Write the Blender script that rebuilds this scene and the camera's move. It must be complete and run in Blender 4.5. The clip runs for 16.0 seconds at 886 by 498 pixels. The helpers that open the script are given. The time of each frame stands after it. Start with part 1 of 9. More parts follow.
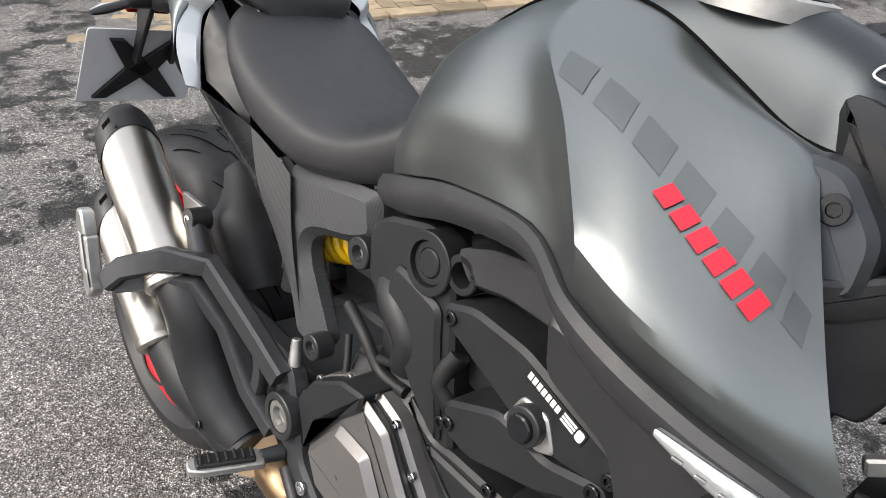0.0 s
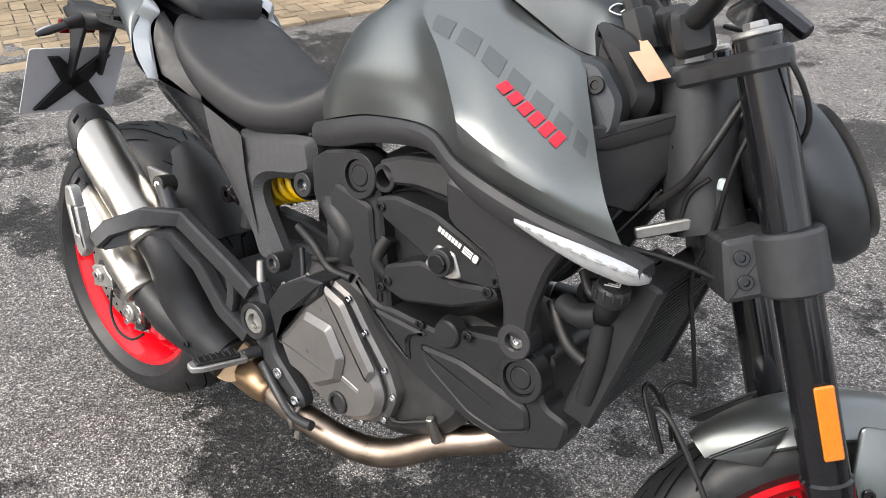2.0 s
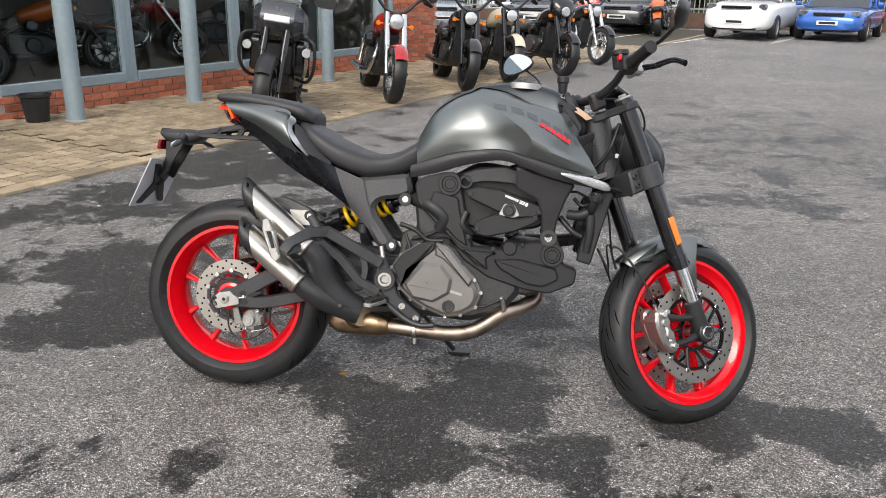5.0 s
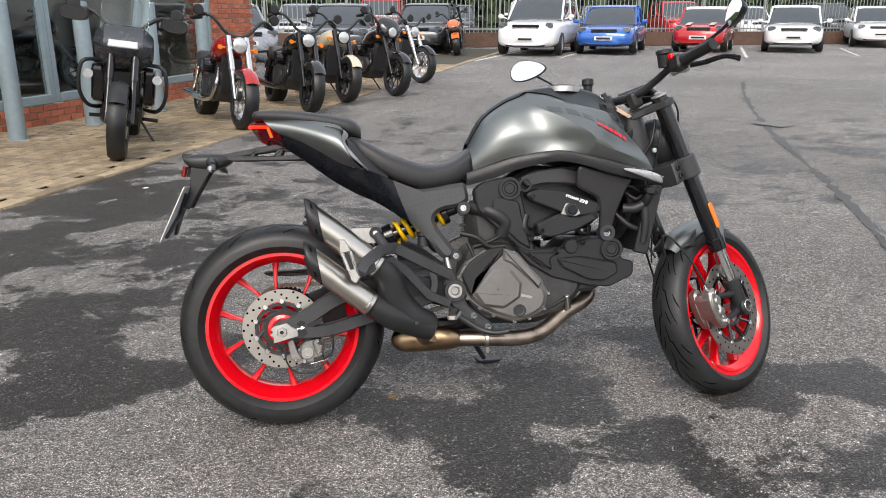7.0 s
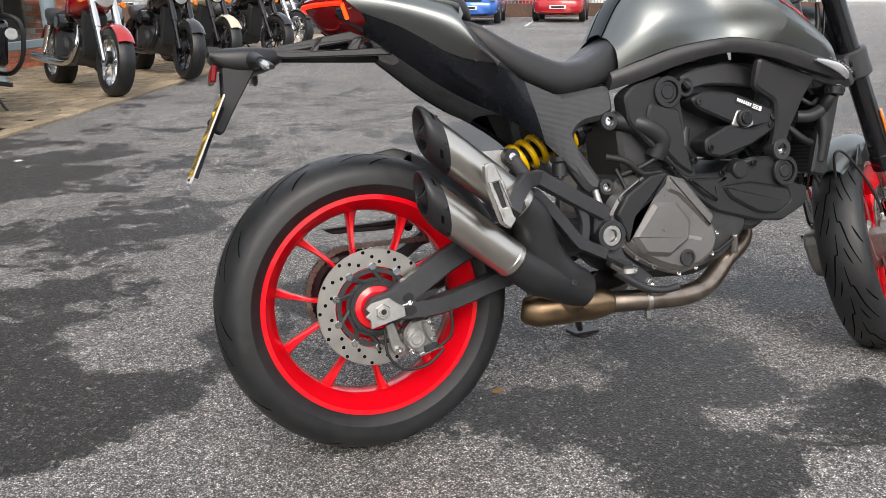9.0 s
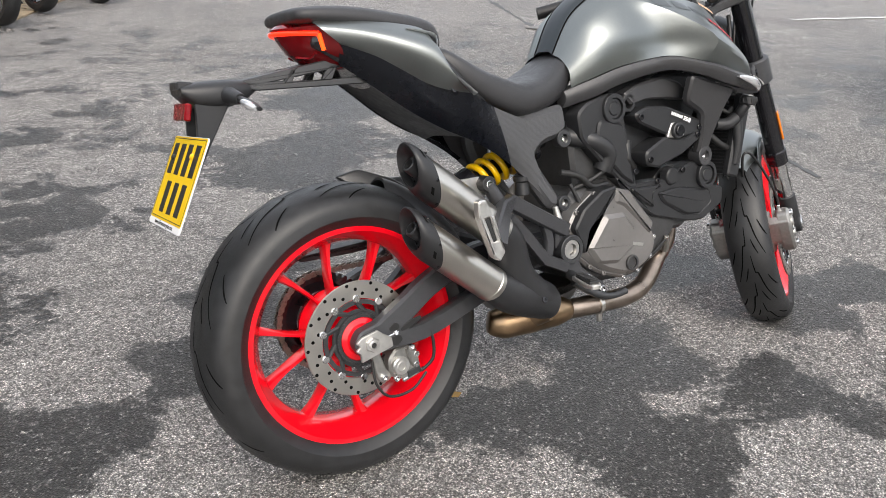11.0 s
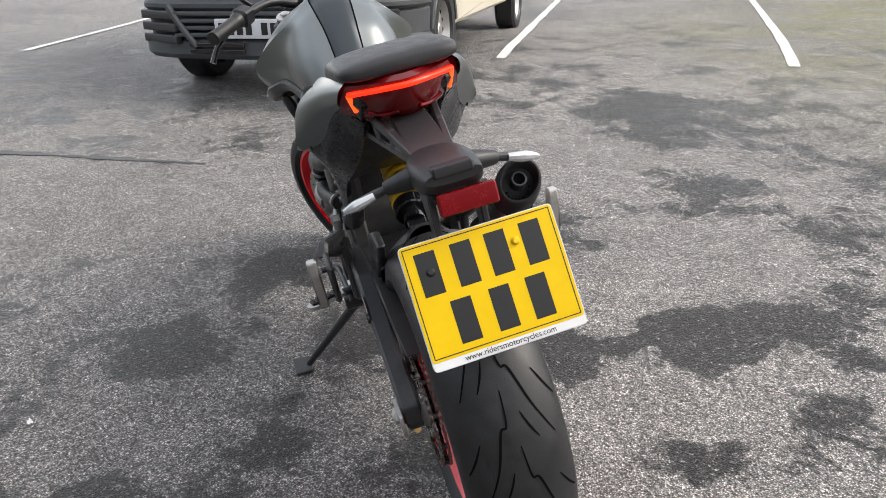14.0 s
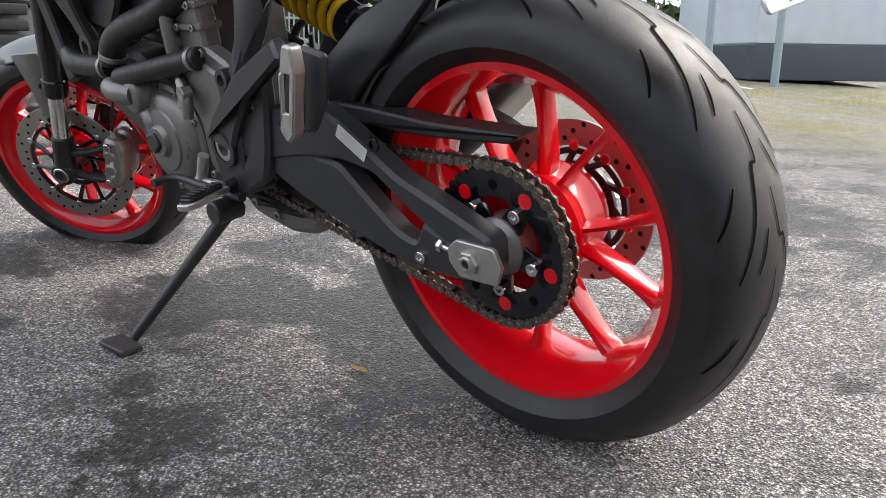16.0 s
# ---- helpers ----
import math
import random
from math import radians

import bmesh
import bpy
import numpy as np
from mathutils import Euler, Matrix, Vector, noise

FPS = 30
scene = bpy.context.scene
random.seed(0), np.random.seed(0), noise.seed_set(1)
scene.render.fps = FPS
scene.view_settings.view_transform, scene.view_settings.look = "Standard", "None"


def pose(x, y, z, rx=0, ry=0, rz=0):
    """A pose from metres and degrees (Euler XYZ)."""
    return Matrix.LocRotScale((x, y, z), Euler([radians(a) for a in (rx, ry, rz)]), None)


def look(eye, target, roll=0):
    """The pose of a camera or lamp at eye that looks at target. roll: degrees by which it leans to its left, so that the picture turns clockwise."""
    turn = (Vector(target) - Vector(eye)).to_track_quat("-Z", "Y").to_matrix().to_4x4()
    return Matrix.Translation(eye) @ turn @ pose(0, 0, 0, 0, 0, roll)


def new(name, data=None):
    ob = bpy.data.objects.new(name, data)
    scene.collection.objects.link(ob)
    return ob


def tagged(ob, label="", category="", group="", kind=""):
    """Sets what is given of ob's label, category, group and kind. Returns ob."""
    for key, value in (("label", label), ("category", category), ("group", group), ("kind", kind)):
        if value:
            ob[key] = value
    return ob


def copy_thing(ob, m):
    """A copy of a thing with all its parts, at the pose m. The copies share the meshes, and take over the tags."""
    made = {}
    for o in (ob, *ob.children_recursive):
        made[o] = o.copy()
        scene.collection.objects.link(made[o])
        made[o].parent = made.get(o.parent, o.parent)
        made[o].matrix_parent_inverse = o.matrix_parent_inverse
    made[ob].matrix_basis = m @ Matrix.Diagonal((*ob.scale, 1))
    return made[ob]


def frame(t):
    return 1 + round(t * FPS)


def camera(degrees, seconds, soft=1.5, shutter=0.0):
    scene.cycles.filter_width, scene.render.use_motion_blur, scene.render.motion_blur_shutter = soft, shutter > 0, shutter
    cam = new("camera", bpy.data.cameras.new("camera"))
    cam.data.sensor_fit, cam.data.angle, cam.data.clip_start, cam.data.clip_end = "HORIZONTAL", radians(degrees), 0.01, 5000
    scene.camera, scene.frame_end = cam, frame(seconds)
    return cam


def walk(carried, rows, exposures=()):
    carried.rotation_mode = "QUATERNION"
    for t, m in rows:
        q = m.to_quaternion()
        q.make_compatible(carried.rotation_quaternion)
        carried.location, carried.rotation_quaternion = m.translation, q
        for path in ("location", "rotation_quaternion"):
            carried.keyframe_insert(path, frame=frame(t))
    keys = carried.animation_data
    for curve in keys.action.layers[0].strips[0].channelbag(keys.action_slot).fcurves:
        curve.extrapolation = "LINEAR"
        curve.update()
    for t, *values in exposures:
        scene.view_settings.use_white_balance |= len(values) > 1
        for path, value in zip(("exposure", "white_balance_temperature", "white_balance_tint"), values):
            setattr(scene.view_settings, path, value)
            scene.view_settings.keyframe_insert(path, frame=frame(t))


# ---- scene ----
cam = camera(60.2, 16.0, soft=0.7)
PATH = [
    (0, (1.235, -0.479, 1.168), (-0.047, 0.651, 0.128), 1.2),
    (0.5, (1.244, -0.502, 1.166), (-0.03, 0.625, 0.114), 0.8),
    (1, (1.266, -0.513, 1.17), (0.02, 0.641, 0.114), 0.1),
    (1.5, (1.376, -0.596, 1.191), (0.199, 0.63, 0.135), -0.8),
    (2, (1.471, -0.785, 1.229), (0.396, 0.558, 0.209), -1.2),
    (2.5, (1.446, -1.08, 1.253), (0.504, 0.393, 0.284), -1.1),
    (3, (1.47, -1.36, 1.272), (0.671, 0.242, 0.38), -0.8),
    (3.5, (1.457, -1.644, 1.3), (0.81, 0.068, 0.494), -0.2),
    (4, (1.305, -1.907, 1.309), (0.804, -0.118, 0.568), 0.5),
    (4.2, (1.239, -2.016, 1.317), (0.792, -0.204, 0.599), 0.7),
    (6.3, (0.493, -2.527, 1.251), (0.6, -0.611, 0.685), 1.0),
    (6.5, (0.4, -2.465, 1.248), (0.56, -0.554, 0.68), 0.8),
    (7, (0.153, -2.324, 1.237), (0.445, -0.43, 0.666), 0.1),
    (7.5, (-0.129, -2.199, 1.211), (0.284, -0.331, 0.628), -0.4),
    (8, (-0.288, -1.96, 1.112), (0.229, -0.121, 0.519), -0.5),
    (8.5, (-0.355, -1.681, 0.99), (0.241, 0.13, 0.386), -0.5),
    (8.7, (-0.367, -1.599, 0.933), (0.256, 0.202, 0.326), -0.4),
    (10.8, (-0.564, -1.38, 1.061), (0.397, 0.206, 0.312), 2.1),
    (11, (-0.634, -1.348, 1.116), (0.389, 0.191, 0.35), 2.0),
    (11.5, (-0.802, -1.208, 1.183), (0.386, 0.183, 0.376), 1.8),
    (12, (-1.027, -0.969, 1.195), (0.378, 0.19, 0.368), 1.6),
    (12.5, (-1.277, -0.697, 1.2), (0.334, 0.162, 0.384), 1.1),
    (13, (-1.298, -0.324, 1.178), (0.476, 0.154, 0.389), 0.1),
    (13.5, (-1.312, 0.035, 1.157), (0.536, 0.064, 0.392), -0.7),
    (14, (-1.221, 0.352, 1.112), (0.583, -0.1, 0.376), -1.2),
    (14.5, (-1.036, 0.589, 1.061), (0.625, -0.277, 0.362), -1.1),
    (15, (-0.881, 0.817, 0.97), (0.623, -0.331, 0.323), -0.3),
    (15.5, (-0.682, 0.837, 0.714), (0.707, -0.486, 0.148), 0.3),
    (16, (-0.61, 0.836, 0.532), (0.723, -0.573, 0.044), 0.8),
]
walk(cam, [(t, look(eye, target, roll)) for t, eye, target, roll in PATH], [(0, 0.76), (1.5, 0.86), (2.5, 0.76), (3.5, 0.56), (8.5, 0.48), (11, 0.84), (12.5, 0.84), (13.5, 0.74), (14.5, 0.82), (16, 1.0)])

# ---- world, sun ----
world = bpy.data.worlds.new("overcast_sky")
scene.world = world
world.use_nodes = True
wn = world.node_tree.nodes
wl = world.node_tree.links
wn.clear()
sky = wn.new("ShaderNodeTexSky")
sky.sky_type = 'NISHITA'
sky.sun_disc = False
sky.sun_elevation = radians(42)
sky.sun_rotation = radians(200)
sky.dust_density = 4.0
sky.air_density = 1.0
cloud = wn.new("ShaderNodeMix")
cloud.data_type = 'RGBA'
cloud.inputs[0].default_value = 0.55
cloud.inputs[7].default_value = (7.5, 7.5, 7.6, 1)
bg = wn.new("ShaderNodeBackground")
bg.inputs[1].default_value = 0.152
wo = wn.new("ShaderNodeOutputWorld")
wl.new(sky.outputs[0], cloud.inputs[6])
wl.new(cloud.outputs[2], bg.inputs[0])
wl.new(bg.outputs[0], wo.inputs[0])

sun = new("sun", bpy.data.lights.new("sun", 'SUN'))
sun.data.energy = 1.35
sun.data.angle = radians(28)
sun.data.color = (1.0, 0.95, 0.88)
sun.matrix_world = look((-1.5, -6.0, 6.2), (0, 0, 0))


# ---- materials ----
def mat(name, color, rough=0.5, metal=0.0, grain=0.0, scale=60.0, bump=0.0, bump_scale=400.0, coat=0.0, spread=0.25, spec=0.5):
    """A node material: base colour with a broad and a fine variation, uneven gloss, and a fine relief."""
    m = bpy.data.materials.new(name)
    m.use_nodes = True
    n, l = m.node_tree.nodes, m.node_tree.links
    b = n["Principled BSDF"]
    b.inputs["Base Color"].default_value = (*color, 1)
    b.inputs["Roughness"].default_value = rough
    b.inputs["Metallic"].default_value = metal
    b.inputs["Coat Weight"].default_value = coat
    b.inputs["Specular IOR Level"].default_value = spec
    co = n.new("ShaderNodeTexCoord")
    if grain:
        a = n.new("ShaderNodeTexNoise")
        a.inputs["Scale"].default_value = scale
        a.inputs["Detail"].default_value = 6
        l.new(co.outputs["Object"], a.inputs["Vector"])
        big = n.new("ShaderNodeTexNoise")
        big.inputs["Scale"].default_value = scale / 9
        big.inputs["Detail"].default_value = 3
        l.new(co.outputs["Object"], big.inputs["Vector"])
        s = n.new("ShaderNodeMath")
        s.operation = 'ADD'
        l.new(a.outputs[0], s.inputs[0])
        l.new(big.outputs[0], s.inputs[1])
        r = n.new("ShaderNodeMapRange")
        r.inputs[1].default_value, r.inputs[2].default_value = 0.7, 1.3
        r.inputs[3].default_value, r.inputs[4].default_value = 1 - grain, 1 + grain
        l.new(s.outputs[0], r.inputs[0])
        v = n.new("ShaderNodeVectorMath")
        v.operation = 'SCALE'
        v.inputs[0].default_value = color
        l.new(r.outputs[0], v.inputs["Scale"])
        l.new(v.outputs[0], b.inputs["Base Color"])
        r2 = n.new("ShaderNodeMapRange")
        r2.inputs[1].default_value, r2.inputs[2].default_value = 0.7, 1.3
        r2.inputs[3].default_value = max(0.02, rough * (1 - spread))
        r2.inputs[4].default_value = min(1, rough * (1 + spread))
        l.new(s.outputs[0], r2.inputs[0])
        l.new(r2.outputs[0], b.inputs["Roughness"])
    if bump:
        t = n.new("ShaderNodeTexNoise")
        t.inputs["Scale"].default_value = bump_scale
        t.inputs["Detail"].default_value = 3
        l.new(co.outputs["Object"], t.inputs["Vector"])
        u = n.new("ShaderNodeBump")
        u.inputs["Strength"].default_value = bump
        u.inputs["Distance"].default_value = 0.001
        l.new(t.outputs[0], u.inputs["Height"])
        l.new(u.outputs[0], b.inputs["Normal"])
    return m


def shine(name, color, strength):
    m = mat(name, color, 0.3)
    b = m.node_tree.nodes["Principled BSDF"]
    b.inputs["Emission Color"].default_value = (*color, 1)
    b.inputs["Emission Strength"].default_value = strength
    return m


def glassy(name, color, rough=0.03, ior=1.45, trans=1.0):
    m = mat(name, color, rough)
    b = m.node_tree.nodes["Principled BSDF"]
    b.inputs["Transmission Weight"].default_value = trans
    b.inputs["IOR"].default_value = ior
    return m


M_PAINT = mat("satin_grey_metallic_paint", (0.20, 0.215, 0.213), 0.36, 0.9, 0.03, 1500, 0.02, 2500, spread=0.04)
M_PAINT_MID = mat("satin_dark_grey_metallic_paint", (0.060, 0.067, 0.072), 0.42, 0.9, 0.03, 1500, 0.02, 2500, spread=0.04)
# lighter copy of the grey paint, the fin's bright reflection put into the colour
M_PAINT_SHEEN = mat("grey_paint_with_sheen", (0.52, 0.54, 0.55), 0.34, 0.5, 0.04, 60)
M_PAINT_DK = mat("dark_satin_panel", (0.06, 0.065, 0.07), 0.38, 0.6, 0.05, 900, 0.03, 2500)
M_DECAL = mat("tone_on_tone_decal", (0.145, 0.157, 0.158), 0.40, 0.88, 0.03, 500)
M_RED_DECAL = mat("red_decal", (0.75, 0.01, 0.03), 0.4)
M_BLACK = mat("black_moulded_plastic", (0.019, 0.0195, 0.021), 0.40, 0, 0.12, 70, 0.10, 1500, spec=0.42)
M_BLACK_GLOSS = mat("gloss_black", (0.008, 0.008, 0.010), 0.14, 0, 0.1, 40, coat=0.25, spec=0.5)
M_GRAINED = mat("grained_black_plastic", (0.034, 0.034, 0.036), 0.42, 0, 0.12, 90, 0.4, 900, spec=0.5)
M_KNURL = mat("studded_black_plastic", (0.055, 0.056, 0.059), 0.44, 0, 0.10, 90, 0, 900, spec=0.5)


def studs(m, pitch):
    """Adds a relief of small pyramids in rows."""
    n, l = m.node_tree.nodes, m.node_tree.links
    co = n.new("ShaderNodeTexCoord")
    axes = n.new("ShaderNodeSeparateXYZ")
    l.new(co.outputs["Object"], axes.inputs[0])
    waves = []
    for sign in (1, -1):
        a = n.new("ShaderNodeMath")
        a.operation = 'MULTIPLY_ADD'
        l.new(axes.outputs[2], a.inputs[0])
        a.inputs[1].default_value = sign
        l.new(axes.outputs[0], a.inputs[2])
        b = n.new("ShaderNodeMath")
        b.operation = 'MULTIPLY'
        l.new(a.outputs[0], b.inputs[0])
        b.inputs[1].default_value = 2 * math.pi / pitch
        c = n.new("ShaderNodeMath")
        c.operation = 'SINE'
        l.new(b.outputs[0], c.inputs[0])
        waves.append(c)
    d = n.new("ShaderNodeMath")
    d.operation = 'MULTIPLY'
    l.new(waves[0].outputs[0], d.inputs[0])
    l.new(waves[1].outputs[0], d.inputs[1])
    u = n.new("ShaderNodeBump")
    u.inputs["Strength"].default_value = 0.35
    u.inputs["Distance"].default_value = 0.0005
    l.new(d.outputs[0], u.inputs["Height"])
    l.new(u.outputs[0], n["Principled BSDF"].inputs["Normal"])


studs(M_KNURL, 0.0052)
M_SHELL = mat("satin_black_panel", (0.006, 0.007, 0.010), 0.26, 0, 0.06, 60, 0.03, 1500, spec=0.35)
M_SEAT = mat("seat_vinyl", (0.028, 0.028, 0.030), 0.46, 0, 0.12, 50, 0.35, 1400, spec=0.45)
M_FRAME = mat("black_cast_aluminium", (0.028, 0.029, 0.031), 0.38, 0.1, 0.15, 80, 0.25, 1100, spec=0.55)
M_BRACKET = mat("charcoal_cast_aluminium", (0.050, 0.051, 0.055), 0.38, 0.3, 0.15, 80, 0.25, 1100, spec=0.5)
M_ENGINE = mat("dark_grey_cast_cover", (0.215, 0.206, 0.20), 0.36, 0.6, 0.08, 80, 0.15, 1300)
M_ENGINE_DK = mat("dark_engine_casting", (0.055, 0.055, 0.056), 0.42, 0.5, 0.25, 60, 0.4, 700)
M_STEEL = mat("brushed_steel", (0.56, 0.535, 0.49), 0.3, 1, 0.04, 500, 0.03, 3000, spread=0.08)
M_DISC = mat("brake_disc_steel", (0.42, 0.40, 0.37), 0.40, 1, 0.06, 300, 0.03, 3000)
M_CALIPER = mat("cast_caliper", (0.31, 0.305, 0.29), 0.40, 0.85, 0.15, 120, 0.2, 1200)
M_CHROME = mat("polished_steel", (0.7, 0.7, 0.7), 0.14, 1, 0.05, 100)
M_ALLOY = mat("cast_alloy", (0.52, 0.51, 0.49), 0.42, 0.9, 0.12, 120, 0.2, 1200)
M_BRONZE = mat("heat_tinted_steel", (0.36, 0.25, 0.15), 0.34, 1, 0.35, 26, 0.1, 900)
M_PIPE = mat("header_pipe_steel", (0.33, 0.27, 0.22), 0.33, 1, 0.3, 30, 0.1, 900)
M_RED = mat("red_wheel_paint", (0.74, 0.003, 0.012), 0.16, 0, 0.04, 40, spec=0.45, coat=0.5)
M_TYRE = mat("tyre_rubber", (0.0145, 0.015, 0.016), 0.46, 0, 0.45, 45, 0.35, 700, spec=0.5)
# near-black that paints the shade in grooves, holes and slots; also colours seams
M_SHADE_BLACK = mat("shade_black", (0.003, 0.003, 0.003), 0.9, spec=0.1)
M_YELLOW = mat("yellow_spring", (0.8, 0.48, 0.0), 0.3, 0, 0.06, 40, coat=0.4)
M_PLATE = mat("yellow_reflective_plate", (0.76, 0.50, 0.003), 0.40, 0, 0.05, 30, spec=0.2)
M_PLATE_BACK = mat("plate_back", (0.62, 0.63, 0.66), 0.45, 0, 0.06, 30)
# print black, also used to paint the shade in small recesses
M_INK_AND_SHADE = mat("black_ink_and_shade", (0.012, 0.012, 0.012), 0.45)
M_WHITE = mat("white_print", (0.75, 0.75, 0.75), 0.45, 0, 0.04, 60)
M_LENS_RED = mat("red_lens", (0.17, 0.002, 0.005), 0.25, 0, 0.15, 260, 0.3, 700, spec=0.3)
M_LENS_DARK = mat("dark_red_lens", (0.13, 0.0015, 0.003), 0.10, 0, 0.1, 60, coat=0.3)
M_TAIL_ON = shine("lit_tail_strip", (1.0, 0.020, 0.004), 1.2)
M_TAIL_AMBER = shine("lit_tail_branch", (1.0, 0.07, 0.008), 1.2)
M_LENS = mat("clear_lens", (0.55, 0.56, 0.57), 0.14, 0.5, 0.10, 160, 0.12, 300, coat=0.8)
M_AMBER = mat("amber_reflector", (0.75, 0.2, 0.01), 0.15, 0, 0.1, 250, 0.4, 900, coat=1.0)
M_RUBBER = mat("black_rubber", (0.012, 0.012, 0.012), 0.48, 0, 0.15, 80, 0.3, 800)
M_MIRROR = mat("mirror_glass", (0.92, 0.93, 0.95), 0.01, 1.0)
M_CARD = mat("brown_card", (0.58, 0.4, 0.27), 0.85, 0, 0.12, 70, 0.3, 800)
M_GALVGREY = mat("grey_print", (0.35, 0.35, 0.36), 0.5)
M_BLUE = mat("blue_sticker", (0.05, 0.2, 0.5), 0.35, 0, 0.05, 60)


# ---- mesh tools ----
def part(name, bm, material, parent=None, label="", angle=32):
    me = bpy.data.meshes.new(name)
    bmesh.ops.recalc_face_normals(bm, faces=bm.faces)
    bm.to_mesh(me)
    bm.free()
    me.polygons.foreach_set("use_smooth", [True] * len(me.polygons))
    me.set_sharp_from_angle(angle=radians(angle))
    for m in material if isinstance(material, (list, tuple)) else (material,):
        me.materials.append(m)
    ob = new(name, me)
    ob.parent = parent
    if label:
        ob["label"] = label
    return ob


def faces(bm, rings, close=True, caps=True, slot=0):
    """Skins equal rings of vertices."""
    vs = [[bm.verts.new(p) for p in r] for r in rings]
    n = len(vs[0])
    for a, b in zip(vs, vs[1:]):
        for i in range(n if close else n - 1):
            j = (i + 1) % n
            bm.faces.new((a[i], a[j], b[j], b[i])).material_index = slot
    if caps and close:
        bm.faces.new(vs[0][::-1]).material_index = slot
        bm.faces.new(vs[-1]).material_index = slot
    return vs


I4 = Matrix.Identity(4)


def lathe(bm, prof, seg=32, m=I4, closed=False, slot=0, caps=True):
    """Turns (radius, along) about m's y axis."""
    rings = []
    for i in range(seg):
        a = 2 * math.pi * i / seg
        rings.append([m @ Vector((r * math.cos(a), y, r * math.sin(a))) for r, y in prof])
    vs = [[bm.verts.new(p) for p in r] for r in rings]
    n = len(prof)
    for i in range(seg):
        a, b = vs[i], vs[(i + 1) % seg]
        for k in range(n if closed else n - 1):
            f = (a[k], a[(k + 1) % n], b[(k + 1) % n], b[k])
            bm.faces.new(f).material_index = slot
    if caps and not closed:
        for k in (0, n - 1):
            if prof[k][0] > 1e-6:
                bm.faces.new([v[k] for v in vs]).material_index = slot


def curve(pts, per=6, closed=False):
    """Points on a smooth line through pts."""
    p = [Vector(q) for q in pts]
    n = len(p)
    out = []
    for i in range(n if closed else n - 1):
        if closed:
            a, b, c, d = p[i - 1], p[i], p[(i + 1) % n], p[(i + 2) % n]
        else:
            a, b, c, d = p[max(i - 1, 0)], p[i], p[i + 1], p[min(i + 2, n - 1)]
        for k in range(per):
            t = k / per
            out.append(0.5 * (2 * b + (c - a) * t + (2 * a - 5 * b + 4 * c - d) * t * t + (3 * b - a - 3 * c + d) * t ** 3))
    if not closed:
        out.append(p[-1])
    return out


def tube(bm, pts, r, seg=10, per=6, m=I4, flat=1.0, slot=0, smooth=True):
    """A pipe along pts; r is one radius or one for each of pts."""
    p = [m @ Vector(q) for q in pts]
    line = curve(p, per) if smooth and len(p) > 2 else p
    n = len(line)
    rs = r if isinstance(r, (list, tuple)) else [r] * len(p)
    rings, side = [], None
    for i, q in enumerate(line):
        d = (line[min(i + 1, n - 1)] - line[max(i - 1, 0)]).normalized()
        if side is None:
            side = d.cross(Vector((0.31, 0.27, 0.91))).normalized()
        side = (side - d * side.dot(d)).normalized()
        up = d.cross(side)
        f = i / max(n - 1, 1) * (len(rs) - 1)
        k = min(int(f), len(rs) - 2) if len(rs) > 1 else 0
        rad = rs[k] + (rs[min(k + 1, len(rs) - 1)] - rs[k]) * (f - k)
        rings.append([q + (side * math.cos(a) + up * math.sin(a) * flat) * rad for a in (2 * math.pi * j / seg for j in range(seg))])
    faces(bm, rings, slot=slot)


def shrink(pts, d):
    """Moves an outline's corners inwards by about d."""
    n = len(pts)
    area = sum(pts[i][0] * pts[(i + 1) % n][1] - pts[(i + 1) % n][0] * pts[i][1] for i in range(n))
    s = 1 if area > 0 else -1
    out = []
    for i in range(n):
        a, b, c = (Vector(pts[(i + k) % n]) for k in (-1, 0, 1))
        u, v = (b - a).normalized(), (c - b).normalized()
        nu, nv = Vector((-u.y, u.x)) * s, Vector((-v.y, v.x)) * s
        w = nu + nv
        k = d / max(0.45, 1 + nu.dot(nv))
        out.append(tuple(b + w * k))
    return out


def rounded(pts, r=0.012, n=3):
    """Rounds an outline's corners."""
    out = []
    c = len(pts)
    for i in range(c):
        a, b, d = (Vector(pts[(i + k) % c]) for k in (-1, 0, 1))
        ra, rd = min(r, (a - b).length * 0.45), min(r, (d - b).length * 0.45)
        p, q = b + (a - b).normalized() * ra, b + (d - b).normalized() * rd
        for k in range(n + 1):
            t = k / n
            out.append(tuple(p * (1 - t) ** 2 + b * 2 * t * (1 - t) + q * t * t))
    return out


def slab(bm, outline, y0, y1, bev=0.003, m=I4, r=0.01, bend=None, slot=0):
    """An outline in x and z, y0 to y1 thick, with its edges broken. bend(x, z) adds to y."""
    o = rounded(outline, r) if r else list(outline)
    s = 1 if y1 > y0 else -1
    inner = shrink(o, bev)
    f = bend or (lambda x, z: 0.0)
    rings = [[m @ Vector((x, y + f(x, z), z)) for x, z in ring]
             for ring, y in ((inner, y0), (o, y0 + s * bev), (o, y1 - s * bev), (inner, y1))]
    faces(bm, rings, slot=slot)


def box(bm, size, m=I4, bev=0.003, slot=0):
    x, y, z = (v / 2 for v in size)
    bev = min(bev, x * 0.9, y * 0.9, z * 0.9)
    o = [(-x, -z), (x, -z), (x, z), (-x, z)]
    slab(bm, o, -y, y, bev, m, min(bev * 1.5, x, z), slot=slot)


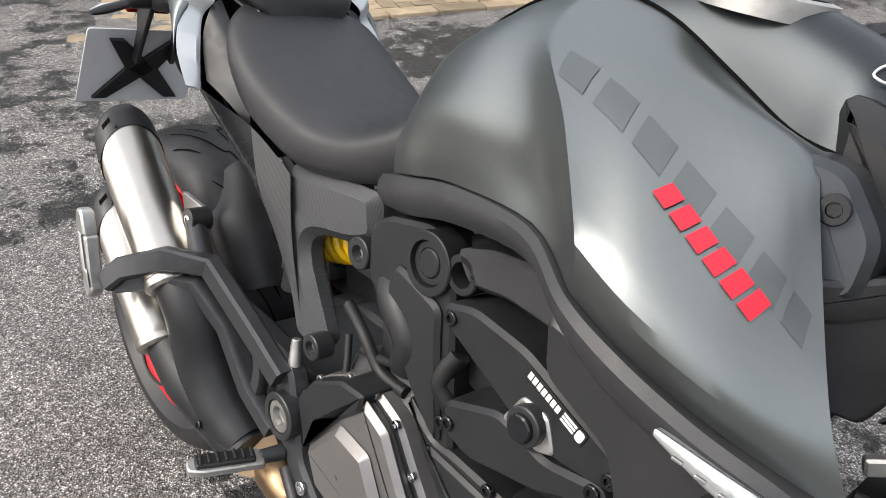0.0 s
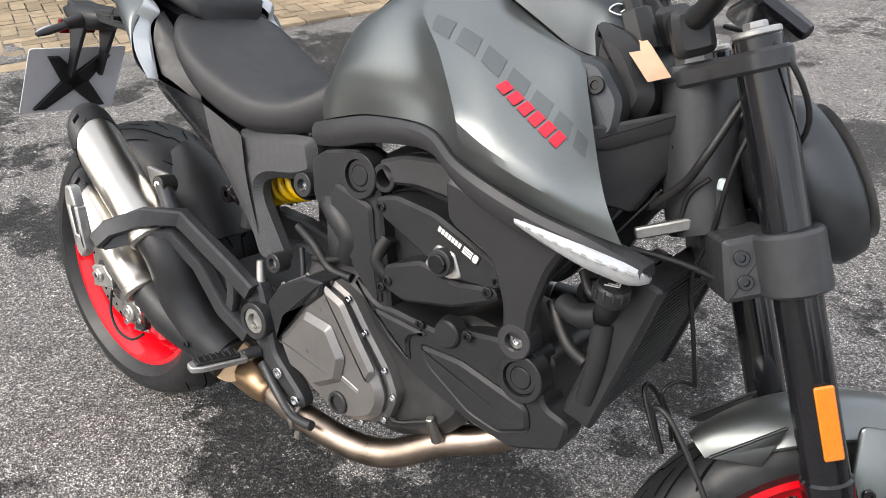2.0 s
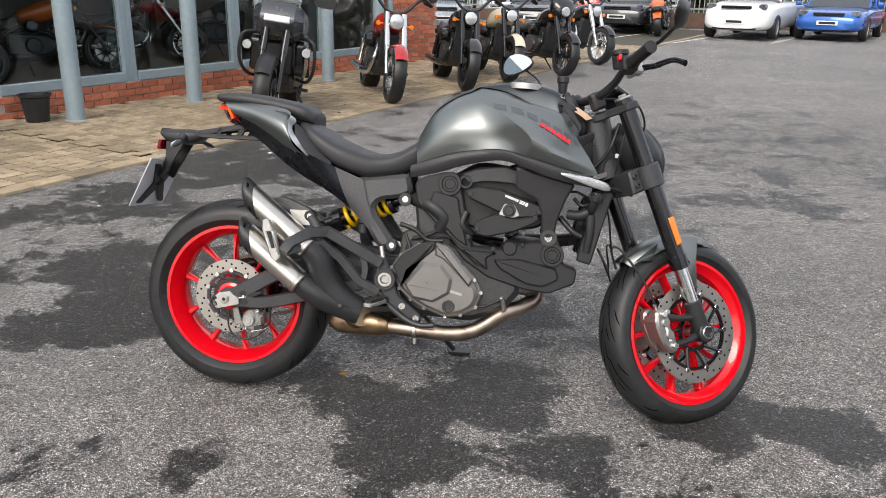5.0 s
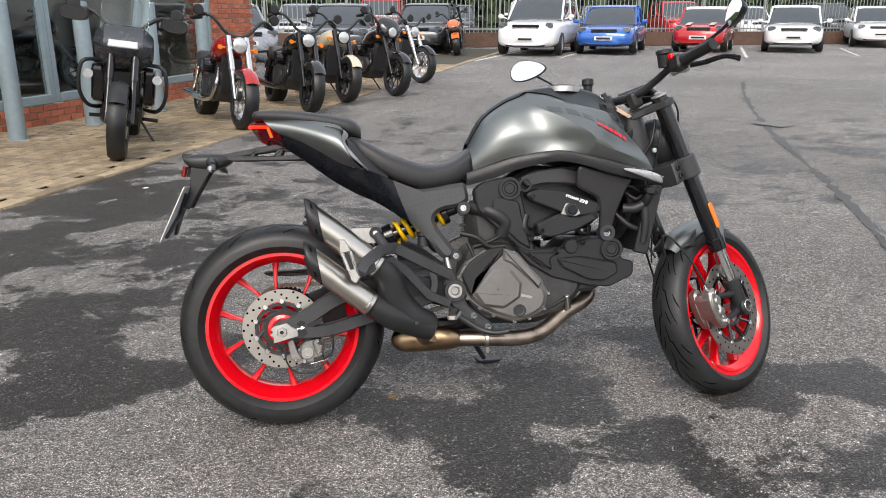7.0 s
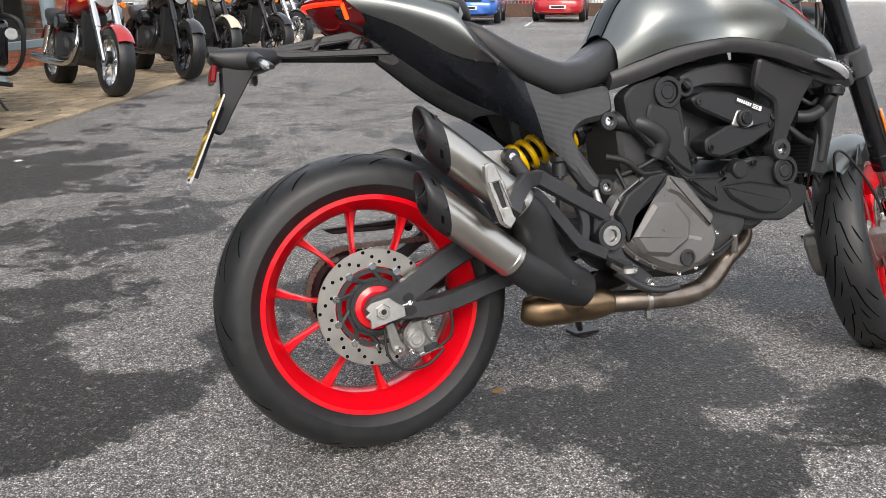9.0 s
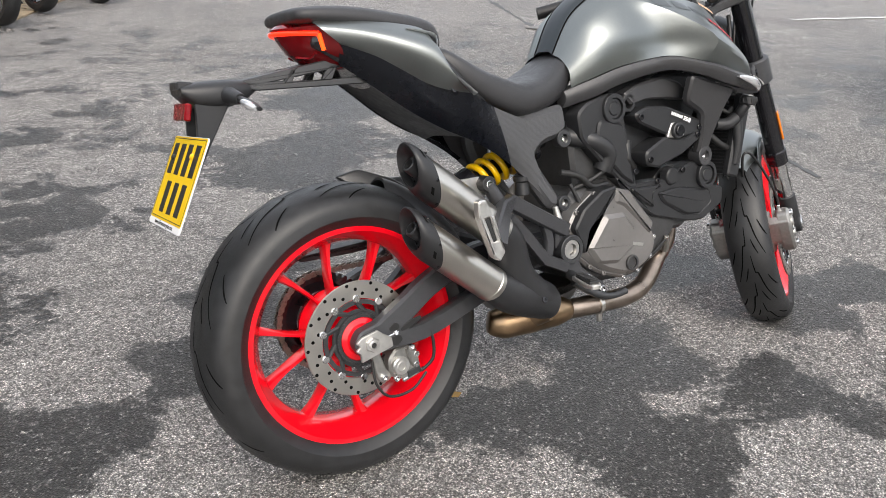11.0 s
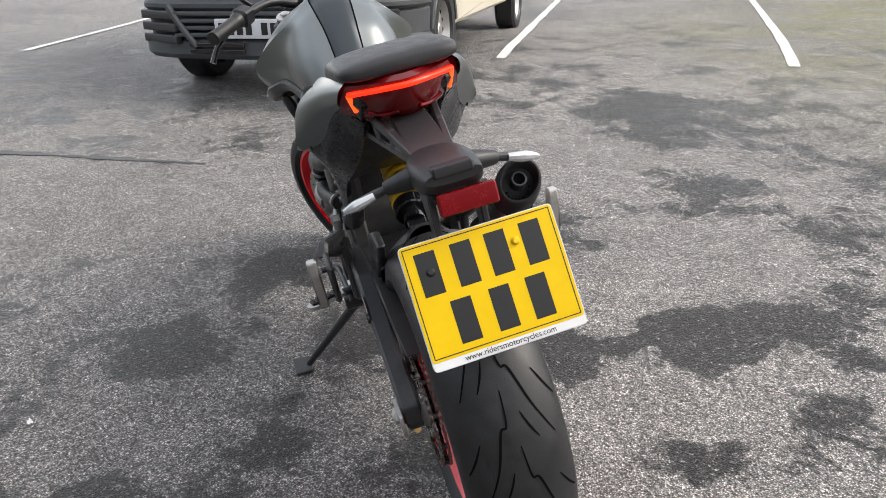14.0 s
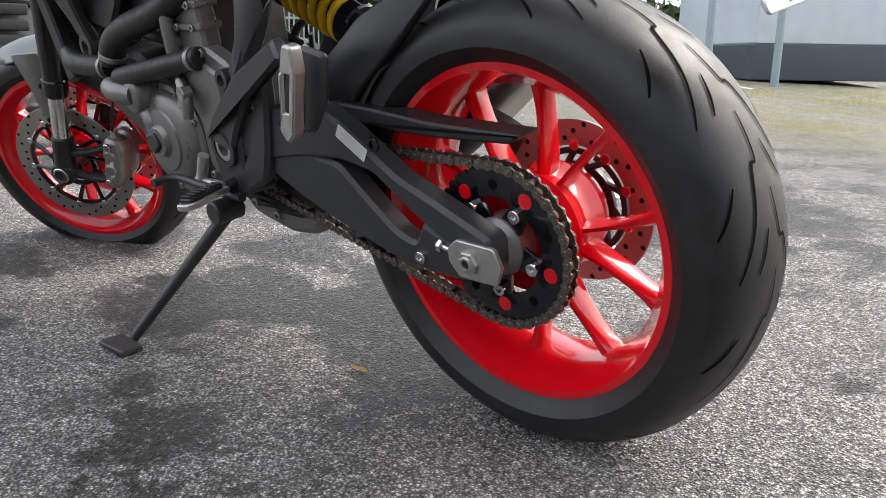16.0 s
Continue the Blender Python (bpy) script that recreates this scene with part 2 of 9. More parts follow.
def cyl(bm, a, b, r, r2=None, seg=16, bev=0.0015, slot=0):
    a, b = Vector(a), Vector(b)
    d = (b - a)
    h = d.length
    q = Vector((0, 1, 0)).rotation_difference(d.normalized()).to_matrix().to_4x4()
    r2 = r if r2 is None else r2
    bev = min(bev, r * 0.4, r2 * 0.4, h * 0.4)
    lathe(bm, [(r - bev, 0), (r, bev), (r2, h - bev), (r2 - bev, h)], seg, Matrix.Translation(a) @ q, slot=slot)


def ring(bm, a, b, ro, ri, seg=28, bev=0.0015, slot=0):
    """A collar from a to b."""
    a, b = Vector(a), Vector(b)
    d = b - a
    h = d.length
    q = Vector((0, 1, 0)).rotation_difference(d.normalized()).to_matrix().to_4x4()
    lathe(bm, [(ri, 0), (ro - bev, 0), (ro, bev), (ro, h - bev), (ro - bev, h), (ri, h)], seg, Matrix.Translation(a) @ q, True, slot)


def mirrored(bm):
    """Adds the other side, in place of y with minus y."""
    g = bmesh.ops.duplicate(bm, geom=bm.verts[:] + bm.edges[:] + bm.faces[:])
    for v in g["geom"]:
        if isinstance(v, bmesh.types.BMVert):
            v.co.y = -v.co.y


def thing(name, label, category, m=I4, group="", kind=""):
    ob = new(name)
    ob.empty_display_size = 0.1
    ob.matrix_basis = m
    return tagged(ob, label, category, group, kind)


def at(x, y, z, rx=0, ry=0, rz=0):
    return pose(x, y, z, rx, ry, rz)


NB = bmesh.new

# ---- ground ----
# damp patches; the spot at (1.6, -0.1) paints in the motorcycle's shadow
WET_AND_SHADE = [(-1.2, 3.3, 0.75), (-0.55, 2.0, 0.4), (-1.5, 2.13, 0.5), (-0.99, 1.0, 0.35), (-0.75, 0.35, 0.35), (0.70, -0.40, 0.16), (0.84, 0.13, 0.12), (0.95, 0.0, 0.2), (1.13, -0.36, 0.18), (1.5, -0.57, 0.14), (1.6, -0.1, 0.18), (1.93, -0.14, 0.18), (1.75, -0.66, 0.18), (0.52, -0.87, 0.25), (3.2, -2.2, 0.5), (1.0, 1.42, 0.3), (1.19, 2.63, 0.35), (0.10, 0.85, 0.2), (-0.22, 0.62, 0.14), (0.75, 2.2, 0.4), (2.4, -0.4, 0.25), (-0.2, 0.38, 0.15), (1.52, 3.29, 0.4), (1.8, 1.7, 0.2), (-1.68, 4.3, 0.5)]
DRY = [(-0.4, -0.14, 0.35), (-0.65, -0.22, 0.3), (-0.12, 0.04, 0.25), (-0.44, 0.67, 0.2), (1.05, -0.55, 0.15), (1.36, -0.42, 0.16), (2.26, 0.52, 0.55), (1.84, 0.2, 0.18), (1.22, 0.31, 0.1), (0.9, -0.69, 0.2), (1.15, -1.25, 0.4), (2.6, 1.56, 0.6), (2.5, -1.1, 0.6), (-1.2, 0.52, 0.15), (0.9, 3.0, 0.4), (0.46, 1.54, 0.25), (-0.06, 1.35, 0.18), (-0.30, 0.86, 0.1), (0.42, 0.66, 0.12), (0.51, 0.14, 0.13), (1.38, 0.8, 0.25), (-0.36, 1.37, 0.15), (-1.19, 2.32, 0.2), (0.74, -0.66, 0.1)]
# more damp; the spot at (1.35, 0.34) is painted shadow beside the stand
WET_AND_SHADE_NEAR = [(0.58, -0.36, 0.14), (0.56, -0.93, 0.17), (1.12, -0.58, 0.14), (0.91, 0.64, 0.15), (0.34, 0.40, 0.10), (0.30, 1.08, 0.12), (0.34, 0.78, 0.12), (0.0, 0.86, 0.14), (-0.43, 0.74, 0.15), (0.44, -0.10, 0.12), (1.35, 0.34, 0.2), (0.06, -0.58, 0.10), (0.88, -0.05, 0.15), (0.2, 0.05, 0.14)]
DRY_NEAR = [(0.46, -0.66, 0.13), (0.2, -0.72, 0.17), (0.84, -0.56, 0.13), (0.25, -0.36, 0.18), (0.51, 0.90, 0.12), (1.17, 1.55, 0.2), (1.1, -0.82, 0.15), (1.25, -0.2, 0.15), (0.02, -0.18, 0.2), (-0.2, 0.82, 0.12), (-0.09, 1.34, 0.2), (-0.15, 0.23, 0.2), (1.26, 0.13, 0.1), (1.14, -1.3, 0.3), (0.34, -1.02, 0.14)]

MOSS = [(3.4, -11.0, 4.5), (4.15, -9.66, 7.5), (2.2, -6.6, 3.5), (9.3, -13.2, 4.7), (13.2, -8.5, 4.0), (7.3, -17.1, 4.7)]


def ground_material():
    m = bpy.data.materials.new("damp_asphalt")
    m.use_nodes = True
    n, l = m.node_tree.nodes, m.node_tree.links
    b = n["Principled BSDF"]
    co = n.new("ShaderNodeTexCoord")
    level_co = n.new("ShaderNodeVectorMath")
    level_co.operation = 'MULTIPLY'
    l.new(co.outputs["Object"], level_co.inputs[0])
    level_co.inputs[1].default_value = (1, 1, 0)
    place = level_co.outputs[0]

    def noise_at(scale, detail=4, rough=0.55):
        t = n.new("ShaderNodeTexNoise")
        t.inputs["Scale"].default_value = scale
        t.inputs["Detail"].default_value = detail
        t.inputs["Roughness"].default_value = rough
        l.new(place, t.inputs["Vector"])
        return t.outputs[0]

    def ramp(src, a, b_, lo, hi):
        r = n.new("ShaderNodeMapRange")
        r.inputs[1].default_value, r.inputs[2].default_value, r.inputs[3].default_value, r.inputs[4].default_value = a, b_, lo, hi
        l.new(src, r.inputs[0])
        return r.outputs[0]

    def calc(op, a, c):
        t = n.new("ShaderNodeMath")
        t.operation = op
        for i, v in enumerate((a, c)):
            if isinstance(v, (int, float)):
                t.inputs[i].default_value = v
            else:
                l.new(v, t.inputs[i])
        return t.outputs[0]

    warp = n.new("ShaderNodeTexNoise")
    warp.inputs["Scale"].default_value = 4.0
    warp.inputs["Detail"].default_value = 9
    warp.inputs["Roughness"].default_value = 0.68
    l.new(place, warp.inputs["Vector"])
    shift = n.new("ShaderNodeVectorMath")
    shift.operation = 'MULTIPLY_ADD'
    l.new(warp.outputs["Color"], shift.inputs[0])
    shift.inputs[1].default_value = (0.36, 0.36, 0.0)
    l.new(place, shift.inputs[2])
    field = calc('ADD', noise_at(2.1, 10, 0.70), ramp(noise_at(0.22, 2), 0.3, 0.7, -0.05, 0.03))
    field = calc('ADD', field, ramp(noise_at(5.5, 8, 0.72), 0.3, 0.7, -0.075, 0.075))
    field = calc('ADD', field, ramp(noise_at(16, 6, 0.7), 0.3, 0.7, -0.065, 0.065))
    field = calc('ADD', field, ramp(noise_at(60, 4, 0.6), 0.3, 0.7, -0.03, 0.03))
    away = n.new("ShaderNodeVectorMath")
    away.operation = 'DISTANCE'
    l.new(place, away.inputs[0])
    away.inputs[1].default_value = (0.6, 0.4, 0)
    field = calc('ADD', field, ramp(away.outputs["Value"], 2.5, 7.0, 0.0, -0.055))
    for spots, sign in ((WET_AND_SHADE, 0.15), (DRY, -0.15), (WET_AND_SHADE_NEAR, 0.15), (DRY_NEAR, -0.15)):
        for x, y, r in spots:
            far = n.new("ShaderNodeVectorMath")
            far.operation = 'DISTANCE'
            l.new(shift.outputs[0], far.inputs[0])
            far.inputs[1].default_value = (x + 0.18, y + 0.18, 0)
            field = calc('ADD', field, ramp(far.outputs["Value"], r * 1.25, r * 0.6, 0.0, sign))
    damp = ramp(field, 0.497, 0.545, 0.0, 1.0)
    broad = ramp(noise_at(0.35, 3), 0.35, 0.65, 0.85, 1.15)
    stone = n.new("ShaderNodeTexVoronoi")
    stone.inputs["Scale"].default_value = 250
    l.new(place, stone.inputs["Vector"])
    grit = n.new("ShaderNodeSeparateColor")
    l.new(stone.outputs["Color"], grit.inputs[0])
    big = n.new("ShaderNodeTexVoronoi")
    big.inputs["Scale"].default_value = 120
    l.new(place, big.inputs["Vector"])
    pebble = n.new("ShaderNodeSeparateColor")
    l.new(big.outputs["Color"], pebble.inputs[0])
    speck = calc('MULTIPLY', ramp(calc('POWER', grit.outputs[0], 2.0), 0.0, 1.0, 0.56, 1.95), ramp(calc('POWER', pebble.outputs[0], 3.0), 0.0, 1.0, 0.80, 1.65))
    fine = ramp(noise_at(38, 6, 0.7), 0.3, 0.7, 0.80, 1.20)
    # shade between the stones, multiplied into the base colour
    gap_shade = ramp(stone.outputs["Distance"], 0.20, 0.66, 1.30, 0.36)
    dry = calc('MULTIPLY', calc('MULTIPLY', calc('MULTIPLY', speck, fine), broad), gap_shade)
    # pale stones in the damp: wet glints put into the colour
    wet_glint = calc('ADD', ramp(grit.outputs[1], 0.72, 1.0, 0.62, 4.4), ramp(pebble.outputs[1], 0.92, 0.96, 0.0, 4.0))
    mottle = ramp(noise_at(7.0, 6, 0.65), 0.3, 0.7, 0.80, 1.20)
    level = calc('MULTIPLY', calc('MULTIPLY', dry, mottle), calc('ADD', ramp(damp, 0, 1, 0.405, 0.0), calc('MULTIPLY', ramp(damp, 0, 1, 0.0, 0.054), wet_glint)))
    col = n.new("ShaderNodeCombineColor")
    l.new(calc('MULTIPLY', level, 1.05), col.inputs[0])
    l.new(level, col.inputs[1])
    l.new(calc('MULTIPLY', level, 0.955), col.inputs[2])
    # moss where the yard is seldom driven
    moss = None
    for x, y, r in MOSS:
        far = n.new("ShaderNodeVectorMath")
        far.operation = 'DISTANCE'
        l.new(place, far.inputs[0])
        far.inputs[1].default_value = (x, y, 0)
        spot = ramp(far.outputs["Value"], r, r * 0.3, 0.0, 1.0)
        moss = spot if moss is None else calc('MAXIMUM', moss, spot)
    moss = calc('MULTIPLY', moss, ramp(noise_at(0.9, 8, 0.7), 0.36, 0.58, 0.0, 0.72))
    green = n.new("ShaderNodeMix")
    green.data_type = 'RGBA'
    l.new(moss, green.inputs[0])
    l.new(col.outputs[0], green.inputs[6])
    green.inputs[7].default_value = (0.26, 0.25, 0.05, 1)
    l.new(green.outputs[2], b.inputs["Base Color"])
    l.new(ramp(damp, 0, 1, 0.80, 0.30), b.inputs["Roughness"])
    l.new(ramp(damp, 0, 1, 0.45, 0.65), b.inputs["Specular IOR Level"])
    u = n.new("ShaderNodeBump")
    u.inputs["Strength"].default_value = 1.0
    u.inputs["Distance"].default_value = 0.009
    l.new(calc('ADD', calc('ADD', stone.outputs["Distance"], big.outputs["Distance"]), noise_at(300, 2)), u.inputs["Height"])
    l.new(u.outputs[0], b.inputs["Normal"])
    return m


def gz(y):
    """The height before the shop: level round the motorcycle, rising gently towards the far bays."""
    return 0.0155 * (min(max(y, 2.0), 40.0) - 2.0)


def soft(f):
    f = min(max(f, 0.0), 1.0)
    return f * f * (3 - 2 * f)


def gh(x, y):
    """The yard's height: it also climbs towards the van and the bays ahead of the motorcycle."""
    k = min(max((x - 0.9) / 4.6, 0.0), 1.0)
    return gz(y) + 0.225 * (0.35 * soft(k) + 0.65 * k) * (1 - soft((y - 6) / 9))


bm = NB()
R = 400
GXS = [-R, 0.0] + [0.9 + 0.23 * k for k in range(21)] + [6.5, 8.0, 20.0, R]
GYS = [-R, -60.0, 0.0, 2.0, 4.0] + [6.0 + 0.9 * k for k in range(11)] + [40.0, R]
faces(bm, [[(x, y, gh(x, y)) for x in GXS] for y in GYS], close=False)
tagged(part("ground", bm, ground_material()), "worn grey asphalt car park with dark damp patches and some painted shadow", "ground", kind="structure")

# ---- the motorcycle: x ahead, y to its left, z up, before it leans on its stand ----
LEAN_POSE = pose(0, -0.071, 0.002, -11.5, 0, 0)
bike = thing("motorcycle", "matt grey naked motorcycle with red wheels leaning on its side stand", "motorcycle", LEAN_POSE)


def tyre_profile(radius, width, rim_r):
    """Half-round crown and sidewalls, as (radius, along)."""
    h = radius - rim_r
    out = []
    for k in range(25):
        a = math.pi * k / 24
        y = -math.cos(a) * width / 2
        crown = math.sin(a)
        out.append((rim_r + 0.30 * h + 0.70 * h * crown ** 0.75 if 0 < k < 24 else rim_r + 0.26 * h, y))
    w = width / 2 * 0.86
    return [(rim_r + 0.0, -w * 0.9), (rim_r + 0.006, -w)] + out + [(rim_r + 0.006, w), (rim_r + 0.0, w * 0.9)]


def grooves(bm, radius, width, rim_r, m, pitch, steps):
    """Slanted tread slits as dark strips laid just proud of the crown; their black is painted shade."""
    h = radius - rim_r

    def on(a, y):
        s = math.sqrt(max(0.0, 1 - (2 * y / width) ** 2))
        r = rim_r + 0.30 * h + 0.70 * h * s ** 0.75 + 0.0010
        return m @ Vector((r * math.cos(a), y, r * math.sin(a)))

    def slit(pts, wid):
        line = [Vector((a, y, 0)) for a, y in pts]
        fine = curve(line, 5) if len(line) > 2 else [line[0].lerp(line[1], k / 6) for k in range(7)]
        rows = []
        for i, q in enumerate(fine):
            d = fine[min(i + 1, len(fine) - 1)] - fine[max(i - 1, 0)]
            d = Vector((d.x * radius, d.y, 0)).normalized()
            w = wid * (0.35 + 0.65 * math.sin(math.pi * (i + 0.6) / (len(fine) + 0.2)))
            rows.append([on(q.x - d.y * s * w / radius, q.y + d.x * s * w) for s in (-1, 1)])
        faces(bm, rows, close=False)

    for k in range(steps):
        a = 2 * math.pi * k / steps
        p = 2 * math.pi / steps
        for s in (-1, 1):
            o = a + (p / 2 if s > 0 else 0)
            w = width / 2
            slit([(o, s * 0.04 * w), (o + p * 0.30, s * 0.10 * w), (o + p * 0.34, s * 0.22 * w), (o + p * 0.68, s * 0.42 * w), (o + p * 1.0, s * 0.70 * w)], 0.0021)
            slit([(o + p * 0.72, s * 0.18 * w), (o + p * 0.86, s * 0.28 * w), (o + p * 0.98, s * 0.40 * w)], 0.0018)
            slit([(o + p * 0.40, s * 0.60 * w), (o + p * 0.55, s * 0.74 * w), (o + p * 0.68, s * 0.88 * w)], 0.0018)


def wheel(name, parent, m, radius, width, rim_r, rim_w, hub_w, label, turn=0.0, hub_r=0.0):
    """A cast wheel of five double spokes, with its tyre, about m's y axis."""
    bm = NB()
    w = rim_w / 2
    prof = [(rim_r + 0.002, -w), (rim_r + 0.004, -w + 0.004), (rim_r - 0.006, -w + 0.01), (rim_r - 0.022, -w * 0.55), (rim_r - 0.024, w * 0.55),
            (rim_r - 0.006, w - 0.01), (rim_r + 0.004, w - 0.004), (rim_r + 0.002, w), (rim_r - 0.008, w), (rim_r - 0.014, w - 0.012),
            (rim_r - 0.031, w * 0.5), (rim_r - 0.034, 0), (rim_r - 0.031, -w * 0.5), (rim_r - 0.014, -w + 0.012), (rim_r - 0.008, -w)]
    lathe(bm, prof, 72, m, True)
    hub = [(0.022, -hub_w), (0.050, -hub_w), (0.058, -hub_w * 0.6), (0.054, -hub_w * 0.3), (0.052, 0), (0.056, hub_w * 0.3), (0.064, hub_w * 0.6), (0.058, hub_w), (0.022, hub_w)]
    hub = [(r + hub_r * (0 if r < 0.03 else 1), y) for r, y in hub]
    lathe(bm, hub, 36, m, True)
    wh = part(name, bm, M_RED, parent, label)
    for k in range(5):
        for s in (-1, 1):
            bm = NB()
            a0 = turn + 2 * math.pi * k / 5 + s * 0.16
            a1 = turn + 2 * math.pi * k / 5 + s * 0.33
            rings = []
            for i in range(9):
                f = i / 8
                r = 0.040 + (rim_r - 0.030 - 0.040) * f
                a = a0 + (a1 - a0) * f
                e = Vector((math.cos(a), 0, math.sin(a)))
                t = Vector((-math.sin(a), 0, math.cos(a)))
                th = 0.0130 - 0.003 * math.sin(math.pi * f) + 0.012 * f ** 5
                dp = 0.014 + 0.012 * (1 - f) + 0.012 * max(0, f - 0.8) * 5 * 0.4
                rings.append([m @ (e * r + t * th * 0.5 * u + Vector((0, dp * v, 0)))
                              for u, v in ((-1, -0.6), (-0.5, -1), (0.5, -1), (1, -0.6), (1, 0.6), (0.5, 1), (-0.5, 1), (-1, 0.6))])
            faces(bm, rings)
            part("spoke", bm, M_RED, wh)
    bm = NB()
    lathe(bm, tyre_profile(radius, width, rim_r), 96, m, caps=False)
    ty = part("tyre", bm, M_TYRE, wh, "black road tyre with slanted tread grooves")
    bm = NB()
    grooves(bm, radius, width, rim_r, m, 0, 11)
    tagged(part("tread_pattern", bm, M_SHADE_BLACK, ty), kind="stuff")
    # raised rings and plain blocks on the sidewalls
    h = radius - rim_r
    for s in (-1, 1):
        bm = NB()
        y = s * width * 0.435
        lathe(bm, [(rim_r + 0.10 * h, y * 0.985), (rim_r + 0.13 * h, y * 1.022), (rim_r + 0.17 * h, y * 1.022), (rim_r + 0.19 * h, y * 1.0)], 72, m, caps=False)
        part("sidewall_ring", bm, M_TYRE, ty)
        for k in range(26):
            if k % 13 > 7:
                continue
            a = 2 * math.pi * k / 26
            bm = NB()
            box(bm, (h * 0.15, 0.0016, 0.012 if k % 3 else 0.018), m @ Matrix.Rotation(a, 4, 'Y') @ Matrix.Translation((rim_r + 0.28 * h, s * width * 0.478, 0)) @ Matrix.Rotation(s * 0.5, 4, 'Z'), 0.0004)
            part("raised_block", bm, M_TYRE, ty)
    return wh


def disc(name, parent, m, ro, ri, y, material, carrier, holes=5, floating=True):
    bm = NB()
    n = 120
    lathe(bm, [(ri, y - 0.0025), (ro - 0.0008, y - 0.0025), (ro, y - 0.0017), (ro, y + 0.0017), (ro - 0.0008, y + 0.0025), (ri, y + 0.0025)], n, m, True)
    d = part(name, bm, material, parent, "drilled steel brake disc")
    # drillings as black discs on both faces, the holes' shade painted on
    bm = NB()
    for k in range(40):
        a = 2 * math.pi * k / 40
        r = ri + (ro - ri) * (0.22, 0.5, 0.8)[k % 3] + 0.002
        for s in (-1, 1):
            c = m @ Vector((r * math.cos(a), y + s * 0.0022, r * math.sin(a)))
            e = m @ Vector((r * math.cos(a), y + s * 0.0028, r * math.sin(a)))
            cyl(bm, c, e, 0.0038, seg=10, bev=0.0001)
    tagged(part("drilling", bm, M_SHADE_BLACK, d), kind="stuff")
    bm = NB()
    lathe(bm, [(0.05, y - 0.003), (0.062, y - 0.003), (0.062, y + 0.003), (0.05, y + 0.003)], 40, m, True)
    lathe(bm, [(ri - 0.012, y - 0.003), (ri - 0.003, y - 0.003), (ri - 0.003, y + 0.003), (ri - 0.012, y + 0.003)], 60, m, True)
    for k in range(10):
        a = 2 * math.pi * k / 10
        b = a + 0.32
        arm = NB()
        tube(arm, [m @ Vector((0.056 * math.cos(a), y, 0.056 * math.sin(a))), m @ Vector(((ri - 0.006) * math.cos(b), y, (ri - 0.006) * math.sin(b)))], 0.0055, 6)
        part("carrier_arm", arm, carrier, d)
    part("disc_carrier", bm, carrier, d)
    for k in range(10):
        a = 2 * math.pi * (k + 0.5) / 10
        p = Vector((ri * math.cos(a), 0, ri * math.sin(a)))
        bm = NB()
        cyl(bm, m @ (p + Vector((0, y - 0.005, 0))), m @ (p + Vector((0, y + 0.005, 0))), 0.0085, seg=12)
        part("bobbin", bm, M_CHROME, d)
    return d


# rear wheel
RW = at(0, 0, 0.318)
rear = wheel("rear_wheel", bike, RW, 0.318, 0.186, 0.231, 0.150, 0.055, "gloss red cast rear wheel with split spokes", 0.73, 0.022)
disc("rear_brake_disc", rear, RW, 0.1225, 0.085, -0.088, M_DISC, M_FRAME)

# front assembly, steered to the left
axle = Vector((1.473, 0.024, 0.282))
up_f = (Vector((1.182, 0.014, 0.977)) - axle).normalized()
y_f = Vector((0, 1, 0))
y_f = (y_f - up_f * y_f.dot(up_f)).normalized()
y_f = Matrix.Rotation(radians(32.5), 3, up_f) @ y_f
x_f = y_f.cross(up_f)
FW = Matrix((x_f, y_f, up_f)).transposed().to_4x4()
FW.translation = axle
front = wheel("front_wheel", bike, FW, 0.296, 0.122, 0.229, 0.098, 0.04, "gloss red cast front wheel turned to the left")
for s in (-1, 1):
    disc("front_brake_disc", front, FW, 0.160, 0.122, s * 0.066, M_DISC, M_BLACK_GLOSS)


def patch(rows, nu=4, nv=4):
    """A smooth grid through rows of points."""
    a = [curve(r, nv) for r in rows]
    cols = [curve(c, nu) for c in zip(*a)]
    return [list(r) for r in zip(*cols)]


# tank: points from the spine's edge out and down to the lower edge; the two skins meet in the shoulder crease
CREASE = [(0.795, 0.049, 1.028), (0.802, 0.106, 0.983), (0.885, 0.170, 0.935), (0.959, 0.224, 0.873), (0.945, 0.194, 0.822)]
KNEE = [
    [(0.600, 0.033, 0.863), (0.600, 0.060, 0.853), (0.602, 0.085, 0.828), (0.604, 0.090, 0.805), (0.606, 0.088, 0.785)],
    [(0.650, 0.038, 0.945), (0.654, 0.085, 0.928), (0.660, 0.116, 0.880), (0.662, 0.120, 0.840), (0.664, 0.112, 0.805)],
    [(0.715, 0.045, 0.993), (0.718, 0.098, 0.963), (0.730, 0.134, 0.905), (0.740, 0.136, 0.862), (0.740, 0.128, 0.826)],
    [(0.765, 0.048, 1.014), (0.774, 0.104, 0.974), (0.825, 0.140, 0.914), (0.868, 0.150, 0.868), (0.865, 0.154, 0.840)],
    CREASE,
]
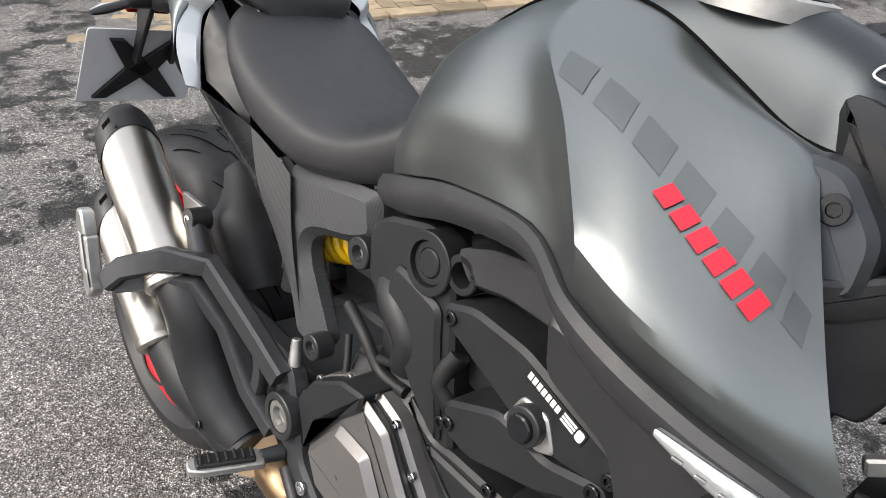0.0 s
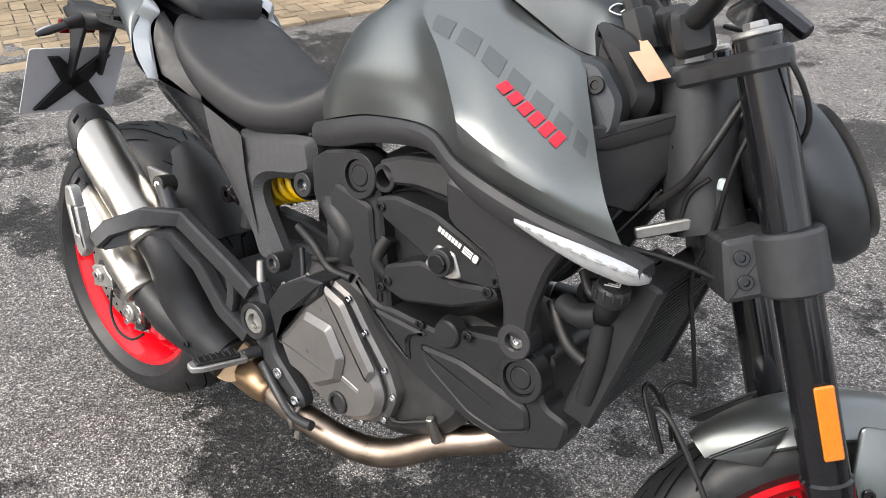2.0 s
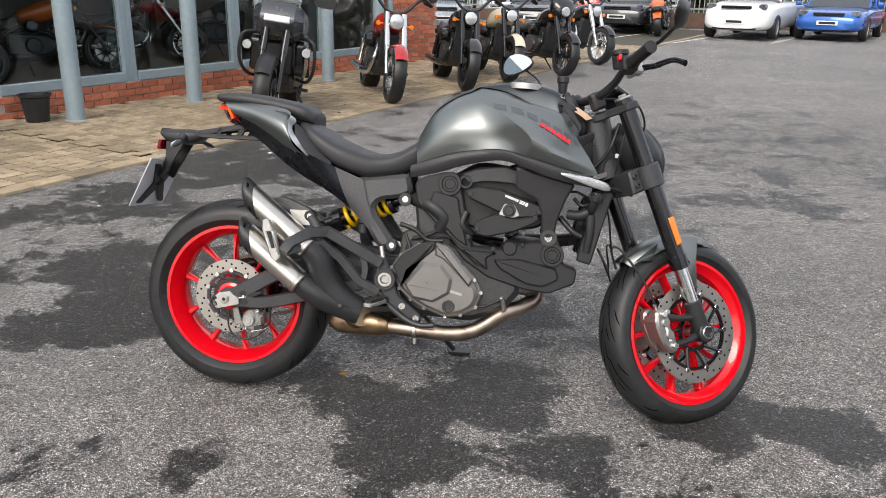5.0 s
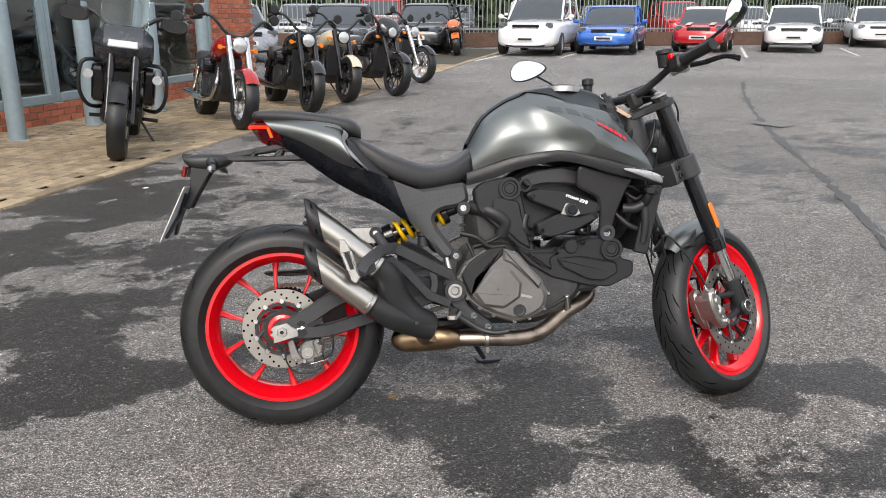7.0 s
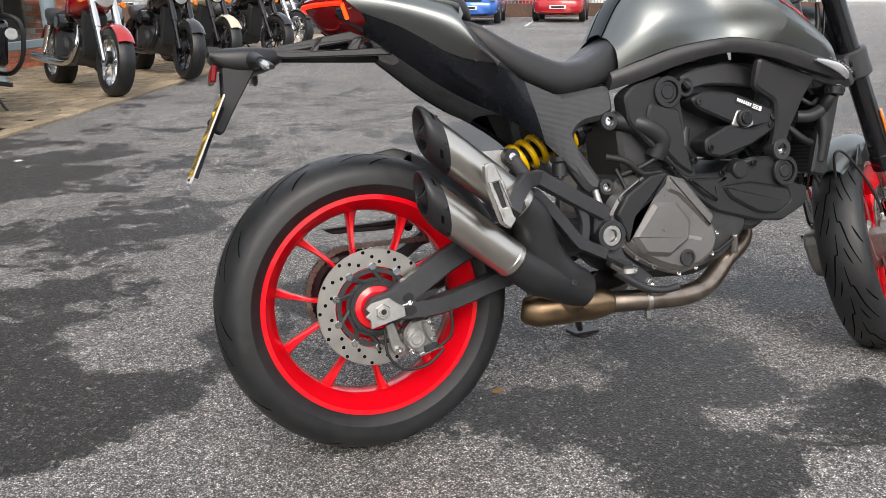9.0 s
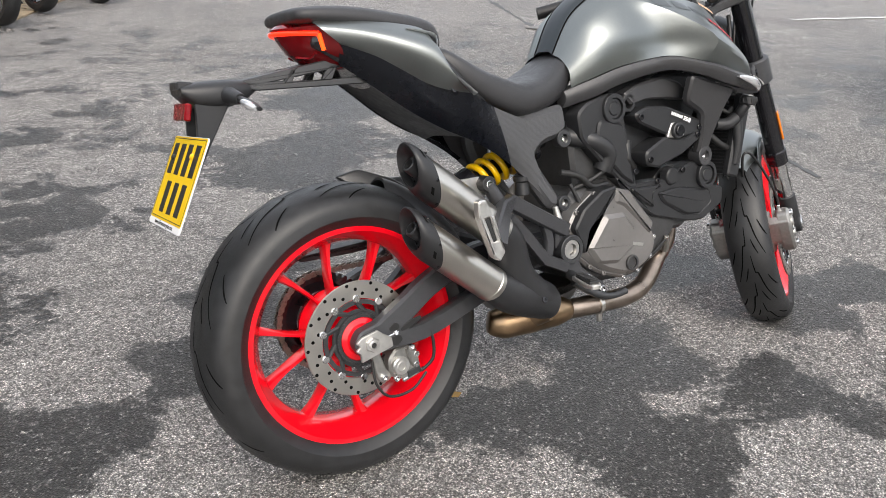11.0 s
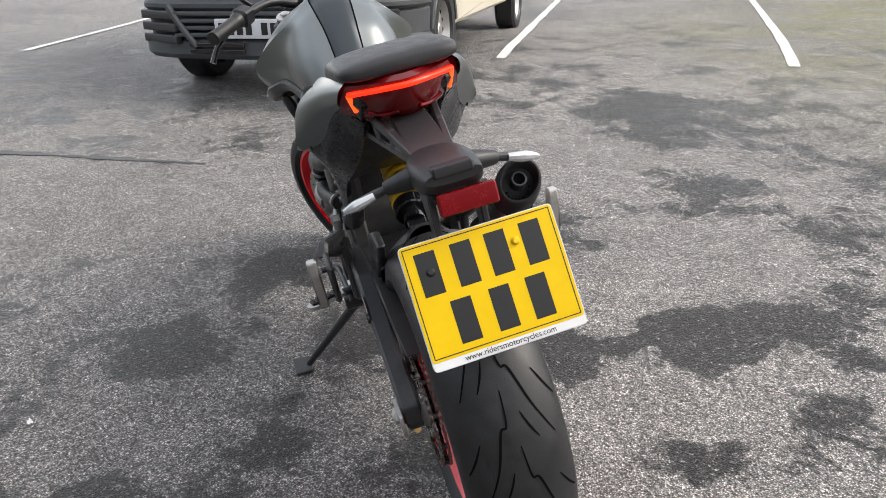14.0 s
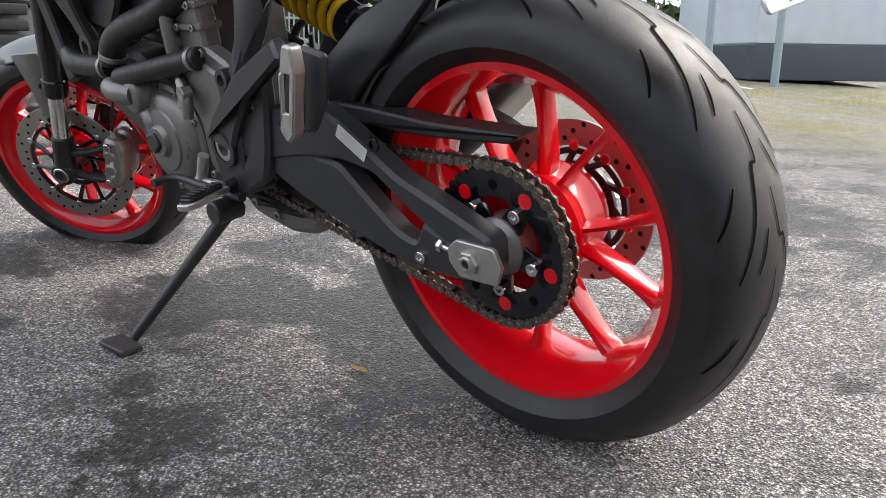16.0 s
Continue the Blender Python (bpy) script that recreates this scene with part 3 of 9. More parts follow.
WING = [
    CREASE,
    [(0.872, 0.051, 1.017), (0.885, 0.114, 0.987), (0.955, 0.180, 0.924), (1.010, 0.222, 0.850), (1.000, 0.202, 0.808)],
    [(0.945, 0.055, 0.986), (0.960, 0.112, 0.976), (1.015, 0.170, 0.908), (1.070, 0.207, 0.828), (1.068, 0.195, 0.790)],
    [(1.005, 0.060, 0.959), (1.026, 0.110, 0.962), (1.064, 0.152, 0.898), (1.115, 0.186, 0.816), (1.122, 0.182, 0.778)],
    [(1.044, 0.063, 0.953), (1.050, 0.100, 0.950), (1.088, 0.136, 0.892), (1.136, 0.172, 0.820), (1.166, 0.168, 0.770)],
]
CROWN = (0.872, 0.957, 1.006, 1.028, 1.038, 1.049, 1.050, 1.038, 1.022)
bm = NB()
for s in (-1, 1):
    for rows in (KNEE, WING):
        faces(bm, patch([[(x, s * y, z) for x, y, z in r] for r in rows], 5, 5), close=False)
bmesh.ops.remove_doubles(bm, verts=bm.verts, dist=0.0002)
part("fuel_tank", bm, M_PAINT, bike, "matt metallic grey tank with sharp shoulder creases", 24)
EDGE = [r[0] for r in KNEE] + [r[0] for r in WING[1:]]
bm = NB()
rows = []
for (x, w, z), top in zip(EDGE, CROWN):
    h = top - z
    half = [(x, w - 0.001, z + 0.0005), (x, w * 0.84, z + h * 0.42), (x, w * 0.62, z + h * 0.80), (x, w * 0.3, z + h * 0.97)]
    rows.append([(a, -b, c) for a, b, c in half] + [(x, 0, top)] + half[::-1])
x, w, z = EDGE[-1]
rows.append([(x + 0.035, b * 0.9, c - 0.028) for a, b, c in rows[-1]])
faces(bm, patch(rows, 5, 4), close=False)
part("tank_centre_panel", bm, M_PAINT_MID, bike, "slightly darker raised panel down the middle of the tank", 60)


def loft(bm, stations, per=4, n=28, power=2.4):
    """Skins super-ellipse sections: (x, half width, bottom z, top z)."""
    st = curve([(x, w, zb) for x, w, zb, zt in stations], per)
    tp = curve([(x, w, zt) for x, w, zb, zt in stations], per)
    rings = []
    for a, b in zip(st, tp):
        x, w, zb, zt = a.x, a.y, a.z, b.z
        r = []
        for k in range(n):
            t = 2 * math.pi * k / n
            c, s = math.cos(t), math.sin(t)
            r.append((x, w * math.copysign(abs(c) ** (2 / power), c), (zb + zt) / 2 + (zt - zb) / 2 * math.copysign(abs(s) ** (2 / power), s)))
        rings.append(r)
    faces(bm, rings)


# seats
bm = NB()
loft(bm, [(0.225, 0.095, 0.840, 0.905), (0.262, 0.124, 0.815, 0.893), (0.336, 0.136, 0.762, 0.852), (0.431, 0.126, 0.728, 0.816), (0.483, 0.114, 0.728, 0.808), (0.537, 0.102, 0.738, 0.818), (0.585, 0.086, 0.752, 0.845), (0.618, 0.072, 0.775, 0.868), (0.628, 0.060, 0.80, 0.860)], 4, 36, 3.2)
part("rider_seat", bm, M_SEAT, bike, "black vinyl rider seat", 50)
bm = NB()
loft(bm, [(-0.062, 0.068, 0.957, 0.973), (-0.045, 0.096, 0.950, 0.983), (0.055, 0.103, 0.936, 0.984), (0.17, 0.098, 0.915, 0.968), (0.235, 0.092, 0.895, 0.953), (0.262, 0.070, 0.885, 0.93)], 4, 32, 3.0)
part("passenger_seat", bm, M_SEAT, bike, "black vinyl passenger pad", 50)

# tail
TAIL = [
    [(-0.030, 0.088, 0.953), (-0.020, 0.100, 0.940), (0.005, 0.104, 0.918), (0.024, 0.098, 0.905)],
    [(0.057, 0.100, 0.950), (0.060, 0.122, 0.930), (0.075, 0.126, 0.905), (0.085, 0.112, 0.880)],
    [(0.144, 0.108, 0.942), (0.146, 0.148, 0.912), (0.150, 0.156, 0.880), (0.150, 0.125, 0.842)],
    [(0.200, 0.118, 0.925), (0.196, 0.163, 0.892), (0.200, 0.172, 0.852), (0.206, 0.145, 0.812)],
    [(0.190, 0.148, 0.884), (0.214, 0.174, 0.848), (0.236, 0.183, 0.818), (0.262, 0.176, 0.796)],
]
for s in (-1, 1):
    bm = NB()
    faces(bm, patch([[(x, s * y, z) for x, y, z in r] for r in TAIL], 5, 5), close=False)
    part("tail_fairing", bm, M_PAINT, bike, "matt metallic grey tail panel", 60)


def both(name, build, material, label="", angle=32):
    """The same part on the right (s = -1) and on the left (s = 1)."""
    for s in (-1, 1):
        bm = NB()
        build(bm, s)
        part(name, bm, material, bike, label, angle)


def bolt(p, d, r=0.008, h=0.006, material=None, parent=None, name="bolt"):
    """A socket-head bolt at p, its head facing d."""
    p, d = Vector(p), Vector(d).normalized()
    bm = NB()
    ring(bm, p, p + d * h, r, r * 0.5, 14, 0.001)
    cyl(bm, p, p + d * h * 0.5, r * 0.5, seg=6, bev=0.0003)
    return part(name, bm, material or M_CHROME, parent or bike)


# black rail below the tank: x, half width and height of its upper edge, height of its lower edge
RAIL = [(0.585, 0.086, 0.778, 0.738), (0.662, 0.113, 0.803, 0.758), (0.745, 0.130, 0.826, 0.785), (0.865, 0.158, 0.839, 0.806), (0.945, 0.197, 0.821, 0.788), (1.005, 0.206, 0.806, 0.768), (1.070, 0.200, 0.788, 0.752), (1.130, 0.188, 0.775, 0.740), (1.196, 0.166, 0.752, 0.730)]


def rail(bm, s):
    rows = []
    for x, w, zt, zb in RAIL:
        rows.append([(x, s * (w - 0.03), zt), (x, s * (w + 0.001), zt - 0.001), (x, s * (w + 0.007), zt * 0.75 + zb * 0.25), (x, s * (w + 0.006), zt * 0.4 + zb * 0.6), (x, s * (w - 0.006), zb), (x, s * (w - 0.04), zb + 0.004)])
    cols = [curve(c, 5) for c in zip(*rows)]
    faces(bm, [list(r) for r in zip(*cols)])


both("tank_rail", rail, M_GRAINED, "black grained plastic rail below the tank", 40)


# running light at the tip of each rail
def strip_light(bm, s):
    a, b = Vector((1.052, s * 0.214, 0.776)), Vector((1.203, s * 0.157, 0.737))
    rows = []
    for k in range(19):
        f = k / 18
        c = a.lerp(b, f) + Vector((0, s * 0.008 * math.sin(math.pi * f), 0.002 * math.sin(math.pi * f)))
        h = 0.0015 + 0.0115 * min(1.0, (f * 1.6 + 0.05)) ** 0.7 * (1 - max(0, f - 0.86) / 0.14 * 0.97) ** 0.5
        e = h / 0.0115
        rows.append([c + Vector((0, s * (0.010 * e + h * math.cos(t) * 0.55), h * math.sin(t))) for t in (-2.4, -1.5, -0.9, -0.3, 0.3, 0.9, 1.5, 2.4)] + [c + Vector((0, -s * 0.004, h * 0.5)), c + Vector((0, -s * 0.004, -h * 0.5))])
    faces(bm, rows)


both("running_light", strip_light, M_LENS, "clear strip light with rows of small lamps", 50)
for s in (-1, 1):
    a, b = Vector((1.078, s * 0.228, 0.770)), Vector((1.190, s * 0.184, 0.741))
    for k in range(8):
        bm = NB()
        c = a.lerp(b, k / 7)
        box(bm, (0.008, 0.003, 0.0025), Matrix.Translation(c + Vector((0, s * (0.003 + 0.007 * math.sin(math.pi * k / 7)), 0.0075))) @ at(0, 0, 0, 0, 14, -s * 20), 0.0006)
        part("lamp_dot", bm, M_ALLOY, bike)

# frame: front leg, and the boss at its foot
LEG = [(0.92, 0.79), (1.10, 0.745), (1.075, 0.70), (1.052, 0.63), (1.045, 0.575), (1.005, 0.575), (1.005, 0.63), (0.99, 0.69), (0.92, 0.725)]


def leg(bm, s):
    slab(bm, LEG, s * 0.10, s * 0.125, 0.006, r=0.014, bend=lambda x, z: s * (z - 0.575) * 0.27)
    ring(bm, (1.029, s * 0.095, 0.576), (1.029, s * 0.132, 0.576), 0.026, 0.014)


both("front_frame", leg, M_GRAINED, "black grained frame leg")
for s in (-1, 1):
    bolt((1.029, s * 0.118, 0.576), (0, s, 0), 0.013, 0.006)

# main frame casting and headstock
def inward(s):
    """The frame's sides run together towards the headstock."""
    return lambda x, z: -s * (x - 1.092) * 1.05


bm = NB()
tube(bm, [(1.205, 0, 0.765), (1.192, 0, 0.80), (1.15, 0, 0.955)], [0.046, 0.047, 0.047], 32)
ring(bm, (1.1525, 0, 0.945), (1.146, 0, 0.962), 0.049, 0.02, 36)
part("headstock", bm, M_BRACKET, bike, "dark grained headstock tube", 50)
for s in (-1, 1):
    bm = NB()
    slab(bm, [(1.06, 0.878), (1.092, 0.885), (1.168, 0.914), (1.170, 0.892), (1.098, 0.853), (1.06, 0.85)], s * 0.088, s * 0.108, 0.004, r=0.004, bend=inward(s))
    part("frame_beam", bm, M_GRAINED, bike, "black grained upper frame beam")
    bm = NB()
    slab(bm, [(1.085, 0.855), (1.172, 0.893), (1.182, 0.850), (1.172, 0.842), (1.160, 0.842), (1.148, 0.822), (1.128, 0.775), (1.085, 0.79)], s * 0.086, s * 0.101, 0.003, r=0.006, bend=inward(s))
    slab(bm, [(1.155, 0.80), (1.176, 0.826), (1.188, 0.845), (1.192, 0.79), (1.134, 0.778)], s * 0.086, s * 0.101, 0.003, r=0.005, bend=inward(s))
    part("main_frame", bm, M_GRAINED, bike, "black cast frame side with an opening")
    bm = NB()
    slab(bm, [(1.05, 0.79), (1.12, 0.785), (1.0, 0.60), (0.70, 0.55), (0.70, 0.70), (0.92, 0.80)], s * 0.04, s * 0.075, 0.008, r=0.02)
    part("lower_frame", bm, M_FRAME, bike, "black cast lower frame")
    bm = NB()
    c, d = Vector((1.144, s * 0.078, 0.757)), Vector((1.225, s * 0.022, 0.790))
    m = Matrix.Translation((c + d) / 2) @ (d - c).to_track_quat('X', 'Z').to_matrix().to_4x4()
    box(bm, ((d - c).length, 0.010, 0.015), m, 0.002)
    part("name_strip", bm, M_ALLOY, bike, "pale metal strip with raised print")
    bolt((1.159, s * 0.034, 0.866), (0.72, s * 0.7, 0), 0.010, 0.005, M_BLACK_GLOSS)

# rubber side covers beside the tank's front, and the ignition surround
bm = NB()
for s in (-1, 1):
    slab(bm, [(1.035, 0.958), (1.068, 0.955), (1.102, 0.915), (1.104, 0.872), (1.070, 0.862)], s * 0.070, s * 0.108, 0.006, r=0.012, bend=lambda x, z: s * ((0.92 - z) * 0.2 - (x - 1.06) * 0.3))
    part("tank_side_cover", bm, M_PAINT_DK, bike, "dark satin cover beside the tank's front")
    bm = NB()
slab(bm, [(1.03, 1.0), (1.085, 0.985), (1.13, 0.92), (1.11, 0.88), (1.04, 0.90)], -0.070, 0.070, 0.016, r=0.02)
part("ignition_surround", bm, M_BLACK, bike, "black plastic surround ahead of the tank")
for s in (-1, 1):
    bolt((1.070, s * 0.105, 0.928), (0.2, s, 0.1), 0.011, 0.006, M_BLACK)
bm = NB()
cyl(bm, (1.085, -0.02, 0.965), (1.062, -0.02, 1.012), 0.024, 0.021, 8)
tube(bm, [(1.062, -0.02, 1.012), (1.056, -0.02, 1.024)], 0.012, 8)
part("ignition_key", bm, M_BLACK, bike, "black key in the ignition lock")
bm = NB()
TAG = [((1.062, -0.036, 0.987), (1.072, -0.028, 0.992)), ((1.066, -0.050, 0.980), (1.084, -0.030, 0.987)), ((1.082, -0.062, 0.969), (1.102, -0.041, 0.977)), ((1.102, -0.072, 0.955), (1.121, -0.051, 0.963)), ((1.122, -0.080, 0.940), (1.141, -0.060, 0.948))]
faces(bm, [[Vector(a), Vector(b), Vector(b) + Vector((0.0002, 0.0002, -0.0008)), Vector(a) + Vector((0.0002, 0.0002, -0.0008))] for a, b in TAG])
tg = part("paper_tag", bm, M_CARD, bike, "brown card tag tied to the key", 60)
bm = NB()
tube(bm, [(1.058, -0.022, 1.016), (1.050, -0.034, 1.006), (1.060, -0.034, 0.996), (1.070, -0.034, 0.9885)], 0.0010, 6)
part("string", bm, M_WHITE, tg)
bm = NB()
tube(bm, [(1.060, -0.014, 1.014), (1.045, -0.030, 1.018), (1.042, -0.046, 1.010), (1.056, -0.036, 1.006), (1.060, -0.022, 1.016)], 0.0010, 6)
part("string_loop", bm, M_WHITE, tg)

# fuel cap
bm = NB()
capm = Matrix.Translation((0.928, 0, 1.043)) @ Matrix.Rotation(radians(2), 4, 'Y') @ Matrix.Rotation(radians(90), 4, 'X')
lathe(bm, [(0.0, 0.011), (0.040, 0.011), (0.045, 0.008), (0.045, -0.006)], 40, capm)
cap = part("fuel_cap", bm, M_BLACK, bike, "black fuel cap in a pale ring")
bm = NB()
lathe(bm, [(0.046, -0.012), (0.056, -0.012), (0.056, 0.005), (0.047, 0.007)], 48, capm, True)
part("cap_ring", bm, M_ALLOY, cap)

# side cover below the seat, tapering to its lower bolt
SIDE = [(0.415, 0.732), (0.582, 0.750), (0.594, 0.69), (0.555, 0.672), (0.50, 0.665), (0.478, 0.648), (0.478, 0.625), (0.545, 0.53), (0.538, 0.512), (0.497, 0.513), (0.437, 0.60), (0.412, 0.66)]
both("side_cover", lambda bm, s: slab(bm, SIDE, s * 0.070, s * 0.113, 0.013, r=0.016, bend=lambda x, z: s * (max(0, 0.42 - x) * 0.2 - max(0, x - 0.5) * 0.25 + max(0, 0.62 - z) * 0.13)), M_KNURL, "black side cover with a fine raised texture")
for s in (-1, 1):
    bm = NB()
    ring(bm, (0.572, s * 0.072, 0.669), (0.572, s * 0.098, 0.669), 0.021, 0.011)
    rb = part("frame_boss", bm, M_FRAME, bike)
    bolt((0.572, s * 0.084, 0.669), (0, s, 0), 0.011, 0.006, M_CHROME, rb)
    bm = NB()
    ring(bm, (0.539, s * 0.10, 0.523), (0.539, s * 0.128, 0.523), 0.018, 0.010)
    rb = part("frame_boss", bm, M_FRAME, bike)
    bolt((0.539, s * 0.115, 0.523), (0, s, 0), 0.010, 0.006, M_CHROME, rb)

# black lower tail, seat base and undertray
SHELL = [
    [(0.010, 0.098, 0.912), (0.020, 0.088, 0.892), (0.026, 0.068, 0.872)],
    [(0.085, 0.114, 0.882), (0.092, 0.100, 0.855), (0.092, 0.072, 0.826)],
    [(0.150, 0.127, 0.845), (0.165, 0.116, 0.803), (0.172, 0.085, 0.766)],
    [(0.206, 0.143, 0.815), (0.228, 0.132, 0.765), (0.245, 0.098, 0.722)],
    [(0.268, 0.166, 0.797), (0.292, 0.138, 0.740), (0.315, 0.106, 0.688)],
    [(0.350, 0.128, 0.762), (0.376, 0.126, 0.690), (0.402, 0.110, 0.628)],
    [(0.440, 0.118, 0.726), (0.462, 0.120, 0.640), (0.512, 0.120, 0.518)],
]
for s in (-1, 1):
    bm = NB()
    full = patch([[(x, s * y, z) for x, y, z in r] for r in SHELL], 5, 6)
    g = full[:26]
    faces(bm, g, close=False)
    faces(bm, [[p, p + Vector((0.004, -s * 0.012, 0.006))] for p in (r[-1] for r in g)], close=False)
    part("rear_shell", bm, M_SHELL, bike, "satin black rear body panel", 50)
    bm = NB()
    faces(bm, full[25:], close=False)
    faces(bm, [[p, p + Vector((0.004, -s * 0.012, 0.006))] for p in (r[-1] for r in full[25:])], close=False)
    part("lower_shell", bm, M_KNURL, bike, "studded black lower body panel", 50)
bm = NB()
rows = []
for x, y, z in [r[-1] for r in SHELL[:5]]:
    rows.append([(x, -y, z + 0.002), (x - 0.004, -y * 0.5, z + 0.012), (x - 0.004, y * 0.5, z + 0.012), (x, y, z + 0.002)])
faces(bm, patch(rows, 4, 4), close=False)
part("undertray", bm, M_BLACK, bike, "black tray below the tail", 50)
bm = NB()
slab(bm, [(-0.02, 0.945), (0.25, 0.90), (0.30, 0.83), (0.44, 0.745), (0.58, 0.76), (0.56, 0.72), (0.42, 0.70), (0.20, 0.765), (0.05, 0.86), (-0.03, 0.91)], -0.082, 0.082, 0.01, r=0.012)
part("tail_body", bm, M_BLACK_GLOSS, bike, "gloss black lower tail")
for s in (-1, 1):
    bolt((0.251, s * 0.122, 0.784), (0, s, 0.1), 0.011, 0.006, M_BLACK_GLOSS)
    bolt((0.232, s * 0.157, 0.806), (0, s, 0.1), 0.006, 0.004, M_BLACK_GLOSS)

# edge of the tail's front fin, pale because its reflection is in the colour
def fin(bm, s):
    o = curve([(0.150, s * 0.128, 0.932), (0.205, s * 0.144, 0.918), (0.200, s * 0.161, 0.885), (0.226, s * 0.178, 0.838), (0.272, s * 0.184, 0.797)], 5)
    i = curve([(0.175, s * 0.118, 0.926), (0.220, s * 0.128, 0.905), (0.210, s * 0.140, 0.880), (0.238, s * 0.155, 0.838), (0.275, s * 0.170, 0.795)], 5)
    faces(bm, [[a, b, b + Vector((0, -s * 0.006, -0.004)), a + Vector((0, -s * 0.006, -0.004))] for a, b in zip(o, i)])


both("tail_fin", fin, M_PAINT_SHEEN, "edge of the tail panel with its bright reflection painted pale", 40)


def fin_inner(bm, s):
    rows = [[(0.205, s * 0.105, 0.900), (0.215, s * 0.125, 0.890), (0.225, s * 0.140, 0.850), (0.262, s * 0.150, 0.800)],
            [(0.245, s * 0.108, 0.872), (0.250, s * 0.120, 0.862), (0.270, s * 0.134, 0.825), (0.295, s * 0.140, 0.785)],
            [(0.330, s * 0.110, 0.800), (0.330, s * 0.118, 0.795), (0.335, s * 0.122, 0.775), (0.340, s * 0.122, 0.755)]]
    faces(bm, patch(rows, 4, 4), close=False)


both("tail_inner_panel", fin_inner, M_BLACK, "black panel beside the seat", 60)

# tail light
def light_row(z, x, w, n=17):
    return [(x + 0.075 * abs(k / (n - 1) * 2 - 1) ** 1.6 * (w / 0.1), (k / (n - 1) * 2 - 1) * w, z) for k in range(n)]


LAMP = [(0.953, -0.070, 0.088), (0.946, -0.080, 0.096), (0.925, -0.070, 0.102), (0.898, -0.052, 0.100), (0.876, -0.022, 0.075), (0.862, 0.012, 0.06)]
bm = NB()
faces(bm, [light_row(z, x, w) for z, x, w in LAMP], close=False)
tail = part("tail_light", bm, M_LENS_DARK, bike, "dark red tail light with a glowing forked strip", 50)


def on_lamp(y, z, lift=0.0015):
    """A point of the lens, just outside it."""
    for (za, xa, wa), (zb, xb, wb) in zip(LAMP, LAMP[1:]):
        if zb <= z <= za:
            f = (za - z) / (za - zb)
            x, w = xa + (xb - xa) * f, wa + (wb - wa) * f
            return Vector((x + 0.075 * min(1.05, abs(y) / w) ** 1.6 * (w / 0.1) - lift, y, z))


bm = NB()
tube(bm, [on_lamp(0.086 * k / 8, 0.937 - 0.006 * abs(k / 8) ** 2, 0.003) for k in range(-8, 9)], 0.0048, 8, 1)
strip = part("light_strip", bm, M_TAIL_ON, tail, "glowing red light strip", 60)
for s in (-1, 1):
    bm = NB()
    tube(bm, [on_lamp(s * 0.086, 0.931, 0.003), on_lamp(s * 0.083, 0.918, 0.003), on_lamp(s * 0.078, 0.901, 0.003)], 0.0045, 8, 3)
    part("light_branch", bm, M_TAIL_AMBER, tail, "glowing orange end of the strip", 60)
    bm = NB()
    tube(bm, [on_lamp(s * 0.018, 0.892), on_lamp(s * 0.040, 0.888), on_lamp(s * 0.062, 0.897)], 0.003, 6, 4)
    part("reflex_edge", bm, M_LENS_RED, tail, "red reflector edge", 60)
bm = NB()
slab(bm, [(-0.030, 0.962), (0.05, 0.945), (0.06, 0.88), (0.03, 0.865), (0.01, 0.875), (-0.02, 0.905)], -0.060, 0.060, 0.01, r=0.01)
part("tail_housing", bm, M_BLACK, bike)

# plate carrier: arm with two windows a side, hub, reflector and plate
bm = NB()
for s in (-1, 1):
    y0, y1 = s * 0.020, s * 0.032
    slab(bm, [(-0.17, 0.853), (0.02, 0.885), (0.06, 0.87), (-0.165, 0.840)], y0, y1, 0.002, r=0.004, bend=lambda x, z: s * (x + 0.17) * 0.13)
    slab(bm, [(-0.17, 0.842), (-0.13, 0.834), (0.085, 0.832), (0.10, 0.848), (-0.02, 0.846), (-0.165, 0.852)], y0, y1, 0.002, r=0.003, bend=lambda x, z: s * (x + 0.17) * 0.13)
    for x0, x1 in ((-0.075, -0.06), (0.0, 0.02)):
        slab(bm, [(x0 - 0.008, 0.842), (x1 - 0.006, 0.842), (x1 + 0.01, 0.874), (x0 + 0.01, 0.872)], y0, y1, 0.002, r=0.002, bend=lambda x, z: s * (x + 0.17) * 0.13)
slab(bm, [(-0.17, 0.853), (0.03, 0.886), (0.03, 0.878), (-0.17, 0.846)], -0.03, 0.03, 0.002, r=0.002)
part("plate_arm", bm, M_FRAME, bike, "black pressed steel plate carrier arm")
bm = NB()
loft(bm, [(-0.275, 0.040, 0.835, 0.852), (-0.250, 0.046, 0.812, 0.858), (-0.20, 0.05, 0.806, 0.86), (-0.16, 0.042, 0.815, 0.858), (-0.135, 0.03, 0.83, 0.852)], 3, 24, 3)
for s in (-1, 1):
    tube(bm, [(-0.195, s * 0.03, 0.832), (-0.188, s * 0.065, 0.826), (-0.184, s * 0.085, 0.822)], [0.020, 0.014, 0.010], 12)
    slab(bm, [(-0.255, 0.82), (-0.19, 0.815), (-0.215, 0.775), (-0.24, 0.735), (-0.265, 0.69), (-0.282, 0.70), (-0.258, 0.76)], s * 0.030, s * 0.040, 0.002, r=0.006)
box(bm, (0.030, 0.058, 0.016), at(-0.264, 0, 0.852, 0, 8, 0), 0.003)
pl = part("plate_holder", bm, M_BLACK, bike, "black plastic plate holder")
bm = NB()
box(bm, (0.012, 0.085, 0.032), at(-0.272, -0.012, 0.806, 0, 12, 0), 0.003)
part("rear_reflector", bm, M_LENS_RED, bike, "dark red reflector")
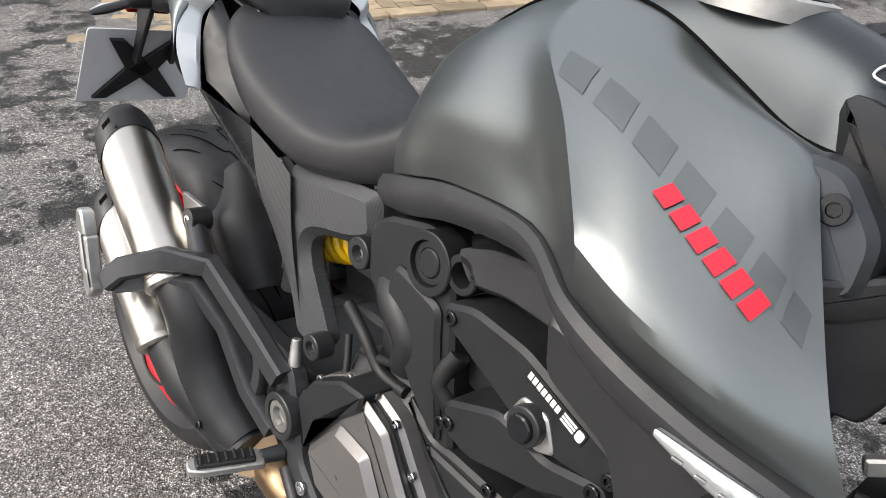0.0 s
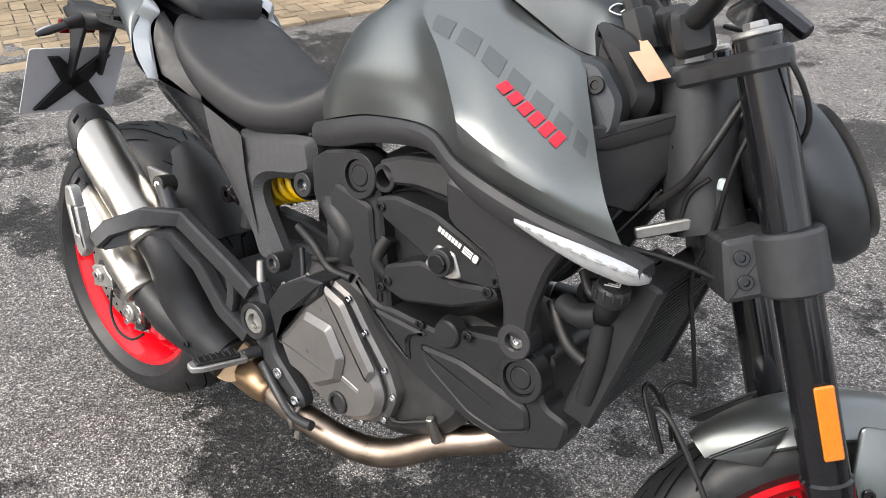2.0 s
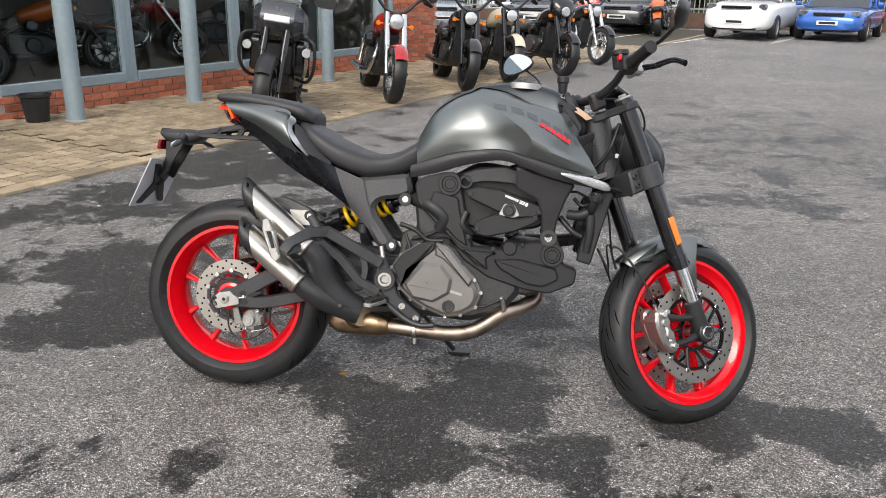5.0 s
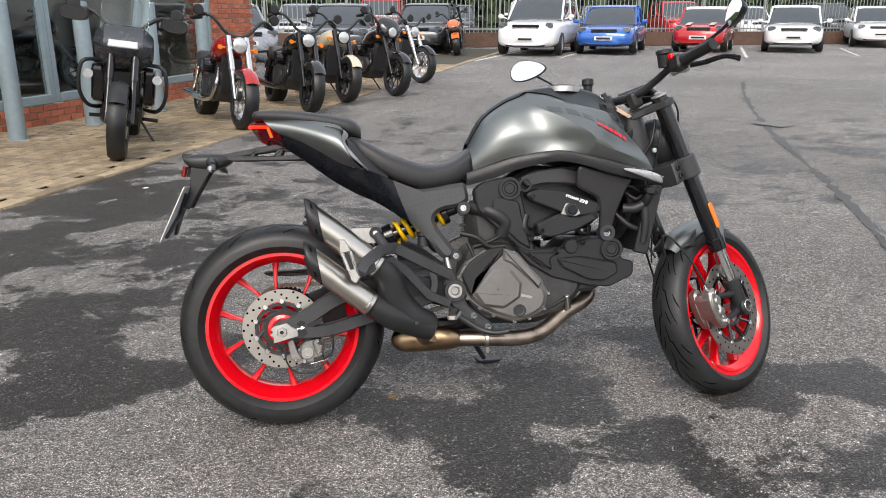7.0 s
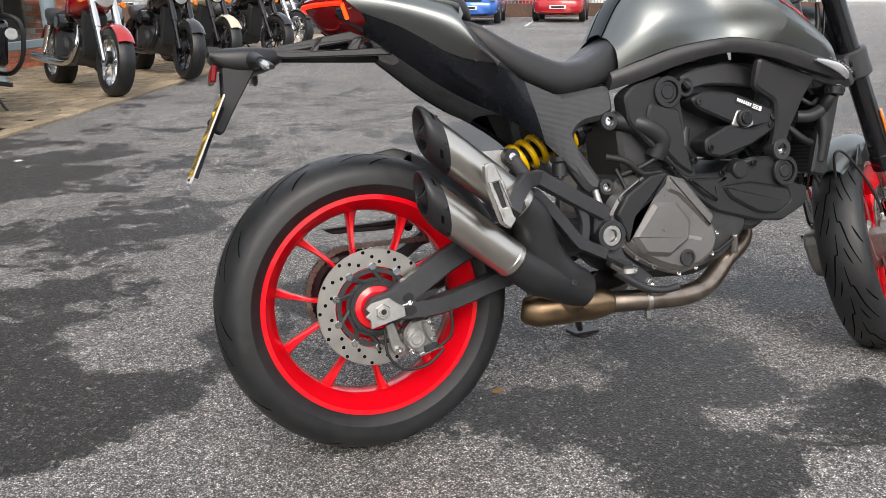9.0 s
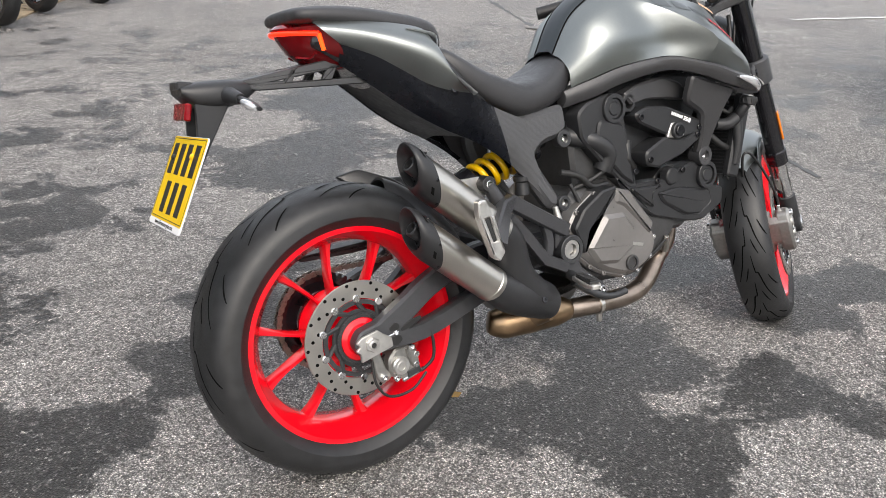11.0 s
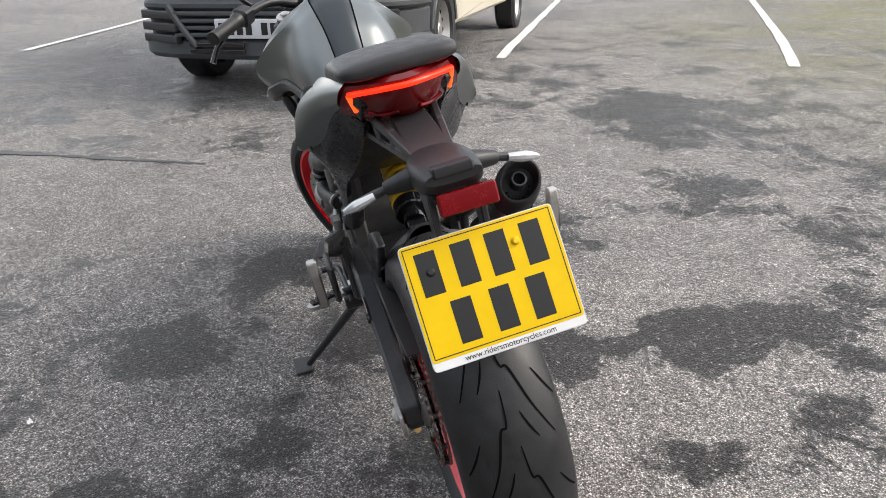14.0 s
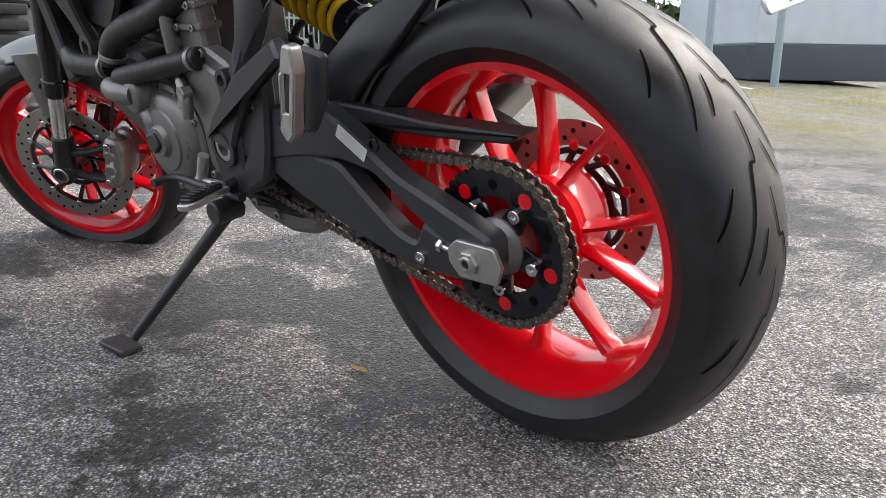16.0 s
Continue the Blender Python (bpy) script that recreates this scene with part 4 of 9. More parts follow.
for s in (-1, 1):
    bm = NB()
    tube(bm, [(-0.184, s * 0.083, 0.822), (-0.180, s * 0.100, 0.817), (-0.176, s * 0.13, 0.809), (-0.173, s * 0.152, 0.803)], [0.008, 0.0095, 0.0095, 0.005], 12, flat=0.75)
    ind = part("indicator", bm, M_BLACK, bike, "slim indicator with a clear lens")
    bm = NB()
    tube(bm, [(-0.186, s * 0.102, 0.817), (-0.184, s * 0.13, 0.810), (-0.180, s * 0.150, 0.804)], [0.006, 0.0085, 0.004], 10)
    part("lens", bm, M_LENS, ind)

# number plate: 228 by 178 mm, leaning, with plain bars for its characters
pc = (Vector((-0.266, 0.101, 0.759)) + Vector((-0.262, -0.131, 0.755)) + Vector((-0.337, -0.130, 0.599)) + Vector((-0.342, 0.101, 0.602))) / 4
PX = Vector((0, -1, 0))
PZ = (Vector((-0.264, 0, 0.757)) - Vector((-0.3395, 0, 0.6005))).normalized()
PM = Matrix((PX, PZ.cross(PX), PZ)).transposed().to_4x4()
PM.translation = pc + PZ * 0.002
bm = NB()
slab(bm, [(-0.114, -0.089), (0.114, -0.089), (0.114, 0.089), (-0.114, 0.089)], 0.0, 0.003, 0.0004, PM, 0.008)
plate = part("number_plate", bm, M_PLATE_BACK, bike, "yellow number plate with black characters and a white foot strip")
OUT = -1 if (PM.to_3x3() @ Vector((0, 1, 0))).x > 0 else 1
fy = 0.0 if OUT < 0 else 0.003


def flat(name, x0, z0, x1, z1, d, material, parent, r=0.0):
    bm = NB()
    slab(bm, [(x0, z0), (x1, z0), (x1, z1), (x0, z1)], fy, fy + OUT * d, 0.0001, PM, r)
    return part(name, bm, material, parent)


flat("plate_face", -0.1125, -0.076, 0.1125, 0.0875, 0.0006, M_PLATE, plate, 0.006)
flat("foot_strip", -0.1125, -0.0878, 0.1125, -0.0765, 0.0006, M_WHITE, plate, 0.003)
for z in (0.0838, -0.0715):
    flat("border_line", -0.108, z - 0.0007, 0.108, z + 0.0007, 0.0010, M_INK_AND_SHADE, plate)
for x in (-0.108, 0.108):
    flat("border_line", x - 0.0007, -0.0715, x + 0.0007, 0.0838, 0.0010, M_INK_AND_SHADE, plate)
for x in (-0.080, -0.028, 0.022, 0.074):
    flat("character_bar", x - 0.015, 0.013, x + 0.015, 0.074, 0.0010, M_INK_AND_SHADE, plate)
for x in (-0.050, 0.006, 0.060):
    flat("character_bar", x - 0.015, -0.062, x + 0.015, -0.001, 0.0010, M_INK_AND_SHADE, plate)
WWW = bpy.data.curves.new("foot_text", 'FONT')
WWW.body = "www.ridersmotorcycles.com"
WWW.size, WWW.align_x, WWW.extrude = 0.0115, 'CENTER', 0.0002
tx = new("foot_text", WWW)
WWW.materials.append(M_INK_AND_SHADE)
tx.parent = plate
tx.matrix_basis = PM @ Matrix.Translation((0, fy + OUT * 0.0009, -0.0852)) @ Matrix.Rotation(radians(90), 4, 'X')
if OUT > 0:
    tx.matrix_basis = PM @ Matrix.Translation((0, fy + OUT * 0.0009, -0.0852)) @ Matrix.Rotation(radians(180), 4, 'Z') @ Matrix.Rotation(radians(90), 4, 'X')
for x, z in ((-0.078, 0.045), (0.049, 0.052)):
    bm = NB()
    cyl(bm, PM @ Vector((x, fy, z)), PM @ Vector((x, fy + OUT * 0.005, z)), 0.0065, 0.005, 14)
    part("plate_screw", bm, M_YELLOW if x > 0 else M_INK_AND_SHADE, plate)
# star-shaped bracket behind the plate
bm = NB()
by = 0.0035 if OUT < 0 else -0.0005
for x, z in ((-0.07, -0.075), (0.07, -0.075), (-0.06, 0.07), (0.06, 0.07)):
    slab(bm, [(-0.030, 0.004), (0.030, 0.004), (x * 1.05 + 0.014, z), (x * 1.05 - 0.014, z)] if z < 0 else [(x - 0.014, z), (x + 0.014, z), (0.030, -0.004), (-0.030, -0.004)], by, by - OUT * 0.008, 0.001, PM, 0.002)
part("plate_bracket", bm, M_BLACK, bike, "black star-shaped bracket behind the plate")


# ---- exhaust ----
def silencer(c0, c2, y):
    """A slant-cut can: black end cap, steel body, dark neck."""
    c0, c2 = Vector((c0[0], y, c0[1])), Vector((c2[0], y, c2[1]))
    d = (c2 - c0).normalized()
    perp = Vector((-d.z, 0, d.x))
    perp = perp if perp.z > 0 else -perp
    slant = (perp * 0.037 - d * 0.040)
    tip = (perp * 0.037 - d * 0.036)
    yv = Vector((0, -1, 0))
    n = 36

    def rg(c, u, w, k=1.0):
        return [c + (u * math.cos(2 * math.pi * i / n) + yv * w * math.sin(2 * math.pi * i / n)) * k for i in range(n)]
    bm = NB()
    cap_end = c0 + d * 0.052
    faces(bm, [rg(c0 + d * 0.030, tip * 0.70, 0.032), rg(c0 + d * 0.010, tip * 0.76, 0.0355), rg(c0 + d * 0.001, tip * 0.80, 0.0375), rg(c0, tip * 0.85, 0.0395), rg(c0 + d * 0.003, tip * 0.93, 0.0430), rg(c0 + d * 0.010, tip * 1.0, 0.0460), rg(c0 + d * 0.022, tip * 1.05, 0.0480), rg(cap_end, slant * 1.06, 0.0490)], caps=False)
    faces(bm, [rg(c0 + d * 0.029, tip * 0.74, 0.033), rg(c0 + d * 0.031, tip * 0.74, 0.033, 0.35)], caps=True)
    ecap = part("end_cap", bm, M_BLACK, None, "black slant-cut silencer end cap", 45)
    bm = NB()
    ring(bm, c0 + d * 0.004 + slant * 0.10, c0 + d * 0.032 + slant * 0.10, 0.0155, 0.0115)
    part("outlet_pipe", bm, M_BLACK, ecap)
    # outlet holes as small black discs: painted shade, nothing is bored
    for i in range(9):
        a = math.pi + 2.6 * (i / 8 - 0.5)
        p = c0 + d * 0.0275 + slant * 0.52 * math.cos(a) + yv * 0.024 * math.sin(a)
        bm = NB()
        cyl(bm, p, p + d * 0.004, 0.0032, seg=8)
        part("outlet_hole", bm, M_SHADE_BLACK, ecap)
    # slots as black strips on the cap, shade painted in place of openings
    for a in (0.75, 2.15):
        bm = NB()
        p = c0 + d * 0.026
        o = []
        for t in (-0.16, 0.16):
            for e in (0.0, 0.008):
                o.append(p + d * e + slant * math.cos(a + t) * 1.066 + yv * 0.0492 * math.sin(a + t))
        faces(bm, [[o[0], o[1]], [o[2], o[3]]], close=False)
        part("cap_slot", bm, M_SHADE_BLACK, ecap)
    bm = NB()
    faces(bm, [rg(cap_end - d * 0.002, slant * 1.02, 0.0475), rg(cap_end + d * 0.05, (slant + perp * 0.040) * 0.5, 0.0475), rg(c2 - d * 0.030, perp * 0.038, 0.045), rg(c2 - d * 0.014, perp * 0.0375, 0.0445), rg(c2 - d * 0.012, perp * 0.0385, 0.0458), rg(c2 - d * 0.002, perp * 0.038, 0.0452), rg(c2, perp * 0.0365, 0.0435), rg(c2 + d * 0.003, perp * 0.033, 0.040)])
    body = part("silencer", bm, M_STEEL, bike, "brushed steel silencer can")
    ecap.parent = body
    for a in (0.5, 1.57, 2.6):
        bolt(cap_end - d * 0.006 + slant * 1.06 * math.cos(a) + yv * 0.0485 * math.sin(a), slant * math.cos(a) + yv * 0.049 * math.sin(a), 0.0035, 0.002, M_BLACK_GLOSS, ecap, "rivet")
    return c2, d


silencer((0.088, 0.672), (0.292, 0.508), -0.195)
silencer((0.080, 0.548), (0.268, 0.396), -0.197)
bm = NB()
tube(bm, [(0.276, -0.193, 0.521), (0.318, -0.182, 0.478), (0.345, -0.168, 0.40), (0.39, -0.16, 0.345), (0.445, -0.15, 0.315)], [0.036, 0.042, 0.046, 0.046, 0.04], 22)
tube(bm, [(0.252, -0.195, 0.409), (0.32, -0.182, 0.362), (0.38, -0.165, 0.335), (0.452, -0.15, 0.306)], [0.034, 0.042, 0.043, 0.040], 22)
part("heat_shield", bm, M_BLACK, bike, "black moulded exhaust heat shield", 50)
bolt((0.40, -0.205, 0.335), (0, -1, 0.2), 0.007, 0.004, M_BLACK_GLOSS)
bolt((0.33, -0.215, 0.36), (0, -1, 0.2), 0.007, 0.004, M_BLACK_GLOSS)
bm = NB()
tube(bm, [(0.345, -0.06, 0.262), (0.375, -0.075, 0.258), (0.44, -0.095, 0.264), (0.51, -0.108, 0.262), (0.545, -0.115, 0.260)], [0.03, 0.048, 0.052, 0.045, 0.030], 24, flat=0.82)
tube(bm, [(0.43, -0.12, 0.285), (0.45, -0.145, 0.30)], 0.040, 20)
part("exhaust_collector", bm, M_BRONZE, bike, "heat-tinted bronze exhaust collector", 60)
bm = NB()
tube(bm, [(0.535, -0.115, 0.260), (0.63, -0.128, 0.258), (0.74, -0.120, 0.252), (0.82, -0.105, 0.268), (0.90, -0.075, 0.318), (0.965, -0.045, 0.342), (1.0, -0.02, 0.37), (0.99, 0.0, 0.42)], 0.0245, 20)
part("header_pipe", bm, M_PIPE, bike, "heat-tinted header pipe", 60)
bm = NB()
ring(bm, (0.622, -0.127, 0.258), (0.634, -0.128, 0.258), 0.029, 0.024)
box(bm, (0.012, 0.012, 0.022), at(0.628, -0.135, 0.224), 0.002)
part("pipe_clamp", bm, M_STEEL, bike)
bm = NB()
cyl(bm, (0.905, -0.10, 0.335), (0.895, -0.115, 0.38), 0.010, 0.007, 8)
part("oxygen_sensor", bm, M_STEEL, bike)
bm = NB()
slab(bm, [(0.215, 0.622), (0.288, 0.622), (0.305, 0.605), (0.29, 0.575), (0.235, 0.575)], -0.150, -0.158, 0.001, r=0.006)
part("silencer_hanger", bm, M_ALLOY, bike, "cast alloy silencer bracket")
bm = NB()
ring(bm, (0.288, -0.15, 0.607), (0.288, -0.182, 0.607), 0.017, 0.008)
hb = part("hanger_bush", bm, M_RUBBER, bike)
bolt((0.288, -0.179, 0.607), (0, -1, 0), 0.008, 0.005, M_CHROME, hb)


# ---- engine ----
bm = NB()
slab(bm, [(0.56, 0.36), (0.62, 0.30), (0.80, 0.29), (0.90, 0.33), (0.96, 0.40), (0.93, 0.50), (0.80, 0.52), (0.70, 0.56), (0.58, 0.54)], -0.105, 0.105, 0.02, r=0.03)
crank = part("crankcase", bm, M_ENGINE_DK, bike, "dark cast engine crankcase")
bm = NB()
slab(bm, [(0.62, 0.50), (0.74, 0.50), (0.72, 0.70), (0.60, 0.68)], -0.08, 0.085, 0.01, r=0.015)
slab(bm, [(0.625, 0.60), (0.735, 0.60), (0.722, 0.69), (0.61, 0.68)], 0.08, 0.098, 0.006, r=0.02)
part("rear_cylinder", bm, M_ENGINE_DK, bike, "grey finned rear cylinder")
bm = NB()
slab(bm, [(0.86, 0.40), (0.98, 0.38), (1.09, 0.44), (1.07, 0.55), (0.92, 0.56), (0.85, 0.50)], -0.09, 0.085, 0.012, r=0.02)
part("front_cylinder", bm, M_ENGINE_DK, bike, "dark front cylinder and head")
bm = NB()
slab(bm, [(0.78, 0.58), (0.98, 0.60), (1.02, 0.77), (0.80, 0.80), (0.70, 0.74), (0.70, 0.64)], -0.085, 0.085, 0.015, r=0.03)
part("airbox", bm, M_BLACK, bike, "black plastic airbox")

# clutch cover, stepped
CL = [(0.540, 0.455), (0.569, 0.498), (0.628, 0.536), (0.679, 0.543), (0.725, 0.528), (0.765, 0.482), (0.812, 0.433), (0.835, 0.392), (0.820, 0.341), (0.770, 0.312), (0.720, 0.303), (0.651, 0.327), (0.606, 0.352), (0.567, 0.386)]
bm = NB()
slab(bm, CL, -0.08, -0.128, 0.006, r=0.012)
slab(bm, shrink(CL, 0.010), -0.12, -0.146, 0.011, r=0.02, bend=lambda x, z: (0.7 - x) * 0.03)
cl = part("clutch_cover", bm, M_ENGINE, bike, "dark grey cast clutch cover with bolts round its edge")
tilt = lambda x, z: (0.7 - x) * 0.03
bm = NB()
slab(bm, [(0.586, 0.407), (0.645, 0.480), (0.706, 0.477), (0.741, 0.432), (0.735, 0.386), (0.683, 0.353), (0.616, 0.363)], -0.138, -0.158, 0.010, r=0.006, bend=tilt)
part("cover_boss", bm, M_ENGINE, cl, "raised facet of the cover", 25)
bm = NB()
slab(bm, [(0.682, 0.541), (0.729, 0.527), (0.767, 0.481), (0.807, 0.436), (0.794, 0.408), (0.751, 0.452), (0.709, 0.492), (0.682, 0.503)], -0.138, -0.153, 0.007, r=0.006, bend=tilt)
part("cover_ridge", bm, M_ENGINE, cl, "raised ridge along the cover's upper edge", 25)
bm = NB()
slab(bm, [(0.551, 0.461), (0.580, 0.503), (0.638, 0.539), (0.684, 0.546), (0.680, 0.521), (0.643, 0.486), (0.597, 0.452), (0.580, 0.394)], -0.08, -0.153, 0.004, r=0.006, bend=tilt)
shield = part("cover_shield", bm, M_BLACK, cl, "black plastic shield over the cover's corner", 25)
bm = NB()
slab(bm, [(0.630, -0.146), (0.664, -0.146), (0.664, -0.136), (0.630, -0.136)], -0.5335, -0.5275, 0.0003, Matrix(((1, 0, 0, 0), (0, 0, 1, 0), (0, -1, 0, 0), (0, 0, 0, 1))), 0.002)
part("sticker", bm, M_BLUE, cl)
bm = NB()
ring(bm, (0.732, -0.138, 0.345), (0.732, -0.153, 0.345), 0.020, 0.014)
cyl(bm, (0.732, -0.138, 0.345), (0.732, -0.148, 0.345), 0.014)
part("oil_filler", bm, M_ENGINE_DK, cl)
bm = NB()
slab(bm, [(0.722, 0.392), (0.772, 0.380), (0.774, 0.388), (0.724, 0.401)], -0.146, -0.1485, 0.0005, r=0.001)
part("raised_mark", bm, M_ALLOY, cl, "small raised bar on the cover")
for x, z in shrink(CL, 0.004):
    bolt((x, -0.126, z), (0, -1, 0), 0.0062, 0.006, M_CHROME if x > 0.7 else M_ENGINE, cl)

# panels along the right of the engine
def panel(name, outline, y0, y1, material, label="", bev=0.005, r=0.012, bend=None, parent=None):
    bm = NB()
    slab(bm, outline, y0, y1, bev, r=r, bend=bend)
    return part(name, bm, material, parent or bike, label)


pn = panel("engine_side_panel", [(0.604, 0.723), (0.632, 0.745), (0.702, 0.763), (0.743, 0.750), (0.756, 0.698), (0.781, 0.587), (0.796, 0.524), (0.775, 0.516), (0.739, 0.543), (0.664, 0.611), (0.613, 0.663)], -0.06, -0.112, M_BLACK, "black plastic side panel with a round boss")
panel("panel_rib", [(0.666, 0.704), (0.745, 0.686), (0.751, 0.649), (0.781, 0.531), (0.740, 0.556), (0.675, 0.621), (0.656, 0.672)], -0.108, -0.120, M_BLACK, parent=pn)
for x, z, y, h in ((0.716, 0.726, -0.108, pn), (1.044, 0.523, -0.115, None)):
    bm = NB()
    ring(bm, (x, y + 0.02, z), (x, y - 0.013, z), 0.036, 0.026)
    ring(bm, (x, y + 0.01, z), (x, y - 0.008, z), 0.025, 0.017)
    cyl(bm, (x, y + 0.02, z), (x, y - 0.010, z), 0.016, seg=24)
    part("round_boss", bm, M_BLACK, h or bike, "round black cap with raised rings")
bm = NB()
ring(bm, (0.765, -0.08, 0.735), (0.765, -0.118, 0.735), 0.022, 0.014)
part("panel_eye", bm, M_BLACK, pn)
panel("airbox_side_panel", [(0.748, 0.758), (0.80, 0.778), (0.885, 0.790), (0.955, 0.772), (0.965, 0.725), (0.90, 0.735), (0.828, 0.738), (0.775, 0.728)], -0.07, -0.118, M_GRAINED, "black textured panel below the tank rail")
ub = panel("upper_belt_cover", [(0.763, 0.708), (0.807, 0.723), (0.879, 0.717), (1.007, 0.672), (1.0, 0.640), (0.93, 0.632), (0.878, 0.645), (0.780, 0.685)], -0.08, -0.138, M_BLACK, "black upper timing cover with a white label")
panel("lower_belt_cover", [(0.796, 0.612), (0.868, 0.643), (0.93, 0.630), (0.990, 0.645), (1.002, 0.628), (0.93, 0.592), (0.840, 0.568), (0.80, 0.578)], -0.08, -0.142, M_BLACK, "black faceted lower timing cover")
bm = NB()
ring(bm, (0.905, -0.13, 0.655), (0.905, -0.152, 0.655), 0.020, 0.014)
part("cover_collar", bm, M_FRAME, ub)
bm = NB()
slab(bm, [(0.872, 0.640), (0.890, 0.676), (0.922, 0.672), (0.938, 0.640), (0.918, 0.632)], -0.132, -0.1415, 0.002, r=0.006)
part("collar_plate", bm, M_ALLOY, ub, "pale alloy plate round the plug")
bm = NB()
cyl(bm, (0.905, -0.13, 0.655), (0.905, -0.158, 0.655), 0.014, seg=24)
part("cover_plug", bm, M_BLACK_GLOSS, ub)
bm = NB()
LT = Matrix.Translation((0.925, -0.1388, 0.687)) @ Matrix.Rotation(radians(20), 4, 'Y') @ Matrix.Diagonal((0.86, 1.0, 0.86, 1.0))
slab(bm, [(-0.046, -0.009), (0.046, -0.009), (0.046, 0.009), (-0.046, 0.009)], 0.0, -0.0008, 0.0001, LT, 0.001)
lab = part("label", bm, M_INK_AND_SHADE, ub, "black and white security label")


for k in range(7):
    bm = NB()
    slab(bm, [(-0.043 + k * 0.0074, -0.0042), (-0.0372 + k * 0.0074, -0.0042), (-0.0372 + k * 0.0074, 0.0048), (-0.043 + k * 0.0074, 0.0048)], -0.0008, -0.0012, 0.0001, LT, 0)
    part("print_bar", bm, M_WHITE, lab)
for z in (0.0045, 0.0, -0.0045):
    bm = NB()
    slab(bm, [(0.012, z - 0.0016), (0.032, z - 0.0016), (0.032, z + 0.0016), (0.012, z + 0.0016)], -0.0008, -0.0012, 0.0001, LT, 0)
    part("print_bar", bm, M_WHITE, lab)
bm = NB()
slab(bm, [(0.034, -0.007), (0.044, -0.007), (0.044, 0.007), (0.034, 0.007)], -0.0008, -0.0012, 0.0001, LT, 0.004)
part("print_mark", bm, M_WHITE, lab)
for x, z, y in ((0.783, 0.700, -0.137), (0.995, 0.655, -0.137), (0.81, 0.592, -0.141), (0.985, 0.637, -0.141), (0.78, 0.565, -0.119), (0.95, 0.548, -0.121), (0.86, 0.53, -0.116)):
    bolt((x, y, z), (0, -1, 0), 0.008, 0.005, M_BLACK_GLOSS)
bel = panel("belly_cover", [(0.715, 0.560), (0.770, 0.530), (0.80, 0.533), (0.896, 0.530), (0.937, 0.550), (1.00, 0.562), (1.058, 0.560), (1.082, 0.490), (1.123, 0.480), (1.118, 0.435), (1.040, 0.400), (0.967, 0.407), (0.847, 0.440), (0.768, 0.490)], -0.06, -0.116, M_BLACK, "black belly cover with pressed facets")
panel("cover_facet", [(0.860, 0.500), (0.940, 0.505), (1.060, 0.482), (1.070, 0.445), (1.02, 0.418), (0.965, 0.425), (0.880, 0.470)], -0.112, -0.122, M_BLACK, parent=bel, bev=0.007)
panel("cover_facet", [(0.760, 0.525), (0.880, 0.520), (0.84, 0.500), (0.850, 0.460), (0.80, 0.485)], -0.112, -0.121, M_BLACK, parent=bel, bev=0.006)
bm = NB()
cyl(bm, (0.912, -0.10, 0.536), (0.912, -0.124, 0.536), 0.026, 0.022, 24, 0.003)
part("cover_dome", bm, M_BLACK, bel)
# under the belly: small pipes, brass plug, sensor cable
bm = NB()
cyl(bm, (0.86, -0.06, 0.392), (0.86, -0.10, 0.392), 0.012)
part("oil_plug", bm, M_BRONZE, bike, "small brass plug")
for pts, r in (([(0.79, -0.11, 0.36), (0.83, -0.12, 0.345), (0.87, -0.115, 0.36), (0.90, -0.112, 0.375)], 0.004), ([(0.78, -0.09, 0.405), (0.86, -0.085, 0.40), (0.95, -0.07, 0.405)], 0.011), ([(0.58, -0.10, 0.56), (0.60, -0.115, 0.50), (0.57, -0.13, 0.46), (0.575, -0.12, 0.42)], 0.005), ([(0.77, -0.10, 0.64), (0.76, -0.11, 0.60), (0.79, -0.10, 0.57)], 0.013), ([(0.60, -0.09, 0.545), (0.66, -0.10, 0.565), (0.72, -0.11, 0.60), (0.74, -0.10, 0.63)], 0.006), ([(0.56, -0.09, 0.59), (0.61, -0.10, 0.575), (0.65, -0.10, 0.545), (0.70, -0.10, 0.545)], 0.008)):
    bm = NB()
    tube(bm, pts, r, 10)
    part("engine_hose", bm, M_RUBBER, bike, "black rubber hose beside the engine", 60)
bm = NB()
tube(bm, [(0.60, -0.06, 0.67), (0.655, -0.10, 0.655), (0.70, -0.105, 0.62), (0.69, -0.095, 0.58)], 0.023, 16)
part("intake_elbow", bm, M_BLACK, bike, "black intake elbow", 60)

# left of the engine
bm = NB()
lathe(bm, [(0.0, 0.152), (0.026, 0.152), (0.030, 0.149), (0.033, 0.143), (0.058, 0.141), (0.061, 0.137), (0.080, 0.134), (0.090, 0.126), (0.094, 0.118), (0.104, 0.116), (0.108, 0.112), (0.108, 0.08)], 48, at(0.775, 0, 0.405))
alt = part("generator_cover", bm, M_ENGINE, bike, "dark grey round generator cover with stepped rings", 30)
bm = NB()
slab(bm, [(0.535, 0.545), (0.600, 0.575), (0.690, 0.572), (0.750, 0.540), (0.700, 0.500), (0.668, 0.440), (0.672, 0.360), (0.625, 0.325), (0.565, 0.345), (0.530, 0.420)], 0.075, 0.112, 0.006, r=0.015)
slab(bm, [(0.555, 0.530), (0.605, 0.552), (0.660, 0.520), (0.640, 0.430), (0.640, 0.375), (0.590, 0.370), (0.560, 0.430)], 0.108, 0.122, 0.005, r=0.012)
lcase = part("left_crankcase_cover", bm, M_ENGINE, bike, "grey cast left crankcase cover with bolts round its edge", 28)
